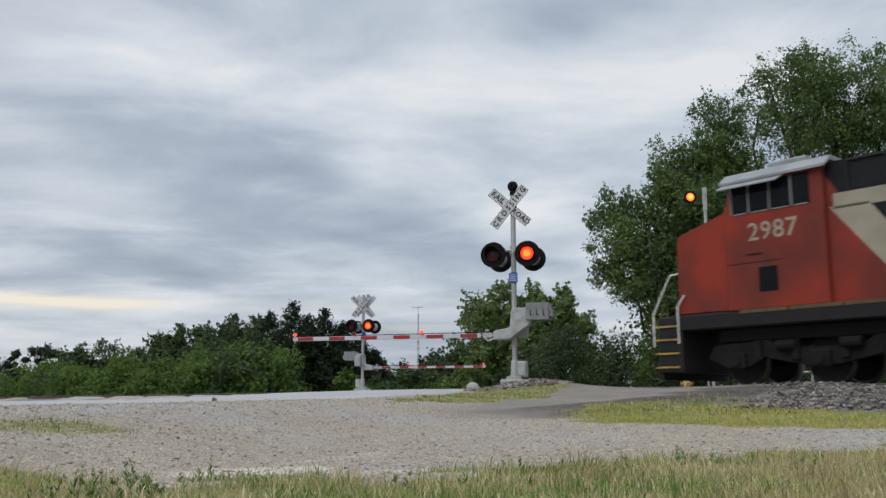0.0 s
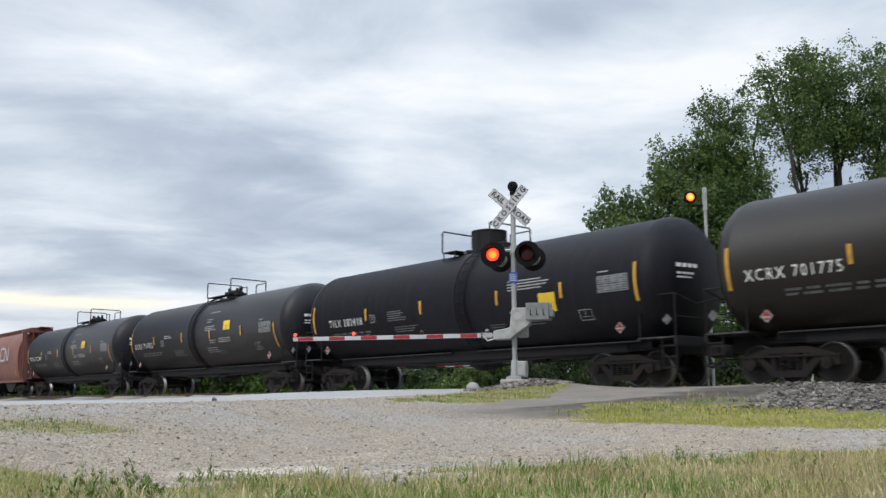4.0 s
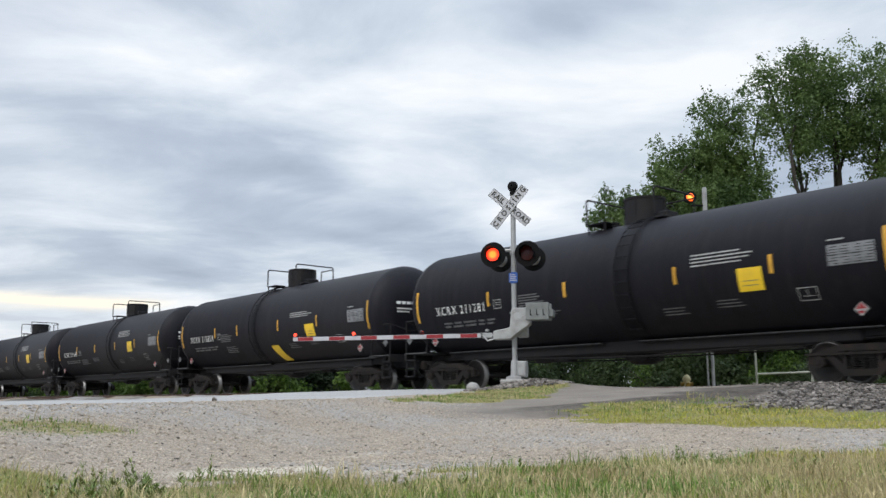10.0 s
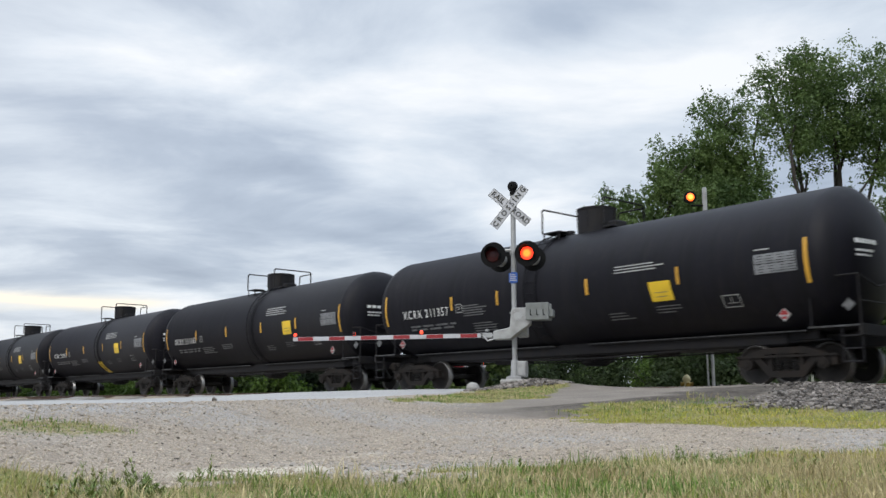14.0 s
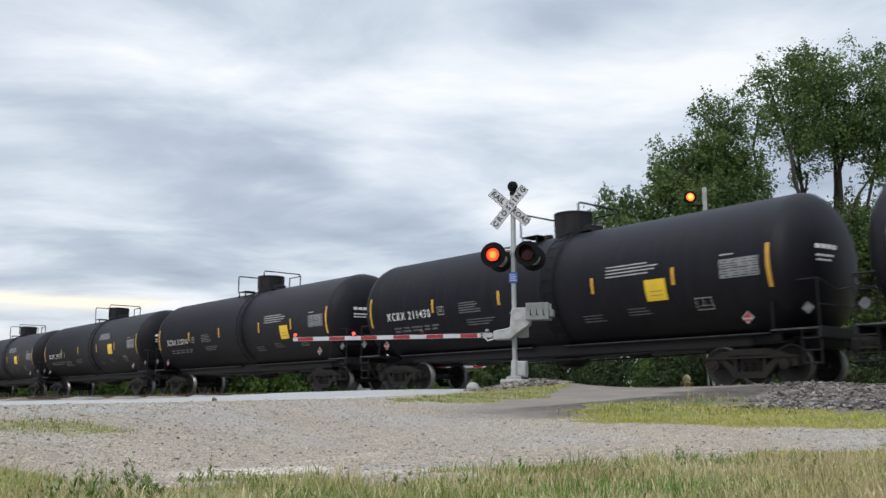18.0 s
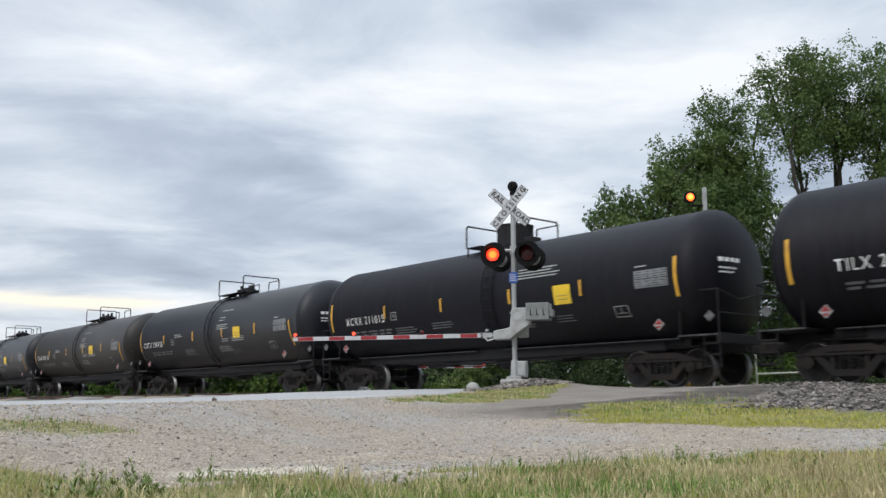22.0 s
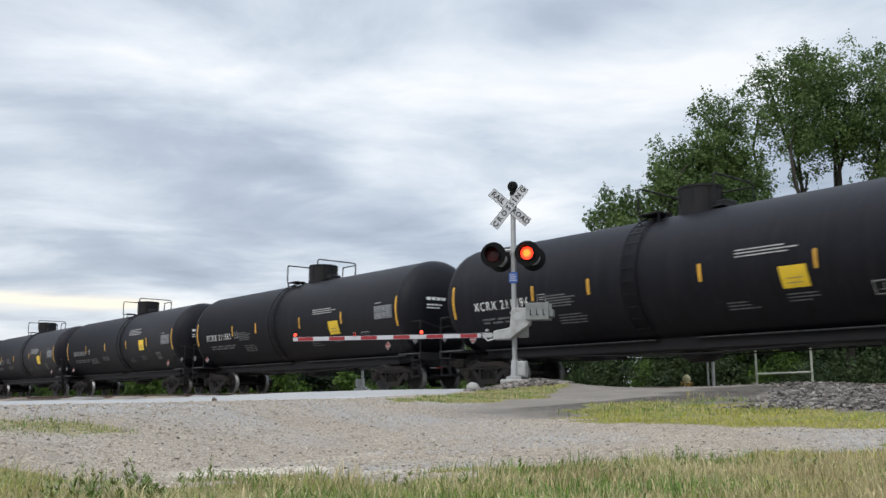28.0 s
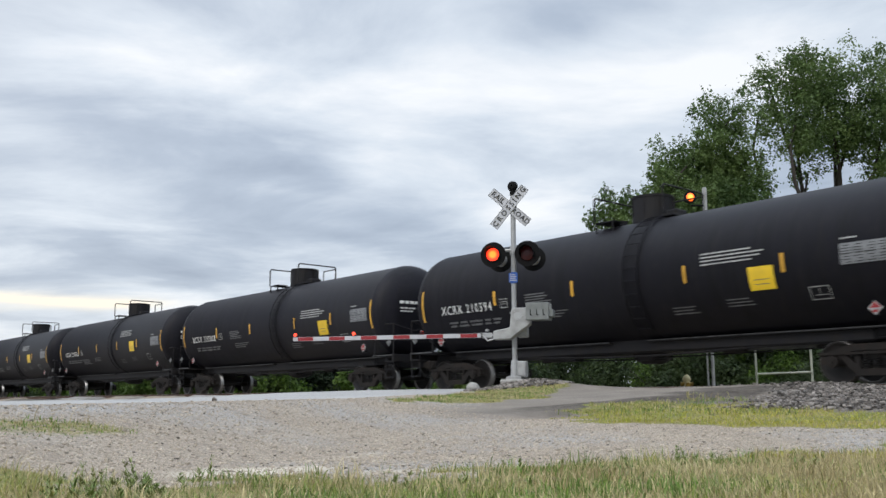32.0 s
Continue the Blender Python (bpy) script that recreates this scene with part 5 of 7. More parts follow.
    part("radiator_grille", bm, M["black"], wing)
    bm = bmesh.new()
    prism(bm, [(-1.56, 4.34), (-1.56, 4.86), (-1.1, 4.96), (1.1, 4.96), (1.56, 4.86), (1.56, 4.34)], -8.62, -8.4, "X")
    part("rear_band", bm, R, wing)
    bm = bmesh.new()
    prism(bm, [(-1.0, 1.66), (1.0, 1.66), (1.0, 3.98), (-1.0, 3.98)], -9.5, -8.2, "X")
    rear = part("rear_hood", bm, R, lo)
    bm = bmesh.new()
    box(bm, -9.53, -9.50, -0.3, 0.3, 3.3, 3.75, 0.01)
    part("rear_window", bm, M["glass"], rear)
    rearface = Matrix(((0, 0, -1, 0), (-1, 0, 0, 0), (0, 1, 0, 0), (0, 0, 0, 1)))
    for y in (1.0, -1.0):
        flat_text("2987", 0.24, Matrix.Translation((-8.625, y, 4.62)) @ rearface, "rear_number", M["loco_cream"], wing, "", 0.01)
    bm = bmesh.new()
    mark_shape(bm, 0, 0, 0, 0.75, 0.3, 0.07)
    bmesh.ops.transform(bm, matrix=Matrix.Translation((-8.626, 0, 4.62)) @ Matrix.Rotation(radians(90), 4, "Z"), verts=bm.verts)
    part("rear_emblem", bm, M["loco_cream"], wing)
    bm = bmesh.new()
    mark_shape(bm, -0.5, 1.012, 3.22, 2.75, 1.05, 0.24)
    part("side_emblem", bm, M["loco_cream"], hood, "large cream looping ribbon emblem")
    bm = bmesh.new()
    for i in range(9):
        box(bm, 0.75 - i * 0.29 - 0.2, 0.75 - i * 0.29, 1.008, 1.014, 2.42, 2.60)
    part("address_line", bm, M["dull"], hood)
    # walkways, handrails, steps
    bm = bmesh.new()
    box(bm, -8.2, 3.4, 0.98, 1.5, 1.66, 1.70)
    box(bm, -9.4, -8.2, -1.5, 1.5, 1.66, 1.70)
    part("walkway", bm, M["black"], fr)
    bm = bmesh.new()
    xs = list(np.linspace(-8.2, 3.2, 9))
    for x in xs:
        rod(bm, (x, 1.5, 1.68), (x, 1.5, 2.72), 0.018, 6)
    tube(bm, [(xs[0], 1.5, 2.72), (xs[-1], 1.5, 2.72)], 0.018, 6)
    part("side_handrail", bm, M["black"], lo)
    for y in (-1.5, 1.5):
        for pts in ([(-8.3, y, 1.3), (-8.3, y, 2.95), (-8.1, y, 3.0), (-7.7, y, 3.0)],
                    [(-9.25, y, 0.8), (-9.25, y, 1.8), (-9.75, y * 0.95, 2.85), (-9.95, y * 0.9, 2.85)],
                    [(11.48, y * 0.96, 0.95), (11.48, y * 0.96, 1.75), (11.0, y * 0.92, 2.68), (10.74, y * 0.85, 2.74)],
                    [(10.72, y, 1.0), (10.72, y, 1.9), (10.52, y, 2.15)]):
            part("white_handrail", tube(bmesh.new(), pts, 0.022, 6), M["rail_white"], lo, "white painted end handrail")
    for s, e in ((-1, 8.8), (1, 10.62)):
        bm = bmesh.new()
        box(bm, min(s * e, s * (e + 0.7)), max(s * e, s * (e + 0.7)), -1.5, 1.5, 0.32, 1.66, 0.03)
        part("pilot", bm, M["black"], lo)
        for y in (1.0, -1.0):
            for i, z in enumerate((0.42, 0.75, 1.08, 1.4)):
                bm = bmesh.new()
                a, b = sorted((y * 1.05, y * 1.54))
                box(bm, min(s * (e + 0.1), s * (e + 0.76)), max(s * (e + 0.1), s * (e + 0.76)), a, b, z, z + 0.045, 0.005)
                part("step", bm, M["step_yellow"], lo, "yellow-edged step")
        bm = bmesh.new()
        prism(bm, [(-1.4, 0.15), (1.4, 0.15), (1.4, 0.5), (-1.4, 0.5)], *sorted((s * (e + 0.65), s * (e + 0.8))), "X")
        part("snow_plough", bm, M["black"], lo)
        coupler(lo, s * (e + 0.3), s)
    # added dark boxes fill the deep shadow between frame and trucks
    bm = bmesh.new()
    box(bm, -8.7, 10.2, -0.7, 0.7, 0.62, 1.31, 0.03)
    box(bm, 4.9, 9.9, -1.0, 1.0, 1.0, 1.31, 0.03)
    box(bm, -8.6, -4.2, -1.0, 1.0, 1.0, 1.31, 0.03)
    part("underbody", bm, M["black"], lo)
    three_axle_truck(lo, 7.35), three_axle_truck(lo, -6.2)
    bm = bmesh.new()
    prism(bm, [(-1.45, 0.55), (-1.25, 0.22), (1.25, 0.22), (1.45, 0.55), (1.45, 1.22), (-1.45, 1.22)], -2.9, 4.3, "X")
    part("fuel_tank", bm, M["black"], lo)
    bm = bmesh.new()
    rod(bm, (-3.5, 1.1, 1.12), (4.2, 1.1, 1.12), 0.12, 10)
    part("air_reservoir", bm, M["black"], lo)
    return lo


def hopper_car(half):
    ho = thing("hopper_car", "faded red-brown covered hopper car with curved sides", "hopper car")
    R = M["hopper"]
    b = half - 1.35
    out = [(-1.18, 1.05), (-1.38, 1.40), (-1.52, 1.85), (-1.60, 2.4), (-1.62, 2.85), (-1.57, 3.35), (-1.42, 3.85), (-1.16, 4.25), (-0.7, 4.55)]
    ring = out + [(-y, z) for y, z in reversed(out)]
    bm = bmesh.new()
    rings = [[bm.verts.new((x, y, z)) for y, z in ring] for x in (-b, b)]
    n = len(ring)
    for i in range(n):
        j = (i + 1) % n
        bm.faces.new((rings[0][i], rings[0][j], rings[1][j], rings[1][i]))
    for s, rg in ((-1, rings[0]), (1, rings[1])):
        bm.faces.new(rg if s > 0 else rg[::-1])
    bmesh.ops.recalc_face_normals(bm, faces=bm.faces)
    body = part("body", bm, R, ho, "", True)
    body.data.set_sharp_from_angle(angle=radians(40))
    bm = bmesh.new()
    for s in (-1, 1):
        box(bm, -half + 0.4, half - 0.4, s * 1.3 - 0.06, s * 1.3 + 0.06, 0.98, 1.16, 0.01)
    box(bm, -half + 0.3, half - 0.3, -0.3, 0.3, 0.78, 1.1, 0.02)
    part("side_sill", bm, M["hopper_dark"], ho)
    bm = bmesh.new()
    box(bm, -half + 0.9, half - 0.9, 1.36, 1.366, 1.14, 1.17)
    part("sill_edge", bm, M["silver"], ho)
    for x in (-4.0, 0.0, 4.0):
        bm = bmesh.new()
        a = [(x - 1.7, 1.22), (x + 1.7, 1.22), (x + 0.45, 0.36), (x - 0.45, 0.36)]
        prism(bm, a, -1.2, 1.2)
        hp = part("hopper_chute", bm, M["black"], ho)
        bm = bmesh.new()
        box(bm, x - 0.5, x + 0.5, -0.6, 0.6, 0.24, 0.36, 0.02)
        part("outlet_gate", bm, M["truck"], hp)
    for s in (-1, 1):
        bm = bmesh.new()
        prism(bm, [(s * b, 3.9), (s * b, 1.3), (s * (b - 0.02), 1.3), (s * (b - 0.02), 3.9)], -1.3, 1.3)
        v = [bm.verts.new(c) for c in ((s * (b + 0.01), -1.35, 3.9), (s * (b + 0.01), 1.35, 3.9), (s * (half - 0.9), 1.2, 1.15), (s * (half - 0.9), -1.2, 1.15))]
        bm.faces.new(v if s < 0 else v[::-1])
        part("slope_sheet", bm, M["hopper_dark"], ho)
        bm = bmesh.new()
        for y in (-1.38, 1.38):
            for x in (b + 0.15, half - 0.75):
                box(bm, min(s * x, s * (x + 0.09)), max(s * x, s * (x + 0.09)), y - 0.06, y + 0.06, 1.1, 4.45)
        box(bm, min(s * b, s * (half - 0.6)), max(s * b, s * (half - 0.6)), -1.45, 1.45, 4.42, 4.5, 0.01)
        for y in (-0.5, 0.5):
            box(bm, min(s * (half - 0.75), s * (half - 0.66)), max(s * (half - 0.75), s * (half - 0.66)), y - 0.05, y + 0.05, 1.1, 4.45)
        part("end_frame", bm, M["hopper_dark"], ho)
        bm = bmesh.new()
        for y in (1.32, 0.9):
            rod(bm, (s * (half - 0.55), y, 1.2), (s * (half - 0.55), y, 4.6), 0.022, 6)
        for i in range(10):
            rod(bm, (s * (half - 0.55), 0.9, 1.4 + i * 0.33), (s * (half - 0.55), 1.32, 1.4 + i * 0.33), 0.016, 6)
        part("end_ladder", bm, M["hopper_dark"], ho)
        bm = bmesh.new()
        box(bm, min(s * (half - 0.9), s * (half - 0.35)), max(s * (half - 0.9), s * (half - 0.35)), -1.45, 1.45, 1.10, 1.2, 0.01)
        part("end_platform", bm, M["hopper_dark"], ho)
        bm = bmesh.new()
        for k in range(5):
            z = 1.45 + k * 0.12
            yy = 1.46 + 0.022 * k
            v = [bm.verts.new(c) for c in ((s * (b - 0.5) - s * 0.05 * k, yy + 0.012, z), (s * (b - 0.42) - s * 0.05 * k, yy + 0.012, z), (s * (b - 0.42) - s * 0.05 * (k + 1), yy + 0.022, z + 0.1), (s * (b - 0.5) - s * 0.05 * (k + 1), yy + 0.022, z + 0.1))]
            bm.faces.new(v if s < 0 else v[::-1])
        part("reflective_strip", bm, M["yellow"], ho)
        coupler(ho, s * (half - 0.75), s)
        freight_truck(ho, s * (half - 1.9))
    bm = bmesh.new()
    box(bm, -half + 0.6, half - 0.6, -0.42, 0.42, 4.80, 4.84)
    for x in np.arange(-b, b + 0.1, 0.92):
        box(bm, x - 0.04, x + 0.04, -0.6, 0.75, 4.54, 4.80)
    part("roof_walkway", bm, M["hopper_dark"], ho)
    bm = bmesh.new()
    tube(bm, [(-b, 0.78, 4.78), (b, 0.78, 4.78)], 0.03, 6)
    for x in np.arange(-b, b + 0.1, 1.6):
        rod(bm, (x, 0.78, 4.5), (x, 0.78, 4.78), 0.025, 6)
    part("roof_rail", bm, M["hopper_dark"], ho)
    bm = bmesh.new()
    for k in range(4):
        x = -b + 1.6 + k * (2 * b - 3.2) / 3
        box(bm, x - 1.2, x + 1.2, -0.4, 0.4, 4.5, 4.72, 0.05)
    part("loading_hatch", bm, R, ho)
    bm = bmesh.new()
    mark_shape(bm, -3.4, 1.632, 3.0, 2.0, 0.85, 0.14)
    part("side_emblem", bm, M["tape_white"], ho, "white looping ribbon emblem")
    bm = bmesh.new()
    for i in range(9):
        box(bm, -2.6 - i * 0.19 - 0.14, -2.6 - i * 0.19, 1.615, 1.621, 2.36, 2.46)
    part("address_line", bm, M["dull"], ho)
    flat_text("10170", 0.28, side_face(4.9, 1.618, 2.58), "road_number", M["stencil_grey"], ho, "white stencilled number", 0.0)
    bm = bmesh.new()
    for i in range(3):
        box(bm, 5.62 + i * 0.22, 5.76 + i * 0.22, 1.614, 1.620, 2.50, 2.66)
    part("owner_mark", bm, M["panel_grey"], ho)
    return ho


LONG = 1.019


def build_train():
    cars = []
    turn = Matrix.Rotation(radians(TRACK_TURN), 4, "Z")
    models = {"p": tank_car("plain"), "a": tank_car("square"), "g": tank_car("gloss"), "b": tank_car("brown"), "h": tank_car("high"), "l": tank_car("plain"), "q": tank_car("late")}
    # the longer series: stretched by two hundredths
    for ob in models["l"].children_recursive:
        ob.data.transform(Matrix.Diagonal((LONG, 1, 1, 1)))
    # forward strip's place at the start, kind, stencilled mark, extra peeling placard
    roll = [(-25.95, "h", "XCRX 701696", 0), (-43.95, "h", "XCRX 701765", 0), (-61.5, "q", "TILX 282418", 0), (-79.2, "b", "XCRX 701775", 1), (-97.08, "p", "XCRX 210643", 0), (-114.92, "a", "XCRX 210996", 0), (-132.68, "a", "XCRX 210967", 0), (-150.5, "a", "XCRX 211202", 0), (-168.26, "a", "XCRX 211142", 0), (-186.02, "p", "XCRX 210354", 1), (-203.76, "q", "XCRX 211281", 0), (-221.53, "p", "XCRX 210475", 1), (-239.33, "a", "XCRX 211200", 0), (-257.02, "a", "XCRX 210901", 1), (-274.86, "a", "XCRX 211165", 0), (-292.66, "p", "XCRX 211357", 0), (-310.34, "q", "XCRX 210489", 0), (-328.85, "a", "", 0), (-346.64, "a", "XCRX 210912", 0), (-364.58, "q", "XCRX 210310", 0), (-382.36, "q", "XCRX 211430", 0)]
    roll += [(-399.98, "a", "XCRX 211308", 0), (-417.98, "g", "CBTX 718474", 0), (-435.4, "b", "CBRX 701705", 0), (-452.98, "g", "CBTX 718428", 0), (-470.53, "a", "XCRX 211015", 0), (-488.39, "q", "TILX 282076", 0), (-506.1, "q", "TILX 282001", 0), (-523.88, "h", "CTCX 718259", 0), (-541.7, "l", "CTCX 727694", 0), (-559.84, "q", "XCRX 210526", 0), (-577.53, "a", "", 0), (-595.36, "p", "XCRX 211383", 0), (-613.25, "p", "XCRX 211396", 0), (-631.0, "l", "CTCX 727647", 0), (-649.02, "a", "SHQX 5187", 0), (-666.86, "a", "XCRX 210886", 0), (-684.52, "q", "XCRX 210368", 0), (-702.35, "q", "XCRX 210394", 0), (-720.2, "q", "", 0), (-738.0, "q", "", 0)]
    used = set()
    for lead, kind, mark, extra in roll:
        model = models[kind]
        car = model if kind not in used else copy_thing(model, Matrix())
        used.add(kind)
        cars.append((car, lead - 7.475 * (LONG if kind == "l" else 1.0)))
        colour = {"p": "matte black", "l": "long matte black", "a": "dull black", "q": "dull black", "g": "glossy black", "h": "glossy black", "b": "brownish black"}[kind]
        more = " and a peeling second placard" if extra else (" numbered " + mark[5:] if mark else "")
        tagged(car, colour + " tank car with yellow strips" + more, "tank car", "tank cars of the train")
    for (car, _), (lead, kind, mark, extra) in zip(cars, roll):
        if mark:
            wrapped_text(mark, 0.272, 6.05 if kind in "gbh" else 5.42, 2.40, "reporting_mark", M["white"], car, "white stencilled number")
        else:
            rng = random.Random(int(-lead))
            bm = bmesh.new()
            bars(bm, 6.4, 4.3, 2.53, 1, 0.3, 0.24, rng, 0.05, 0.07)
            part("reporting_mark", bm, M["dull"], car, "worn illegible stencilled line")
        if extra:
            bm = bmesh.new()
            skin(bm, -1.20, -0.63, 1.28, 1.87, 0.016, 6, 0.25)
            part("peeling_placard", bm, M["placard"], car, "yellow placard peeling off low on the side")
    hop_front, hop_rear = 1.65 - 10.15, -25.95 + 1.42
    hopper = hopper_car((hop_front - hop_rear) / 2)
    cars.append((hopper, (hop_front + hop_rear) / 2))
    cars.append((locomotive(), 1.65))
    for car, s in cars:
        car.matrix_basis = Matrix.Translation(on_track(s)) @ turn
    return cars


train = build_train()

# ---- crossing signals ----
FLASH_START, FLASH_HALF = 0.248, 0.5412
flashers = []   # (part, pose in its thing's space, lit first)


def flash_lamp(parent, x, y, z, s, lit_first=None):
    """One flashing lamp: round background plate, hood, housing, lens. s = -1 faces the oncoming road, +1 faces away."""
    bm = bmesh.new()
    lathe(bm, [(y, 0.17), (y, 0.305), (y - s * 0.012, 0.305), (y - s * 0.012, 0.14)], 36, "Y", (x, 0, z))
    bmesh.ops.recalc_face_normals(bm, faces=bm.faces)
    plate = part("background_plate", bm, M["lamp_black"], parent)
    bm = bmesh.new()
    segs, depth = 28, 0.30
    rows = []
    for i in range(segs + 1):
        a = radians(-35 + 250 * i / segs)
        cut = depth * (0.42 + 0.58 * max(0.0, math.sin(a)) ** 0.6)
        rows.append([bm.verts.new((x + r * math.cos(a), y + s * d, z + r * math.sin(a))) for r, d in ((0.178, 0.0), (0.176, cut), (0.170, cut), (0.170, 0.0))])
    for a, b in zip(rows, rows[1:]):
        for k in range(4):
            bm.faces.new((a[k], a[(k + 1) % 4], b[(k + 1) % 4], b[k]))
    bmesh.ops.recalc_face_normals(bm, faces=bm.faces)
    part("hood", bm, M["lamp_black"], plate)
    bm = bmesh.new()
    lathe(bm, [(y - s * 0.012, 0.17), (y - s * 0.26, 0.158), (y - s * 0.32, 0.11), (y - s * 0.33, 0.01)], 24, "Y", (x, 0, z))
    bmesh.ops.recalc_face_normals(bm, faces=bm.faces)
    part("housing", bm, M["grey"], plate)
    bm = bmesh.new()
    lathe(bm, [(y - s * 0.004, 0.17), (y - s * 0.05, 0.01)], 24, "Y", (x, 0, z))
    bmesh.ops.recalc_face_normals(bm, faces=bm.faces)
    part("bowl", bm, M["lamp_black"], plate)
    bm = bmesh.new()
    for side, mi in ((1, 0), (-1, 1)):
        rings = []
        for rr, dd in ((0.168, 0.004), (0.152, 0.014), (0.07, 0.028)):
            rings.append([bm.verts.new((rr * math.cos(2 * math.pi * i / 24), s * side * dd, rr * math.sin(2 * math.pi * i / 24))) for i in range(24)])
        for p, q in zip(rings, rings[1:]):
            for i in range(24):
                j = (i + 1) % 24
                bm.faces.new((p[i], p[j], q[j], q[i])).material_index = mi if p is rings[1] else 1
        bm.faces.new(rings[-1]).material_index = mi
    bmesh.ops.recalc_face_normals(bm, faces=bm.faces)
    lens = part("lens", bm, [M["lit"], M["lens"]], parent, "red flashing signal lens")
    lens.location = (x, y + s * 0.035, z)
    if lit_first is None:
        lens.rotation_euler = (0, 0, math.pi)
    else:
        flashers.append((lens, lens.location.copy(), lit_first))


def arm_light(parent, x, z, state, facing):
    bm = bmesh.new()
    box(bm, x - 0.045, x + 0.045, -0.21, -0.15, z - 0.01, z + 0.03, 0.008)
    base = part("arm_light", bm, M["lamp_black"], parent)
    bm = bmesh.new()
    for side, mi in ((-facing, 0), (facing, 1)):
        n0 = len(bm.faces)
        lathe(bm, [(side * 0.004, 0.045), (side * 0.03, 0.036), (side * 0.04, 0.004)], 14, "Y")
        bm.faces.ensure_lookup_table()
        for f in bm.faces[n0:]:
            f.material_index = mi
    bmesh.ops.recalc_face_normals(bm, faces=bm.faces)
    lens = part("arm_lens", bm, [M["arm_lit"], M["lens"]], parent, "small red arm light")
    lens.location = (x, -0.18 - 0.05 * facing, z + 0.045)
    if state is not None:
        flashers.append((lens, lens.location.copy(), state))


def blade(parent, words, angle, y, z, about):
    m = Matrix.Rotation(radians(about), 4, "Z") @ Matrix.Translation((-0.07, y, z)) @ Matrix.Rotation(radians(angle), 4, "Y")
    bm = bmesh.new()
    box(bm, -0.61, 0.61, -0.004, 0.004, -0.115, 0.115, 0.0, m)
    b = part("crossbuck_blade", bm, M["tape_white"], parent, "white reflective crossbuck blade")
    bm = bmesh.new()
    for a in ((-0.61, 0.61, -0.115, -0.105), (-0.61, 0.61, 0.105, 0.115), (-0.61, -0.60, -0.115, 0.115), (0.60, 0.61, -0.115, 0.115)):
        box(bm, a[0], a[1], -0.0065, -0.0045, a[2], a[3], 0.0, m)
    part("blade_border", bm, M["dull"], b)
    for txt, cx in words:
        me = text_mesh(txt, 0.130, 1.08 if len(txt) < 5 else 1.50, 0.005)
        me.transform(m @ Matrix.Translation((cx, -0.008, 0)) @ Matrix.Rotation(radians(90), 4, "X"))
        mesh_part("lettering", me, M["letter"], b, "black letters " + txt)
    return b


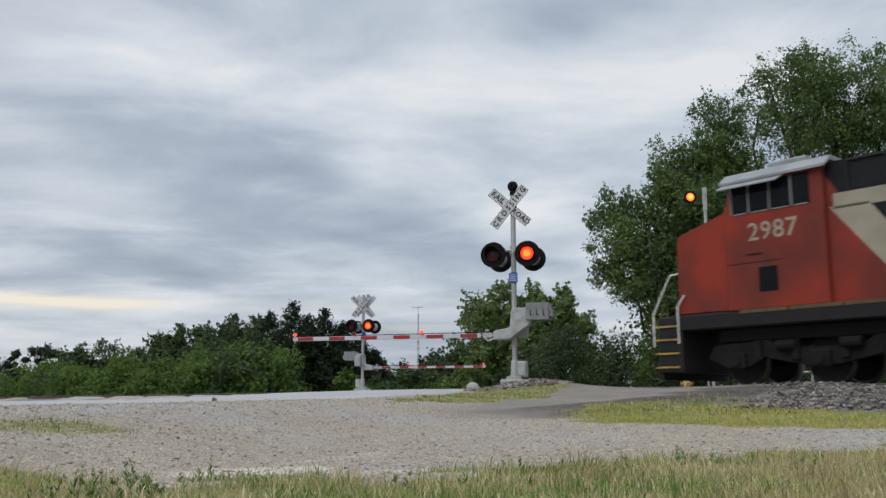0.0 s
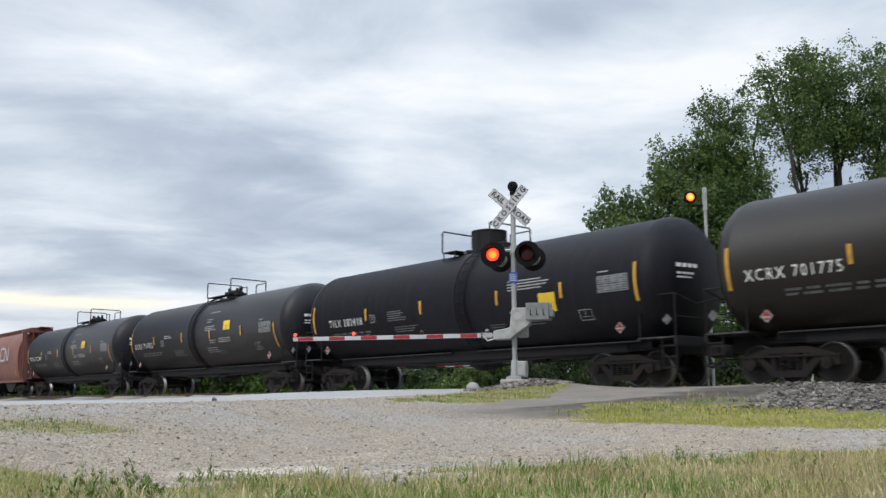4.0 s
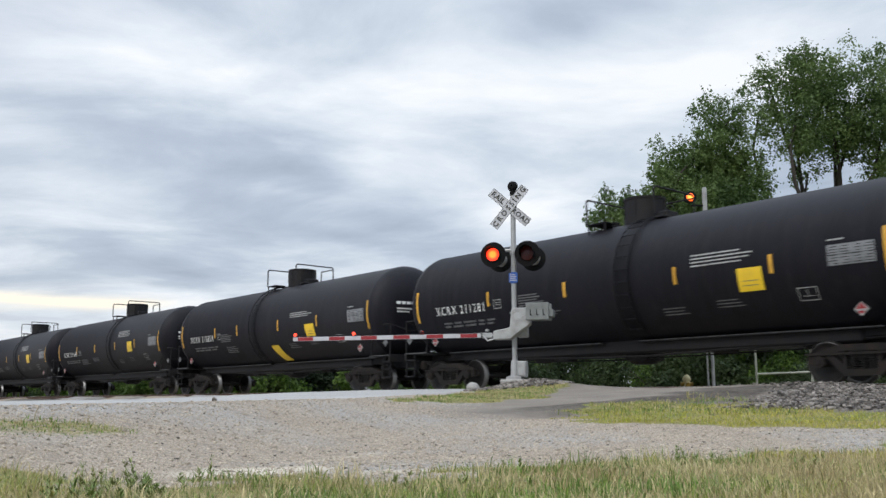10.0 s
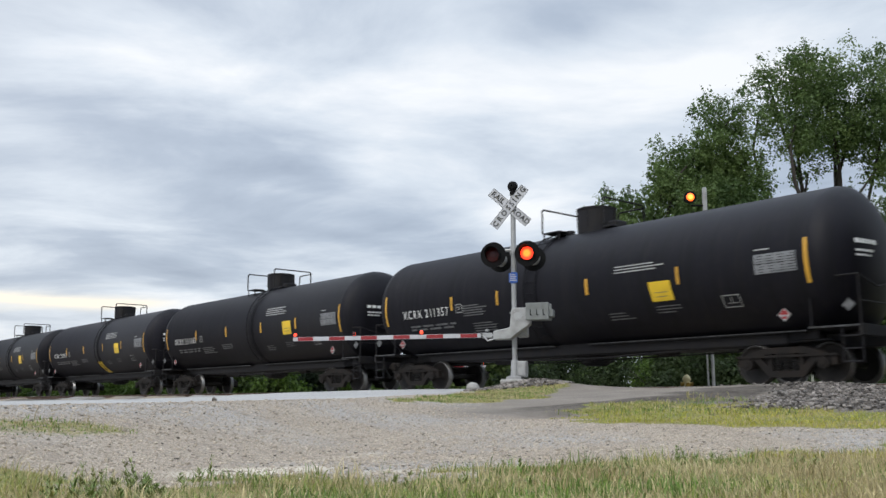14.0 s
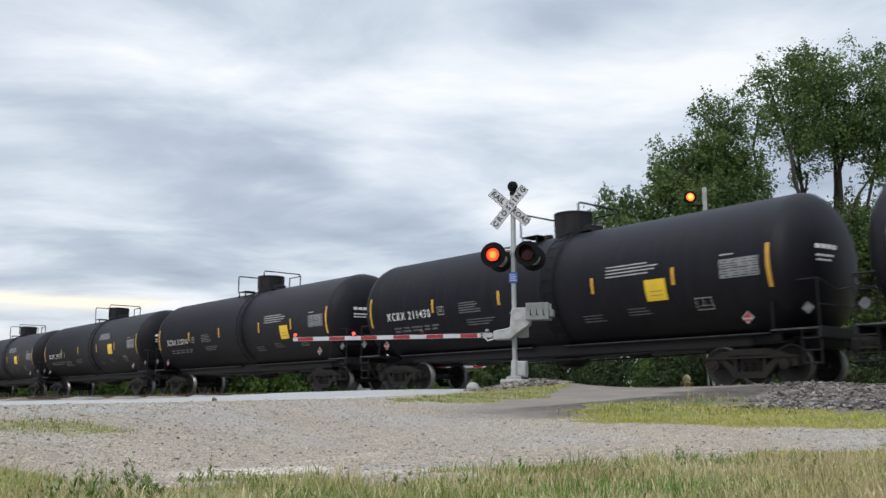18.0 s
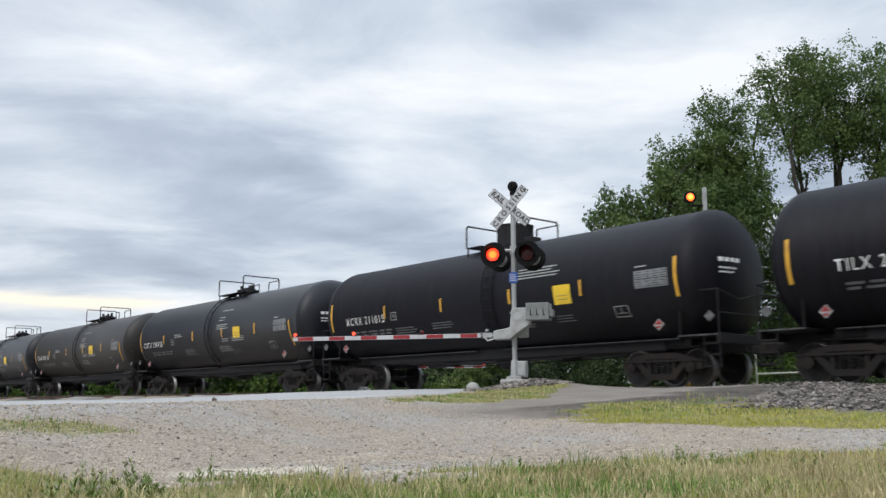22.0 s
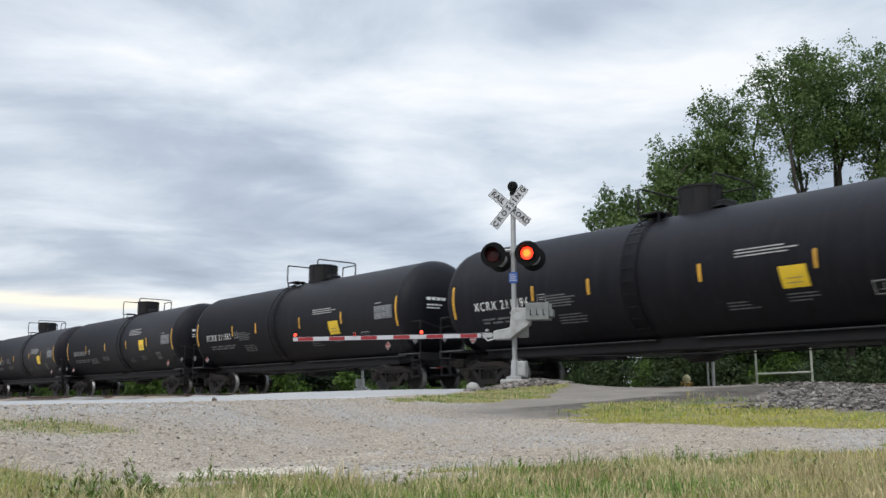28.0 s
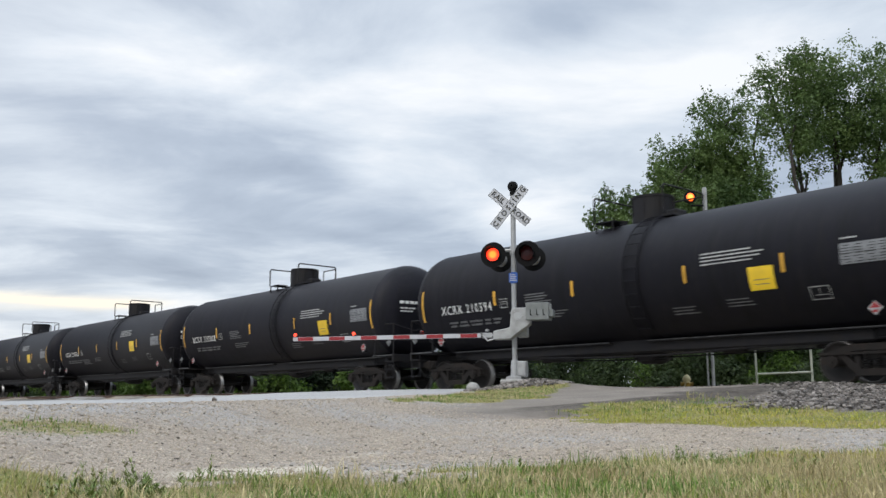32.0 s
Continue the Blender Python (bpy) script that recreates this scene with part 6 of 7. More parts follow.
def crossing_signal(x, y, z, turn, facing, label, cz, lz, az, top):
    """Mast with crossbuck, four flashers, gate mechanism, counterweight and striped arm. facing: +1 shows its front to the lot."""
    sg = thing("crossing_signal", label, "crossing signal", "crossing signals", m=pose(x, y, z, 0, 0, turn))
    bm = bmesh.new()
    rod(bm, (0, 0, 0.1), (0, 0, top), 0.062, 18)
    part("mast", bm, M["alu"], sg, "weathered aluminium mast")
    bm = bmesh.new()
    lathe(bm, [(0.0, 0.17), (0.05, 0.17), (0.06, 0.11), (0.36, 0.095), (0.42, 0.085)], 16, "Z", (0, 0, 0.08), True)
    box(bm, -0.18, 0.18, -0.18, 0.18, 0.05, 0.12, 0.01)
    part("mast_base", bm, M["alu"], sg)
    bm = bmesh.new()
    box(bm, -0.30, 0.30, -0.30, 0.30, -0.6, 0.055, 0.03)
    part("foundation", bm, M["concrete"], sg)
    bm = bmesh.new()
    box(bm, 0.08, 0.30, -0.16, 0.10, 0.10, 0.48, 0.02)
    box(bm, 0.10, 0.28, -0.18, -0.16, 0.14, 0.44, 0.01)
    part("junction_box", bm, M["grey"], sg)
    bm = bmesh.new()
    lathe(bm, [(-0.09, 0.02), (-0.08, 0.08), (-0.03, 0.12), (0.02, 0.13), (0.03, 0.11), (0.0, 0.02)], 20, "Y", (0, -0.02, top + 0.02))
    rod(bm, (0, 0.02, top - 0.1), (0, 0.12, top + 0.02), 0.08, 12)
    rod(bm, (0, 0, top - 0.2), (0, 0, top - 0.02), 0.075, 12)
    bmesh.ops.recalc_face_normals(bm, faces=bm.faces)
    if facing < 0:
        bm.free()
    else:
        part("bell", bm, M["lamp_black"], sg, "dark crossing bell on the mast top")
    blade(sg, [("CROSSING", 0.0)], -50, -0.085, cz, 0)
    blade(sg, [("RAIL", -0.375), ("ROAD", 0.365)], 42, -0.074, cz, 0)
    if facing < 0:
        blade(sg, [("CROSSING", 0.0)], -50, -0.085, cz, 180)
        blade(sg, [("RAIL", -0.36), ("ROAD", 0.36)], 42, -0.074, cz, 180)
    bm = bmesh.new()
    box(bm, -0.08, 0.08, -0.07, 0.08, cz - 0.08, cz + 0.08, 0.01)
    part("crossbuck_bracket", bm, M["alu"], sg)
    # crossarm and four lamps
    bm = bmesh.new()
    rod(bm, (-0.42, -0.05, lz + 0.16), (0.42, -0.05, lz + 0.16), 0.028, 10)
    rod(bm, (-0.42, 0.05, lz + 0.16), (0.42, 0.05, lz + 0.16), 0.028, 10)
    for sx in (-0.41, 0.41):
        for sy in (-1, 1):
            tube(bm, [(sx, 0.05 * sy, lz + 0.16), (sx, 0.17 * sy, lz + 0.16), (sx, 0.22 * sy, lz + 0.02)], 0.025, 8)
    lathe(bm, [(lz + 0.06, 0.09), (lz + 0.26, 0.09)], 14, "Z", (0, 0, 0), True)
    part("lamp_crossarm", bm, M["alu"], sg)
    for sx in (-0.41, 0.41):
        for s in (-1, 1):
            seen = (s == -1) == (facing > 0)
            right_in_view = (sx > 0) == (facing > 0)
            flash_lamp(sg, sx, s * 0.42, lz, s, right_in_view if seen else None)
    bm = bmesh.new()
    lathe(bm, [(2.33, 0.066), (2.33, 0.073), (2.60, 0.073), (2.60, 0.066)], 18, "Z")
    box(bm, -0.105, 0.105, -0.082, -0.074, 2.35, 2.58, 0.004)
    bl = part("notice_plate", bm, M["blue"], sg, "blue emergency notice plate on the mast")
    bm = bmesh.new()
    for i in range(4):
        box(bm, -0.08, 0.08 - 0.03 * (i % 2), -0.086, -0.083, 2.39 + i * 0.045, 2.41 + i * 0.045)
    part("notice_writing", bm, M["tape_white"], bl)
    # gate mechanism
    dz = az - 1.09
    bm = bmesh.new()
    prism(bm, [(-0.46, 0.98), (-0.05, 0.98), (0.10, 1.10), (0.42, 1.32), (0.42, 1.72), (0.06, 1.72), (-0.02, 1.66), (-0.06, 1.26), (-0.46, 1.18)], -0.30, -0.02)
    bmesh.ops.bevel(bm, geom=bm.edges[:], offset=0.02, segments=1, affect="EDGES")
    bmesh.ops.translate(bm, vec=(0, 0, dz), verts=bm.verts)
    mech = part("gate_mechanism", bm, M["grey"], sg, "grey cast gate mechanism housing")
    bm = bmesh.new()
    rod(bm, (0.14, -0.31, 1.52), (0.14, -0.30, 1.52), 0.10, 16)
    for k in range(6):
        a = math.pi / 3 * k
        rod(bm, (0.14 + 0.13 * math.cos(a), -0.315, 1.52 + 0.13 * math.sin(a)), (0.14 + 0.13 * math.cos(a), -0.30, 1.52 + 0.13 * math.sin(a)), 0.015, 6)
    part("mechanism_cover", bm, M["alu"], mech)
    bm = bmesh.new()
    box(bm, 0.34, 0.88, -0.36, -0.30, 1.42, 1.82, 0.01)
    box(bm, 0.34, 0.90, -0.05, 0.01, 1.42, 1.82, 0.01)
    box(bm, 0.86, 0.98, -0.30, -0.05, 1.48, 1.66, 0.02)
    bmesh.ops.translate(bm, vec=(0, 0, dz), verts=bm.verts)
    cw = part("counterweight", bm, M["weight_grey"], sg, "flat grey counterweight plates")
    for k in range(3):
        bm = bmesh.new()
        x0 = 0.44 + k * 0.15
        box(bm, x0, x0 + 0.02, -0.366, -0.36, 1.52, 1.66)
        box(bm, x0, x0 + 0.06, -0.366, -0.36, 1.52, 1.54)
        part("plate_slot", bm, M["lamp_black"], cw)
    bm = bmesh.new()
    box(bm, 0.05, 0.30, 0.02, 0.26, 1.05, 1.50, 0.02)
    part("motor_case", bm, M["grey"], sg)
    for z in (1.15 + dz, 1.60 + dz):
        bm = bmesh.new()
        lathe(bm, [(z, 0.064), (z, 0.078), (z + 0.05, 0.078), (z + 0.05, 0.064)], 18, "Z")
        box(bm, -0.11, -0.06, -0.03, 0.03, z + 0.005, z + 0.045, 0.004)
        part("mast_clamp", bm, M["weight_grey"], sg)
    for x in (-0.47, -0.74):
        bm = bmesh.new()
        rod(bm, (x, -0.27, az + 0.035), (x, -0.08, az + 0.035), 0.018, 8)
        rod(bm, (x, -0.27, az - 0.035), (x, -0.08, az - 0.035), 0.018, 8)
        small("bracket_bolts", bm, M["lamp_black"], sg)
    # the arm, down across the road
    bm = bmesh.new()
    box(bm, -0.78, -0.40, -0.24, -0.10, az - 0.06, az + 0.06, 0.01)
    rod(bm, (-0.62, -0.28, az + 0.12), (-0.62, -0.06, az + 0.12), 0.03, 8)
    tube(bm, [(-0.45, -0.26, az - 0.1), (-0.60, -0.26, az - 0.13), (-0.72, -0.25, az)], 0.02, 6)
    part("arm_bracket", bm, M["alu"], sg)
    length = 4.98
    base = -0.66
    white = bmesh.new()
    box(white, base - length, base, -0.20, -0.16, az - 0.050, az + 0.050, 0.006)
    arm = part("gate_arm", white, M["tape_white"], sg, "red and white striped gate arm, lowered")
    pitch = 0.845
    x = base - 0.20
    while x - 0.42 > base - length - 0.01:
        bm = bmesh.new()
        box(bm, x - 0.42, x, -0.2035, -0.2005, az - 0.044, az + 0.044)
        box(bm, x - 0.42, x, -0.1595, -0.1565, az - 0.044, az + 0.044)
        part("red_stripe", bm, M["red"], arm)
        x -= pitch
    for x, state in ((base - 4.90, None), (base - 3.33, False), (base - 1.58, True)):
        bmx = bmesh.new()
        tube(bmx, [(x, -0.18, az + 0.06), (x, -0.14, az + 0.075)], 0.02, 6)
        part("light_clip", bmx, M["alu"], sg)
        arm_light(sg, x, az + 0.06, state, facing)
    bm = bmesh.new()
    tube(bm, [(base - 4.9, -0.15, az + 0.07), (base - 2.4, -0.15, az + 0.068), (base - 1.4, -0.15, az + 0.075), (base, -0.15, az + 0.08), (-0.3, -0.1, az + 0.14)], 0.010, 5)
    part("arm_cable", bm, M["lamp_black"], sg)
    return sg


signal_turn = math.degrees(math.atan2(ROAD_DIR.y, ROAD_DIR.x)) - 90
near_signal = crossing_signal(1.70, 21.5, 0.87, signal_turn, 1, "aluminium crossing signal with crossbuck, red flashers and lowered striped gate", 4.19, 2.98, 1.09, 4.70)
far_signal = crossing_signal(-3.62, 41.0, 0.94, signal_turn + 180, -1, "crossing signal beyond the rails with its striped gate lowered", 3.77, 2.83, 0.99, 4.28)


def amber_signal():
    x, y, z = 8.0, 27.0, 0.6
    sg = thing("wayside_signal", "grey steel railway signal post with a lit amber lamp", "railway signal", m=pose(x, y, z, 0, 0, 0))
    bm = bmesh.new()
    rod(bm, (0, 0, 0), (0, 0, 6.25), 0.05, 12)
    part("post", bm, M["alu"], sg)
    bm = bmesh.new()
    rod(bm, (-0.12, 0.1, 0), (-0.12, 0.1, 1.6), 0.03, 8)
    box(bm, -0.2, 0.2, -0.2, 0.2, -0.2, 0.12, 0.02)
    part("post_base", bm, M["grey"], sg)
    bm = bmesh.new()
    box(bm, -0.062, 0.062, -0.062, 0.062, 5.55, 6.28, 0.02)
    part("terminal_case", bm, M["grey"], sg)
    bm = bmesh.new()
    rod(bm, (0, 0, 5.72), (-0.42, 0, 5.72), 0.03, 8)
    lathe(bm, [(-0.02, 0.19), (0.02, 0.19)], 24, "Y", (-0.44, 0, 5.98), True)
    rod(bm, (-0.44, 0, 5.98), (-0.44, 0.25, 5.98), 0.14, 16)
    part("lamp_head", bm, M["lamp_black"], sg)
    bm = bmesh.new()
    lathe(bm, [(-0.03, 0.125), (-0.05, 0.09), (-0.06, 0.004)], 20, "Y")
    bmesh.ops.recalc_face_normals(bm, faces=bm.faces)
    part("amber_lens", bm, M["amber"], sg, "glowing amber lens").location = (-0.44, 0, 5.98)
    return sg


amber_signal()


def pipe_barrier():
    sg = thing("pipe_barrier", "white painted pipe barrier beyond the rails", "barrier")
    a, b = Vector((8.73, 25.4, 0)), Vector((10.28, 25.4, 0))
    for p in (a, b):
        bm = bmesh.new()
        rod(bm, (p.x, p.y, 0.3), (p.x, p.y, 1.90), 0.032, 10)
        rod(bm, (p.x, p.y, 1.90), (p.x, p.y, 1.93), 0.045, 10)
        part("post", bm, M["barrier_paint"], sg)
    bm = bmesh.new()
    rod(bm, (a.x, a.y - 0.05, 1.17), (b.x, b.y - 0.05, 1.23), 0.026, 10)
    part("crossbar", bm, M["barrier_paint"], sg)
    return sg


pipe_barrier()


def hydrant():
    sg = thing("hydrant", "small pale yellow hydrant beside the ballast", "hydrant", m=pose(6.78, 25.4, 0.62))
    bm = bmesh.new()
    lathe(bm, [(0.0, 0.13), (0.05, 0.13), (0.06, 0.09), (0.36, 0.09), (0.38, 0.12), (0.42, 0.12), (0.50, 0.08), (0.54, 0.02)], 16, "Z", (0, 0, 0), True)
    body = part("barrel", bm, M["hydrant_paint"], sg, "", True)
    bm = bmesh.new()
    rod(bm, (-0.17, 0, 0.28), (0.17, 0, 0.28), 0.05, 10)
    rod(bm, (0, -0.15, 0.25), (0, 0, 0.25), 0.06, 10)
    part("nozzle", bm, M["step_yellow"], body)


hydrant()


def antenna_mast():
    sg = thing("antenna_mast", "slim lattice mast with a television aerial", "antenna", m=pose(-2.2, 80.0, -0.5))
    bm = bmesh.new()
    for k in range(3):
        a = 2 * math.pi * k / 3
        rod(bm, (0.14 * math.cos(a), 0.14 * math.sin(a), 0), (0.05 * math.cos(a), 0.05 * math.sin(a), 8.6), 0.025, 6)
    for i in range(16):
        z, r = i * 0.53, 0.14 - 0.09 * i / 16
        for k in range(3):
            a, b = 2 * math.pi * k / 3, 2 * math.pi * (k + 1) / 3
            rod(bm, (r * math.cos(a), r * math.sin(a), z), (r * math.cos(b), r * math.sin(b), z + 0.5), 0.012, 5)
    part("mast", bm, M["alu"], sg)
    bm = bmesh.new()
    rod(bm, (0, 0, 8.4), (0, 0, 9.3), 0.025, 6)
    rod(bm, (-0.55, 0, 9.2), (0.55, 0, 9.2), 0.02, 6)
    for i in range(6):
        rod(bm, (-0.5 + i * 0.2, -0.45 + 0.04 * i, 9.2), (-0.5 + i * 0.2, 0.45 - 0.04 * i, 9.2), 0.010, 5)
        rod(bm, (-0.5 + i * 0.2, 0, 9.1), (-0.5 + i * 0.2, 0, 9.3), 0.012, 5)
    part("aerial", bm, M["alu"], sg)


antenna_mast()

# ---- trees, shrubs, grass, stones ----
def leaf_quads(rng, c, d, size, lay=0.5):
    """One bent leaf at each place c, turned roughly along d and towards the sky: four corners each."""
    count = len(c)
    nrm = d * lay + rng.normal(size=(count, 3)) * 0.6 + np.array((0, 0, 0.5))
    nrm /= np.linalg.norm(nrm, axis=1)[:, None]
    t = np.cross(nrm, rng.normal(size=(count, 3)))
    t /= np.linalg.norm(t, axis=1)[:, None]
    b = np.cross(nrm, t)
    s = (size * (0.6 + 0.8 * rng.random(count)))[:, None]
    v = np.stack([c - t * s * 0.5, c + b * s * 0.30 + nrm * s * 0.06, c + t * s * 0.5 - nrm * s * 0.08, c - b * s * 0.30 + nrm * s * 0.06], 1)
    return v.reshape(-1, 3)


def leaves(rng, centres, radii, count, size, squash=0.85, shell=0.55):
    """Leaf blades scattered over round clumps."""
    pick = rng.choice(len(radii), count, p=radii ** 2 / np.sum(radii ** 2))
    d = rng.normal(size=(count, 3))
    d /= np.linalg.norm(d, axis=1)[:, None]
    rad = radii[pick] * (shell + (1 - shell) * rng.random(count) ** 0.6) * (1 + 0.18 * rng.normal(size=count))
    return leaf_quads(rng, centres[pick] + d * rad[:, None] * np.array((1, 1, squash)), d, size, 1.0)


def tufts(rng, centres, radii, outward, count, size, up=0.5, twigs=7, reach=1.5):
    """Leaves along twigs that spread from each clump, away from the crown's middle and up."""
    way = outward[:, None] * 0.75 + rng.normal(size=(len(radii), twigs, 3)) * 0.6 + np.array((0, 0, up))
    way /= np.linalg.norm(way, axis=2)[..., None]
    long = reach * (0.55 + 0.75 * rng.random((len(radii), twigs)))
    pick = rng.choice(len(radii), count, p=radii ** 2 / np.sum(radii ** 2))
    k, q = rng.integers(0, twigs, count), rng.random(count) ** 0.75
    d, r = way[pick, k], radii[pick]
    c = centres[pick] + d * (r * long[pick, k] * q)[:, None] + rng.normal(size=(count, 3)) * (r * 0.24 * (1.2 - q))[:, None]
    return leaf_quads(rng, c, d, size)


def sprigs(rng, C, R, n, size, length=0.42, per=20):
    """Leafy shoots that stand out of the crown, mostly upwards."""
    k = rng.choice(len(R), n)
    d = rng.normal(size=(n, 3))
    d[:, 2] = np.abs(d[:, 2]) + 0.5
    d /= np.linalg.norm(d, axis=1)[:, None]
    base = C[k] + d * (R[k] * 0.75)[:, None]
    way = d * 0.6 + np.array((0, 0, 0.8)) + rng.normal(size=(n, 3)) * 0.15
    span = length * (0.5 + 0.8 * rng.random(n))
    q = rng.random((n, per))
    c = base[:, None] + way[:, None] * (span[:, None] * q)[..., None] + rng.normal(size=(n, per, 3)) * (0.16 * (1.15 - q))[..., None]
    c = c.reshape(-1, 3)
    return leaves(rng, c, np.full(len(c), 0.02), len(c), size)


def limb(V, F, a, b, r0, r1, seg=6, bend=0.0, rng=None):
    a, b = np.array(a, float), np.array(b, float)
    d = (b - a) / (np.linalg.norm(b - a) + 1e-9)
    u = np.cross(d, (0.3, 0.9, 0.2))
    u /= np.linalg.norm(u)
    w = np.cross(d, u)
    off = rng.normal(size=3) * bend if rng is not None else np.zeros(3)
    base, n = len(V), 5
    for i in range(n):
        k = i / (n - 1)
        p = a + (b - a) * k + off * math.sin(math.pi * k)
        r = r0 + (r1 - r0) * k
        for j in range(seg):
            q = 2 * math.pi * j / seg
            V.append(p + (u * math.cos(q) + w * math.sin(q)) * r)
    for i in range(n - 1):
        for j in range(seg):
            k = (j + 1) % seg
            F.append((base + i * seg + j, base + i * seg + k, base + (i + 1) * seg + k, base + (i + 1) * seg + j))


def tree(name, label, category, group, x, y, z, lobes, leaf, count, size, seed, trunk=0.3, fork=0.25, clumps=26, clump=0.36, shell=0.5, squash=0.85, shoots=0, fill=0.0, round_share=0.22, reach=1.5):
    """lobes: (dx, dy, height of the centre, radius across, radius up) in metres; each is filled with small clumps."""
    rng = np.random.default_rng(seed)
    C, R, O = [], [], []
    for dx, dy, hz, ra, rz in lobes:
        n = max(5, int(clumps * ra * ra / 9))
        d = rng.normal(size=(n, 3))
        d /= np.linalg.norm(d, axis=1)[:, None]
        d *= (0.35 + 0.6 * rng.random(n) ** 0.5)[:, None]
        C.append(np.array((dx, dy, hz)) + d * np.array((ra, ra, rz)))
        O.append(d)
        R.append(ra * clump * (0.6 + 0.7 * rng.random(n)))
    C, R, O = np.concatenate(C), np.concatenate(R), np.concatenate(O)
    top = max(l[2] + l[4] for l in lobes)
    tr = thing(name, label, category, group, m=pose(x, y, z))
    V, F = [], []
    f = (0, 0, top * fork)
    limb(V, F, (0, 0, -0.3), f, trunk, trunk * 0.8, 10)
    order = np.argsort(-R)[:40]
    for dx, dy, hz, ra, rz in lobes:
        limb(V, F, f, (dx, dy, hz), trunk * 0.45, trunk * 0.16, 7, 0.06 * top, rng)
    for k in order:
        c = C[k]
        j = min(range(len(lobes)), key=lambda q: np.linalg.norm(np.array(lobes[q][:3]) - c))
        l = np.array(lobes[j][:3])
        limb(V, F, l * 0.75 + np.array(f) * 0.25, c, trunk * 0.25, trunk * 0.05, 5, 0.2, rng)
    big_mesh("trunk", V, F, M["bark"], tr, "", True)
    LV = np.concatenate([tufts(rng, C, R, O, int(count * (1 - round_share)), size, 0.5, 7, reach), leaves(rng, C, R, int(count * round_share), size, squash, shell)])
    if fill:
        # leaves inside the crown, which close it against the sky
        LC, LR = np.array([l[:3] for l in lobes]), np.array([0.5 * (l[3] + l[4]) for l in lobes])
        LV = np.concatenate([LV, leaves(rng, LC, LR, int(count * fill), size, 1.0, 0.1)])
    if shoots:
        LV = np.concatenate([LV, sprigs(rng, C, R, shoots, size)])
    big_mesh("crown", LV, np.arange(len(LV)).reshape(-1, 4), leaf, tr)
    return tr


def conifer(label, x, y, z, height, width, seed, count=16000):
    rng = np.random.default_rng(seed)
    tr = thing("cedar_tree", label, "tree", "cedar trees beyond the road", m=pose(x, y, z))
    V, F = [], []
    limb(V, F, (0, 0, -0.3), (0, 0, height * 0.96), 0.16, 0.02, 8)
    C, R = [], []
    for i in range(64):
        k = i / 63
        h = height * (0.10 + 0.88 * k)
        reach = width * (1 - k) ** 0.75 * (0.75 + 0.5 * rng.random()) + 0.1
        a = i * 2.4 + rng.random()
        tip = np.array((reach * math.cos(a), reach * math.sin(a), h - 0.1 * reach + 0.25))
        limb(V, F, (0, 0, h), tip, 0.05, 0.012, 5)
        for q in (0.45, 0.75, 1.0):
            C.append(tip * q + np.array((0, 0, h)) * (1 - q))
            R.append(0.22 * width * (1.15 - k) + 0.16)
    big_mesh("trunk", V, F, M["bark"], tr)
    C, R = np.array(C), np.array(R)
    O = C * np.array((1, 1, 0)) / (np.linalg.norm(C[:, :2], axis=1)[:, None] + 0.1)
    LV = np.concatenate([tufts(rng, C, R, O, count // 2, 0.17, 0.9, 5, 1.7), leaves(rng, C, R, count // 2, 0.20, 0.8, 0.3)])
    big_mesh("crown", LV, np.arange(len(LV)).reshape(-1, 4), M["leaf_conifer"], tr)
    return tr


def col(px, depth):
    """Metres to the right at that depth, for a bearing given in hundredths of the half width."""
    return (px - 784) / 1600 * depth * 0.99


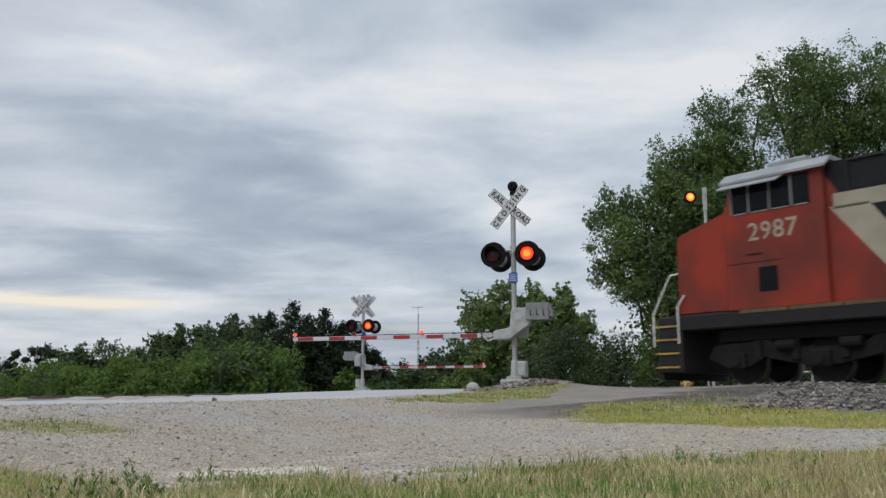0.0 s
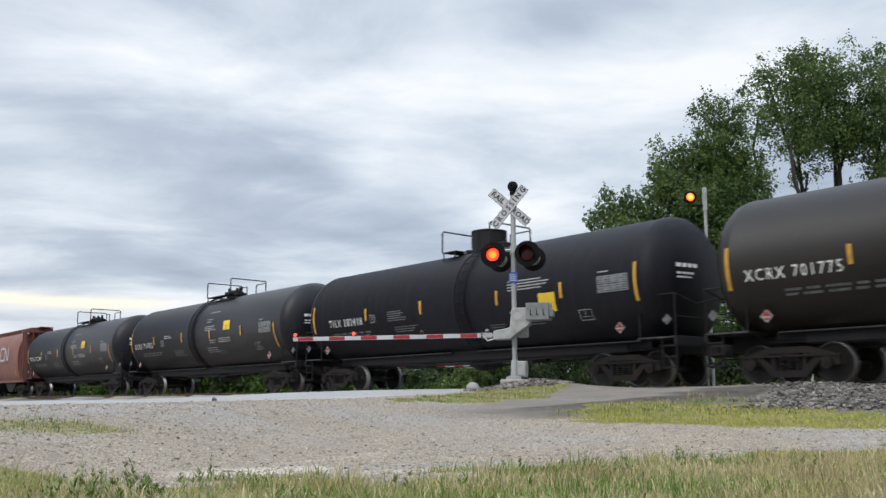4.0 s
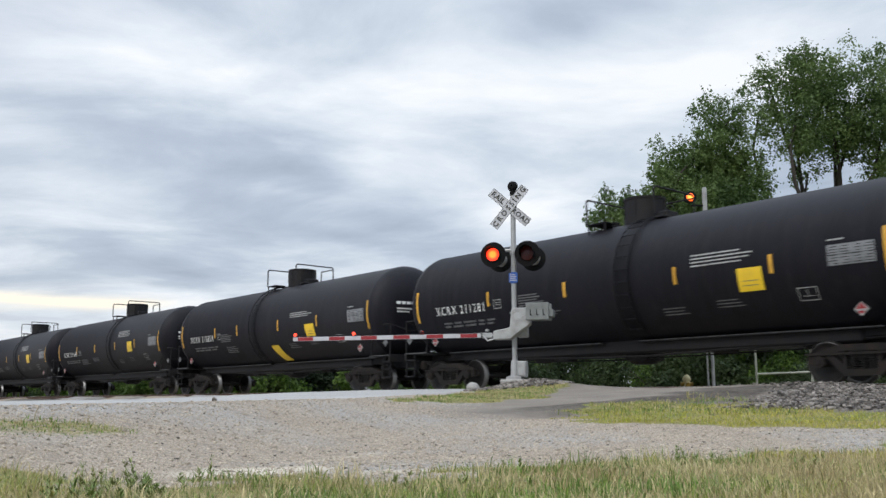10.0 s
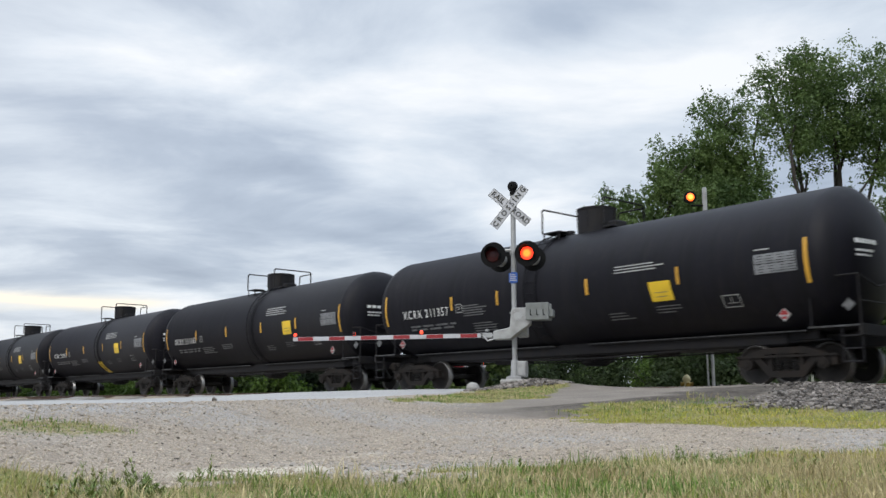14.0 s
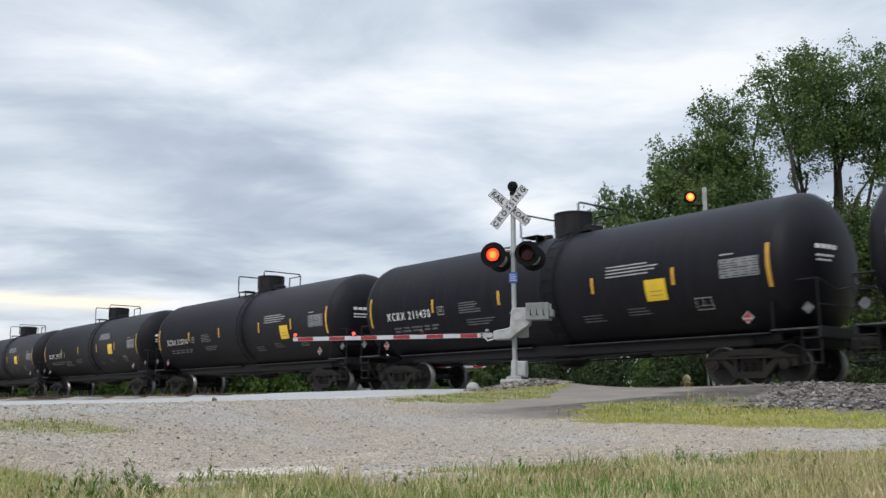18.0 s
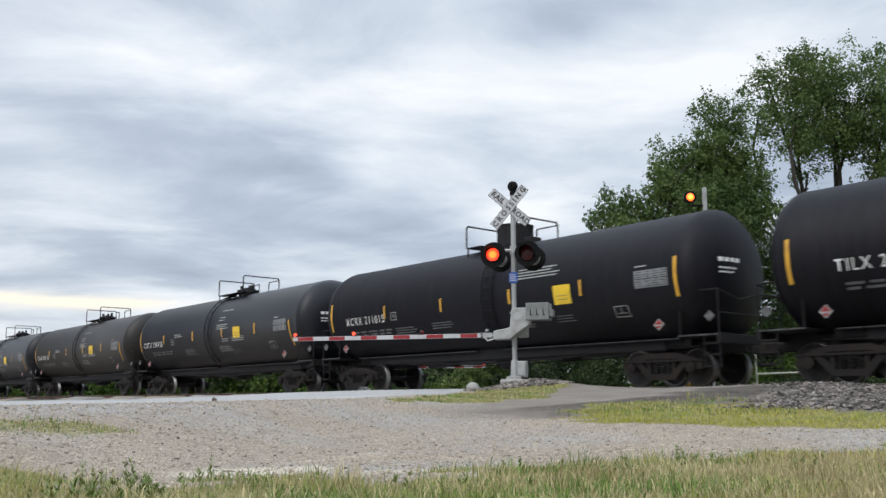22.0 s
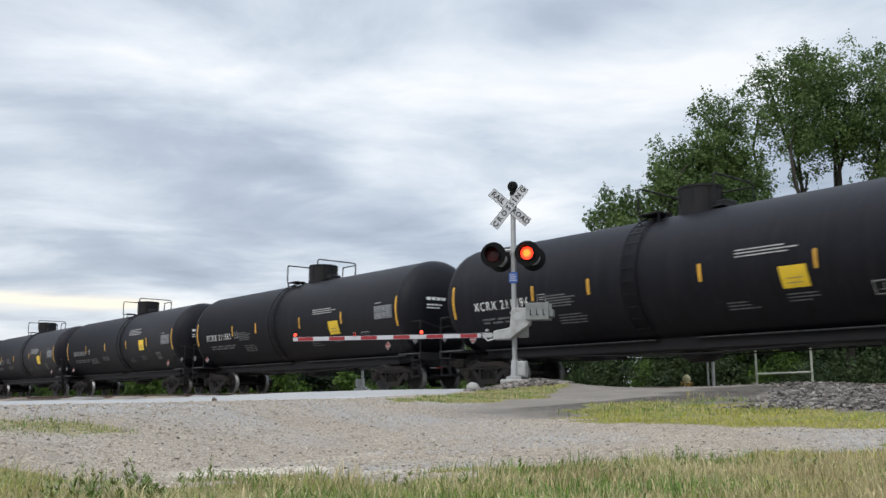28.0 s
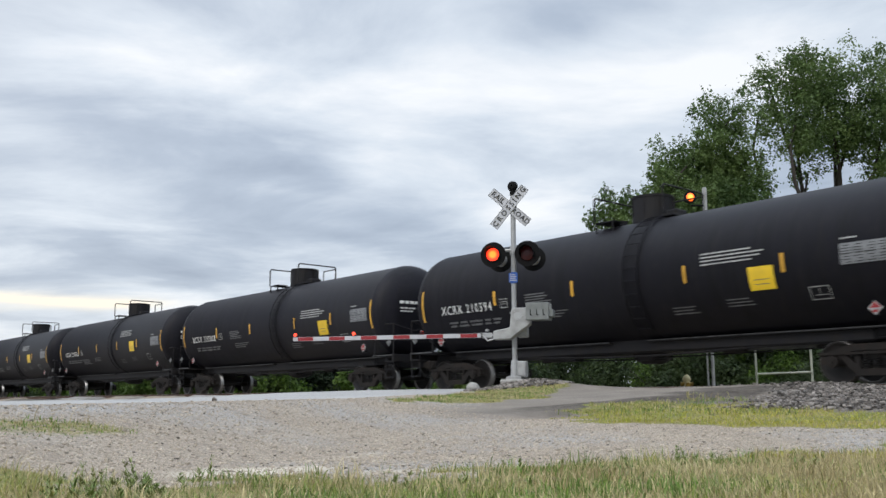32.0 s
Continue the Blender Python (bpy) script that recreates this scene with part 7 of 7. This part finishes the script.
def plant():
    T = "trees beyond the rails"
    # big maple at the edge of the clearing, and its taller neighbour
    tree("maple_tree", "large dense green maple behind the amber signal", "tree", T, 9.4, 36, -0.2, [(-2.48, 0.5, 8.31, 0.87, 0.8), (-1.44, -0.5, 8.35, 0.69, 0.8), (-2.52, 0.5, 6.95, 0.91, 1.37), (-1.03, -0.5, 7.18, 1.14, 1.37), (-2.35, 0.5, 5.75, 0.85, 0.8), (-0.64, -0.5, 5.34, 1.36, 1.59), (-0.45, 0.5, 3.75, 0.8, 1.01), (-0.06, -0.5, 3.08, 1.35, 1.35), (-0.26, 0.5, 10.25, 0.65, 1.02), (-0.49, -0.5, 9.18, 0.85, 0.92), (0.67, 0.5, 9.3, 1.4, 1.5), (1.26, -0.5, 10.92, 0.85, 1.05), (1.89, 0.5, 12.42, 0.8, 1.22), (2.64, -0.5, 12.4, 0.6, 1.1), (2.3, 0.5, 10.9, 1.15, 1.45), (1.28, -0.5, 7.65, 1.6, 1.6), (2.6, 0.5, 8.9, 1.5, 1.5), (-1.6, -0.5, 6.2, 1.3, 1.5), (0.6, 0.5, 5.6, 1.6, 1.7)], M["leaf_maple"], 100000, 0.125, 3, 0.20, 0.2, 120, 0.46, 0.7, fill=0.16, round_share=0.4, reach=1.35)
    tree("maple_tree", "tall broad green maple rising over the train", "tree", T, 17.0, 38, -0.2, [(-2.52, 0.6, 14.95, 0.95, 1.12), (-1.69, -0.6, 14.37, 1.2, 1.4), (-2.94, 0.6, 13.34, 0.75, 1.24), (-0.68, -0.6, 14.5, 1.3, 1.4), (0.62, 0.6, 15.29, 1.1, 1.25), (1.81, -0.6, 14.58, 1.2, 1.49), (3.06, 0.6, 14.63, 1.2, 1.49), (-1.82, -0.6, 12.5, 1.6, 1.6), (0.05, 0.6, 12.8, 1.8, 1.7), (2.12, -0.6, 12.5, 1.8, 1.8), (-0.96, 0.6, 10.5, 0.8, 0.6), (1.47, -0.6, 10.4, 0.9, 0.6), (-2.98, 0.6, 11.49, 0.9, 1.2), (3.83, -0.6, 12.2, 1.6, 2.0), (-3.69, 0.6, 9.78, 1.0, 1.0), (0.4, 0.8, 7.2, 2.2, 1.5), (3.2, 0.8, 7.0, 2.3, 1.6), (-2.2, 0.8, 6.6, 2.0, 1.5), (-4.2, 0.8, 6.4, 1.7, 1.6), (5.8, 0.8, 8.2, 2.2, 2.0), (-1.0, 0.8, 4.2, 2.0, 1.4), (2.6, 0.8, 4.2, 2.2, 1.4)], M["leaf_maple"], 165000, 0.13, 5, 0.26, 0.3, 105, 0.42, 0.7, fill=0.06, round_share=0.4, reach=1.35)
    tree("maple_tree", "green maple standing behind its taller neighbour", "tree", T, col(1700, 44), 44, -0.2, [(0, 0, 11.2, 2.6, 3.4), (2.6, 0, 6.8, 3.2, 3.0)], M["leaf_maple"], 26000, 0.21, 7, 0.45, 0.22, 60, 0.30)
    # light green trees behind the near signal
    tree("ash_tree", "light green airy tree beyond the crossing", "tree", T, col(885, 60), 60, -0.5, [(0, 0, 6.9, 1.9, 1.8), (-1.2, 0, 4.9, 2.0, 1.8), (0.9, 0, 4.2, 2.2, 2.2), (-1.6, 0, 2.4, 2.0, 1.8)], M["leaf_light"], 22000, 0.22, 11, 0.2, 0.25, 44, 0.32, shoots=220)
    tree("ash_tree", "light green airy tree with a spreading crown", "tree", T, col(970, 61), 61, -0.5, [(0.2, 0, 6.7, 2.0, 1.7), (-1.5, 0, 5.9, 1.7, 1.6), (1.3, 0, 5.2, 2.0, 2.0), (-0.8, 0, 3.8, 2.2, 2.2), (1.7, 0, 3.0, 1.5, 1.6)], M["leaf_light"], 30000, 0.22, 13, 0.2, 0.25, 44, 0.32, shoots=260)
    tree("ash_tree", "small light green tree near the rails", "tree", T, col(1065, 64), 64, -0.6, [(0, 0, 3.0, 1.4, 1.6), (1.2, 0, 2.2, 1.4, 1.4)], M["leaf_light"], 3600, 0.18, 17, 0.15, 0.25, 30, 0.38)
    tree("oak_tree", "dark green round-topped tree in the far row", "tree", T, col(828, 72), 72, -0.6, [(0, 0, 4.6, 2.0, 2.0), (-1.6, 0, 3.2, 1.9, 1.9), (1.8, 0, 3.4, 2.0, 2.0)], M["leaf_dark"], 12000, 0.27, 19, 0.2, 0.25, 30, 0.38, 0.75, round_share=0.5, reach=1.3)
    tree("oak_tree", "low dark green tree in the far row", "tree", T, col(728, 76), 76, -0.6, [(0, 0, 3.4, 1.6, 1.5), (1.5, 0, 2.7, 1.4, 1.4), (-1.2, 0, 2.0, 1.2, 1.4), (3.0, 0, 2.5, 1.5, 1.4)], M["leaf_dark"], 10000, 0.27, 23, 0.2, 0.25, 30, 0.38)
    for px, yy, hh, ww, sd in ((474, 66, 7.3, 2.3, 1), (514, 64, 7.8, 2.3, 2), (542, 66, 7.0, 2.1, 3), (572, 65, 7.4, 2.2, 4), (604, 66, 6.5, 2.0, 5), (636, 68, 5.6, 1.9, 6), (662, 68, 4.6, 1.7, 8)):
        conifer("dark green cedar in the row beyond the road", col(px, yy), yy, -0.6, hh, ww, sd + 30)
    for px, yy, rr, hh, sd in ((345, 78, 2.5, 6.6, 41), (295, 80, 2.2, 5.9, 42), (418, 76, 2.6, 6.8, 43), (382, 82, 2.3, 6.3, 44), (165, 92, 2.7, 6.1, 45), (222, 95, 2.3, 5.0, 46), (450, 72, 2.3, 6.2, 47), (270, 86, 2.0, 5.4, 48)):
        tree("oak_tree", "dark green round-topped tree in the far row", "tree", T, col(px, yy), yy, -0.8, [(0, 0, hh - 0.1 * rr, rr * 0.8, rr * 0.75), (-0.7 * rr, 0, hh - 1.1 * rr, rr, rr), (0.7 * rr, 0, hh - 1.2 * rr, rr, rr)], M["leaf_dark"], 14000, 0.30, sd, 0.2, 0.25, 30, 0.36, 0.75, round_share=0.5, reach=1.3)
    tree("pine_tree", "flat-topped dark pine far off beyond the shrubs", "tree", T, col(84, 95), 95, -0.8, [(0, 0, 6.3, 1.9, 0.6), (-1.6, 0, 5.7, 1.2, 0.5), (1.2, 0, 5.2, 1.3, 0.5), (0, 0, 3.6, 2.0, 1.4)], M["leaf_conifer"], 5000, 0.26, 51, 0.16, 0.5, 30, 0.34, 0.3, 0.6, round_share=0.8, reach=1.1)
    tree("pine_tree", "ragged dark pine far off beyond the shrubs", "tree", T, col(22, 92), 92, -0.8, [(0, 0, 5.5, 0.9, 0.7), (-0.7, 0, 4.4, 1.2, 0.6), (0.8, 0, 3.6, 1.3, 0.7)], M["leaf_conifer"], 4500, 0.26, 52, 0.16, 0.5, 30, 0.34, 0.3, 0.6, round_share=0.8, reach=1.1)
    S = "shrubs along the far side"
    rng = np.random.default_rng(77)
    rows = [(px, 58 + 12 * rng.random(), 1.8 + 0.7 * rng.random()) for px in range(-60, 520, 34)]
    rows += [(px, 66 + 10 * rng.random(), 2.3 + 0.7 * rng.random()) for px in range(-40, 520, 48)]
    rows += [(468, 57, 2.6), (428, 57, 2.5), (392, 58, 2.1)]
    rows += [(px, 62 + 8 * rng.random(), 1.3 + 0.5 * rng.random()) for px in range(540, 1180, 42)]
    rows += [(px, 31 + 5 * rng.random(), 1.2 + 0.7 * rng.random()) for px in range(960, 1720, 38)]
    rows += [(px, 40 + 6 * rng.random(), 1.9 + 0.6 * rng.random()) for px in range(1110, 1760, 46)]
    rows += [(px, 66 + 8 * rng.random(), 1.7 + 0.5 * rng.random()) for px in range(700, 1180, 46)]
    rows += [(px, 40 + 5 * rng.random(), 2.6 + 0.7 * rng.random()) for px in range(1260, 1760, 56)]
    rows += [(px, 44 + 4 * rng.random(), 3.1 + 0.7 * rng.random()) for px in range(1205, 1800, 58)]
    # a thin place between the shrubs lets the low sky through
    rows = [r for r in rows if abs(r[0] - 1085) > 8 + 1600 * 0.85 * r[2] / max(r[1], 46)]
    for i, (px, yy, rr) in enumerate(rows):
        rr *= 0.78 if px < 230 else 1.0
        # all of them stand beyond the rails
        k = (px - 784) / 1600
        rails = 12.85 + 0.763 * (15.18 - 12.85 * k) / (0.646 + 0.763 * k)
        skew = math.sin(radians(TRACK_TURN) - math.atan2(1.0, k))
        least = rails + (1.6 * rr * rails / yy + 2.4) / skew
        if yy < least:
            far = least + 6 * rng.random()
            yy, rr = far, rr * far / yy
        # most of the nearer shrubs take the leaf that has shade in its colour
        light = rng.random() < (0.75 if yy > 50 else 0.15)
        tree("shrub", "leafy green shrub beyond the track" if light else "leafy shrub in dark or shaded green beyond the track", "shrub", S, col(px, yy), yy, -0.7 if yy > 45 else -0.45, [(0, 0, rr * 0.85, rr, rr * 0.8), (rr * 0.6, 0.3, rr * 0.6, rr * 0.7, rr * 0.6), (-rr * 0.6, -0.2, rr * 0.55, rr * 0.7, rr * 0.6)], M["leaf_bush"] if light else M["leaf_dark" if yy > 50 else "leaf_shade"], 6000 if yy > 45 else 8000, 0.24 if yy > 45 else 0.13, 100 + i, 0.06, 0.2, 26, 0.40, 0.8, round_share=0.6, reach=1.25)


plant()


def grass(name, label, n, x0, x1, y0, y1, hmin, hmax, width, dry, seed, least=0.5, cover=None):
    rng = np.random.default_rng(seed)
    # denser towards the eye, where single blades show
    Y = y0 + (y1 - y0) * rng.random(n * 3) ** 1.35
    X = x0 + (x1 - x0) * rng.random(n * 3)
    g = (cover or grass_cover)(X, Y)
    keep = g > least + (1 - least) * rng.random(n * 3) * 0.75
    X, Y = X[keep][:n], Y[keep][:n]
    n = len(X)
    Z = surface_height(X, Y) - 0.006
    tall = hmin + (hmax - hmin) * rng.random(n) ** 2 * (0.65 + 0.5 * (wobble(X, Y, 0.35) + 0.6))
    a = rng.random(n) * 2 * math.pi
    lean = tall * (0.2 + 0.55 * rng.random(n))
    dx, dy = np.cos(a), np.sin(a)
    b = rng.random(n) * 2 * math.pi
    wx, wy = np.cos(b) * width * (0.6 + 0.8 * rng.random(n)), np.sin(b) * width * 0.7
    P = np.stack([X, Y, Z], -1)
    W = np.stack([wx, wy, wx * 0], -1)
    mid = P + np.stack([dx * lean * 0.3, dy * lean * 0.3, tall * 0.62], -1)
    tip = P + np.stack([dx * lean, dy * lean, tall], -1)
    V = np.stack([P - W, P + W, mid + W * 0.75, tip, mid - W * 0.75], 1).reshape(-1, 3)
    k = np.arange(n)[:, None] * 5
    is_dry = rng.random(n) < dry * (0.4 + 0.5 * smooth_step(0.3, 2.6, X) + 0.9 * smooth_step(-0.3, 0.5, wobble(X + 3, Y, 0.9)))
    for dryness, nm, mt in ((False, name, M["strip_blade" if "strip" in name else "blade"]), (True, "dry_" + name, M["straw"])):
        sel = is_dry == dryness
        if not sel.any():
            continue
        F4 = (k + np.array([[0, 1, 2, 4]]))[sel]
        F3 = (k + np.array([[4, 2, 3, 3]]))[sel]
        used = np.unique(np.concatenate([F4.ravel(), F3.ravel()]))
        remap = np.full(len(V), -1)
        remap[used] = np.arange(len(used))
        me = bpy.data.meshes.new(nm)
        faces = [tuple(q) for q in remap[F4]] + [tuple(q[:3]) for q in remap[F3]]
        me.from_pydata([tuple(q) for q in V[used]], [], faces)
        ob = mesh_part(nm, me, mt)
        tagged(ob, label if not dryness else "dry straw-coloured grass blades among the green", "grass", kind="stuff")


grass("near_grass", "short green grass at the lot's edge", 78000, -4.2, 6.5, 3.3, 8.0, 0.014, 0.095, 0.0024, 0.62, 1)
grass("strip_grass", "yellow-green grass strip below the track", 48000, 1.3, 11.0, 6.0, 16.5, 0.012, 0.055, 0.0042, 0.20, 2)
grass("mound_grass", "thin green grass on the signal's mound", 10000, -1.6, 3.4, 12.8, 21.6, 0.015, 0.060, 0.006, 0.50, 3)
grass("patch_grass", "sparse weeds in the gravel", 6500, -4.2, -1.2, 5.0, 7.6, 0.008, 0.036, 0.004, 0.12, 4, 0.15)


def bank_cover(X, Y):
    p, e = plan(X, Y)
    s = X * TD.x + Y * TD.y + 0.5 * wobble(X, Y, 0.8)
    return smooth_step(7.3, 7.9, s) * smooth_step(9.1, 8.6, s) * smooth_step(9.0, 9.8, p) * smooth_step(13.6, 12.2, p) + 0.8 * smooth_step(9.4, 9.8, p + 0.3 * wobble(X, Y, 0.5)) * smooth_step(10.9, 10.3, p) * smooth_step(8.5, 8.0, s) * smooth_step(-0.2, 0.3, wobble(X, Y, 1.1))


grass("bank_weeds", "taller dark green weeds along the washed-out bank", 9000, 1.4, 11.0, 8.0, 16.0, 0.02, 0.11, 0.005, 0.12, 12, 0.3, bank_cover)


def weeds():
    rng = np.random.default_rng(8)
    V, F = [], []
    for i in range(84):
        x = rng.normal(-1.45, 0.17) if i < 52 else rng.uniform(-0.9, 2.6)
        y = np.interp(x, (-4, -1.5, 0, 2.1, 3.3), (3.8, 4.6, 5.1, 6.4, 6.9)) - rng.uniform(0.0, 0.9)
        z = float(ground_height(np.array(x), np.array(y)))
        h = 0.03 + 0.10 * rng.random() ** (1.6 if i < 52 else 3.0)
        tilt = rng.normal(size=2) * 0.28 * h
        tip = np.array((x + tilt[0], y + tilt[1], z + h))
        base = np.array((x, y, z - 0.01))
        s = len(V)
        V += [base + (0.002, 0, 0), base - (0.002, 0, 0), tip - (0.001, 0, 0), tip + (0.001, 0, 0)]
        F.append((s, s + 1, s + 2, s + 3))
        for k in range(int(14 + h * 190)):
            q = rng.uniform(0.1, 1.0)
            p = base + (tip - base) * q
            a = rng.random() * 6.28
            L = rng.uniform(0.022, 0.05) * (1.3 - 0.7 * q)
            d = np.array((math.cos(a), math.sin(a), rng.uniform(0.4, 1.4)))
            d /= np.linalg.norm(d)
            w = np.cross(d, (0, 0, 1))
            w = w / np.linalg.norm(w) * L * 0.11
            s = len(V)
            V += [p, p + d * L * 0.5 + w, p + d * L, p + d * L * 0.5 - w]
            F.append((s, s + 1, s + 2, s + 3))
    tagged(big_mesh("weeds", V, F, M["weed_leaf"]), "leafy green weeds standing over the grass", "weeds", kind="stuff")


weeds()


def stones(name, label, X, Y, size, mat, seed, sink=0.3, lift=None):
    rng = np.random.default_rng(seed)
    n = len(X)
    cube = np.array([(-1, -1, -1), (1, -1, -1), (1, 1, -1), (-1, 1, -1), (-1, -1, 1), (1, -1, 1), (1, 1, 1), (-1, 1, 1)], float) * 0.5
    quad = np.array([(3, 2, 1, 0), (4, 5, 6, 7), (0, 1, 5, 4), (1, 2, 6, 5), (2, 3, 7, 6), (3, 0, 4, 7)])
    v = cube[None] * (0.65 + 0.6 * rng.random((n, 8, 1))) + rng.normal(size=(n, 8, 3)) * 0.09
    v *= size[:, None, None] * (np.array((1.2, 1.0, 0.75)) * (0.7 + 0.6 * rng.random((n, 1, 3))))
    a = rng.random(n) * 6.28
    c, s = np.cos(a)[:, None], np.sin(a)[:, None]
    x, y = v[..., 0] * c - v[..., 1] * s, v[..., 0] * s + v[..., 1] * c
    Z = surface_height(X, Y) if lift is None else lift
    V = np.stack([x + X[:, None], y + Y[:, None], v[..., 2] + (Z + size * (0.35 - sink))[:, None]], -1).reshape(-1, 3)
    F = (quad[None] + (np.arange(n) * 8)[:, None, None]).reshape(-1, 4)
    return tagged(big_mesh(name, V, F, mat), label, "stones", kind="stuff")


def scatter_stones():
    rng = np.random.default_rng(4)
    n = 95000
    Y = 4.2 + 12.5 * rng.random(n) ** 1.2
    X = (rng.random(n) - 0.5) * 1.12 * Y
    p, e = plan(X, Y)
    bare = (grass_cover(X, Y) < 0.4 + 0.3 * rng.random(n)) & (e > -0.5 * rng.random(n) ** 2) & (p < 15) & (dirt_cover(X, Y) < 0.3 + 0.7 * rng.random(n)) & (soil_cover(X, Y) < 0.2)
    X, Y = X[bare][:42000], Y[bare][:42000]
    size = 0.0045 + 0.016 * rng.random(len(X)) ** 20 + 0.0007 * Y * rng.random(len(X))
    stones("gravel", "loose pale limestone gravel of the lot", X, Y, size, M["stone"], 5)
    # scattered darker stones lying flat on the lot
    n = 2600
    Y = 5.2 + 9.5 * rng.random(n)
    X = (rng.random(n) - 0.5) * 1.05 * Y
    bare = (grass_cover(X, Y) < 0.2) & (dirt_cover(X, Y) < 0.6)
    X, Y = X[bare], Y[bare]
    stones("dark_stones", "scattered dark flat stones on the gravel", X, Y, 0.005 + 0.012 * rng.random(len(X)) ** 4, M["tie"], 15, 0.25)
    # ballast shoulder
    n = 52000
    s, side = rng.uniform(-4, 12, n), rng.uniform(1.0, 9.3, n)
    P = np.outer(TRACK_FAR - side, (TN.x, TN.y)) + np.outer(s, (TD.x, TD.y))
    keep = s < 9.5 + 1.2 * rng.normal(size=n)
    keep &= (side < 2.2) | (s < 6.3 + 0.42 * (9.3 - side) + 0.35 * rng.normal(size=n))
    keep |= side < 1.9
    P, side = P[keep], side[keep]
    bed = RAIL + np.interp(side, (1.5, 2.5, 3.6, 5.0, 8.6), (-0.26, -0.36, -0.60, -0.85, -1.4)) + 0.05 * wobble(P[:, 0], P[:, 1], 0.5)
    z = np.maximum(bed, surface_height(P[:, 0], P[:, 1]))
    stones("ballast", "heaped grey crushed rock beside the rails", P[:, 0], P[:, 1], 0.018 + 0.036 * rng.random(len(P)) ** 1.5, M["ballast"], 6, 0.3, z + 0.045 * rng.random(len(P)) ** 2)
    n = 1800
    a, r = rng.random(n) * 6.28, 0.25 + 1.0 * rng.random(n) ** 0.8
    X, Y = 1.75 + r * np.cos(a), 21.3 + r * np.sin(a)
    stones("mound_rock", "grey rock piled round the signal's foot", X, Y, 0.024 + 0.036 * rng.random(n), M["ballast"], 9, 0.2, ground_height(X, Y) + 0.10 * np.exp(-((r / 0.7) ** 2)))


scatter_stones()


def boulder():
    bm = bmesh.new()
    bmesh.ops.create_icosphere(bm, subdivisions=3, radius=0.16)
    for v in bm.verts:
        v.co *= 1 + 0.18 * noise.noise(v.co * 6)
        v.co.z *= 0.8
    ob = part("boulder", bm, M["concrete"], None, "", True)
    x, y = 0.72, 21.9
    ob.location = (x, y, float(ground_height(np.array(x), np.array(y))) + 0.07)
    tagged(ob, "pale rounded boulder beside the signal", "boulder")
    bm = bmesh.new()
    bmesh.ops.create_icosphere(bm, subdivisions=2, radius=0.03)
    for v in bm.verts:
        v.co *= 1 + 0.3 * noise.noise(v.co * 20)
    ob = part("clod", bm, M["tie"], None, "", True)
    x, y = -2.6, 10.4
    ob.location = (x, y, float(ground_height(np.array(x), np.array(y))) + 0.02)
    tagged(ob, "dark lump of earth on the gravel", "clod")


boulder()

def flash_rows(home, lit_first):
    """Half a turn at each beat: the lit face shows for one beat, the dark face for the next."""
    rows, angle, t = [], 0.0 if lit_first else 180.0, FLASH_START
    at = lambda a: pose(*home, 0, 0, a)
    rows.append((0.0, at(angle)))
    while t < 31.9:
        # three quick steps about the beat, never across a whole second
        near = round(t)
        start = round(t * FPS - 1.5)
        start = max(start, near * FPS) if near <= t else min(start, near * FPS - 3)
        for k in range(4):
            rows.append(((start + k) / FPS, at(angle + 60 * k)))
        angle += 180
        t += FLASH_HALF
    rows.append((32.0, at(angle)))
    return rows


def motions():
    turn = Matrix.Rotation(radians(TRACK_TURN), 4, "Z")
    for car, s in train:
        walk(car, [(t, Matrix.Translation(on_track(s + SPEED * t + lag)) @ turn) for t, lag in ((0.0, 0.58), (0.5, 0.30), (1.0, 0.08), (1.5, 0.0), (8.0, 0.0), (16.0, 0.0), (24.0, 0.0), (32.0, 0.0))])
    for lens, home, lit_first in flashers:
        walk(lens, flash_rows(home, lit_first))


motions()
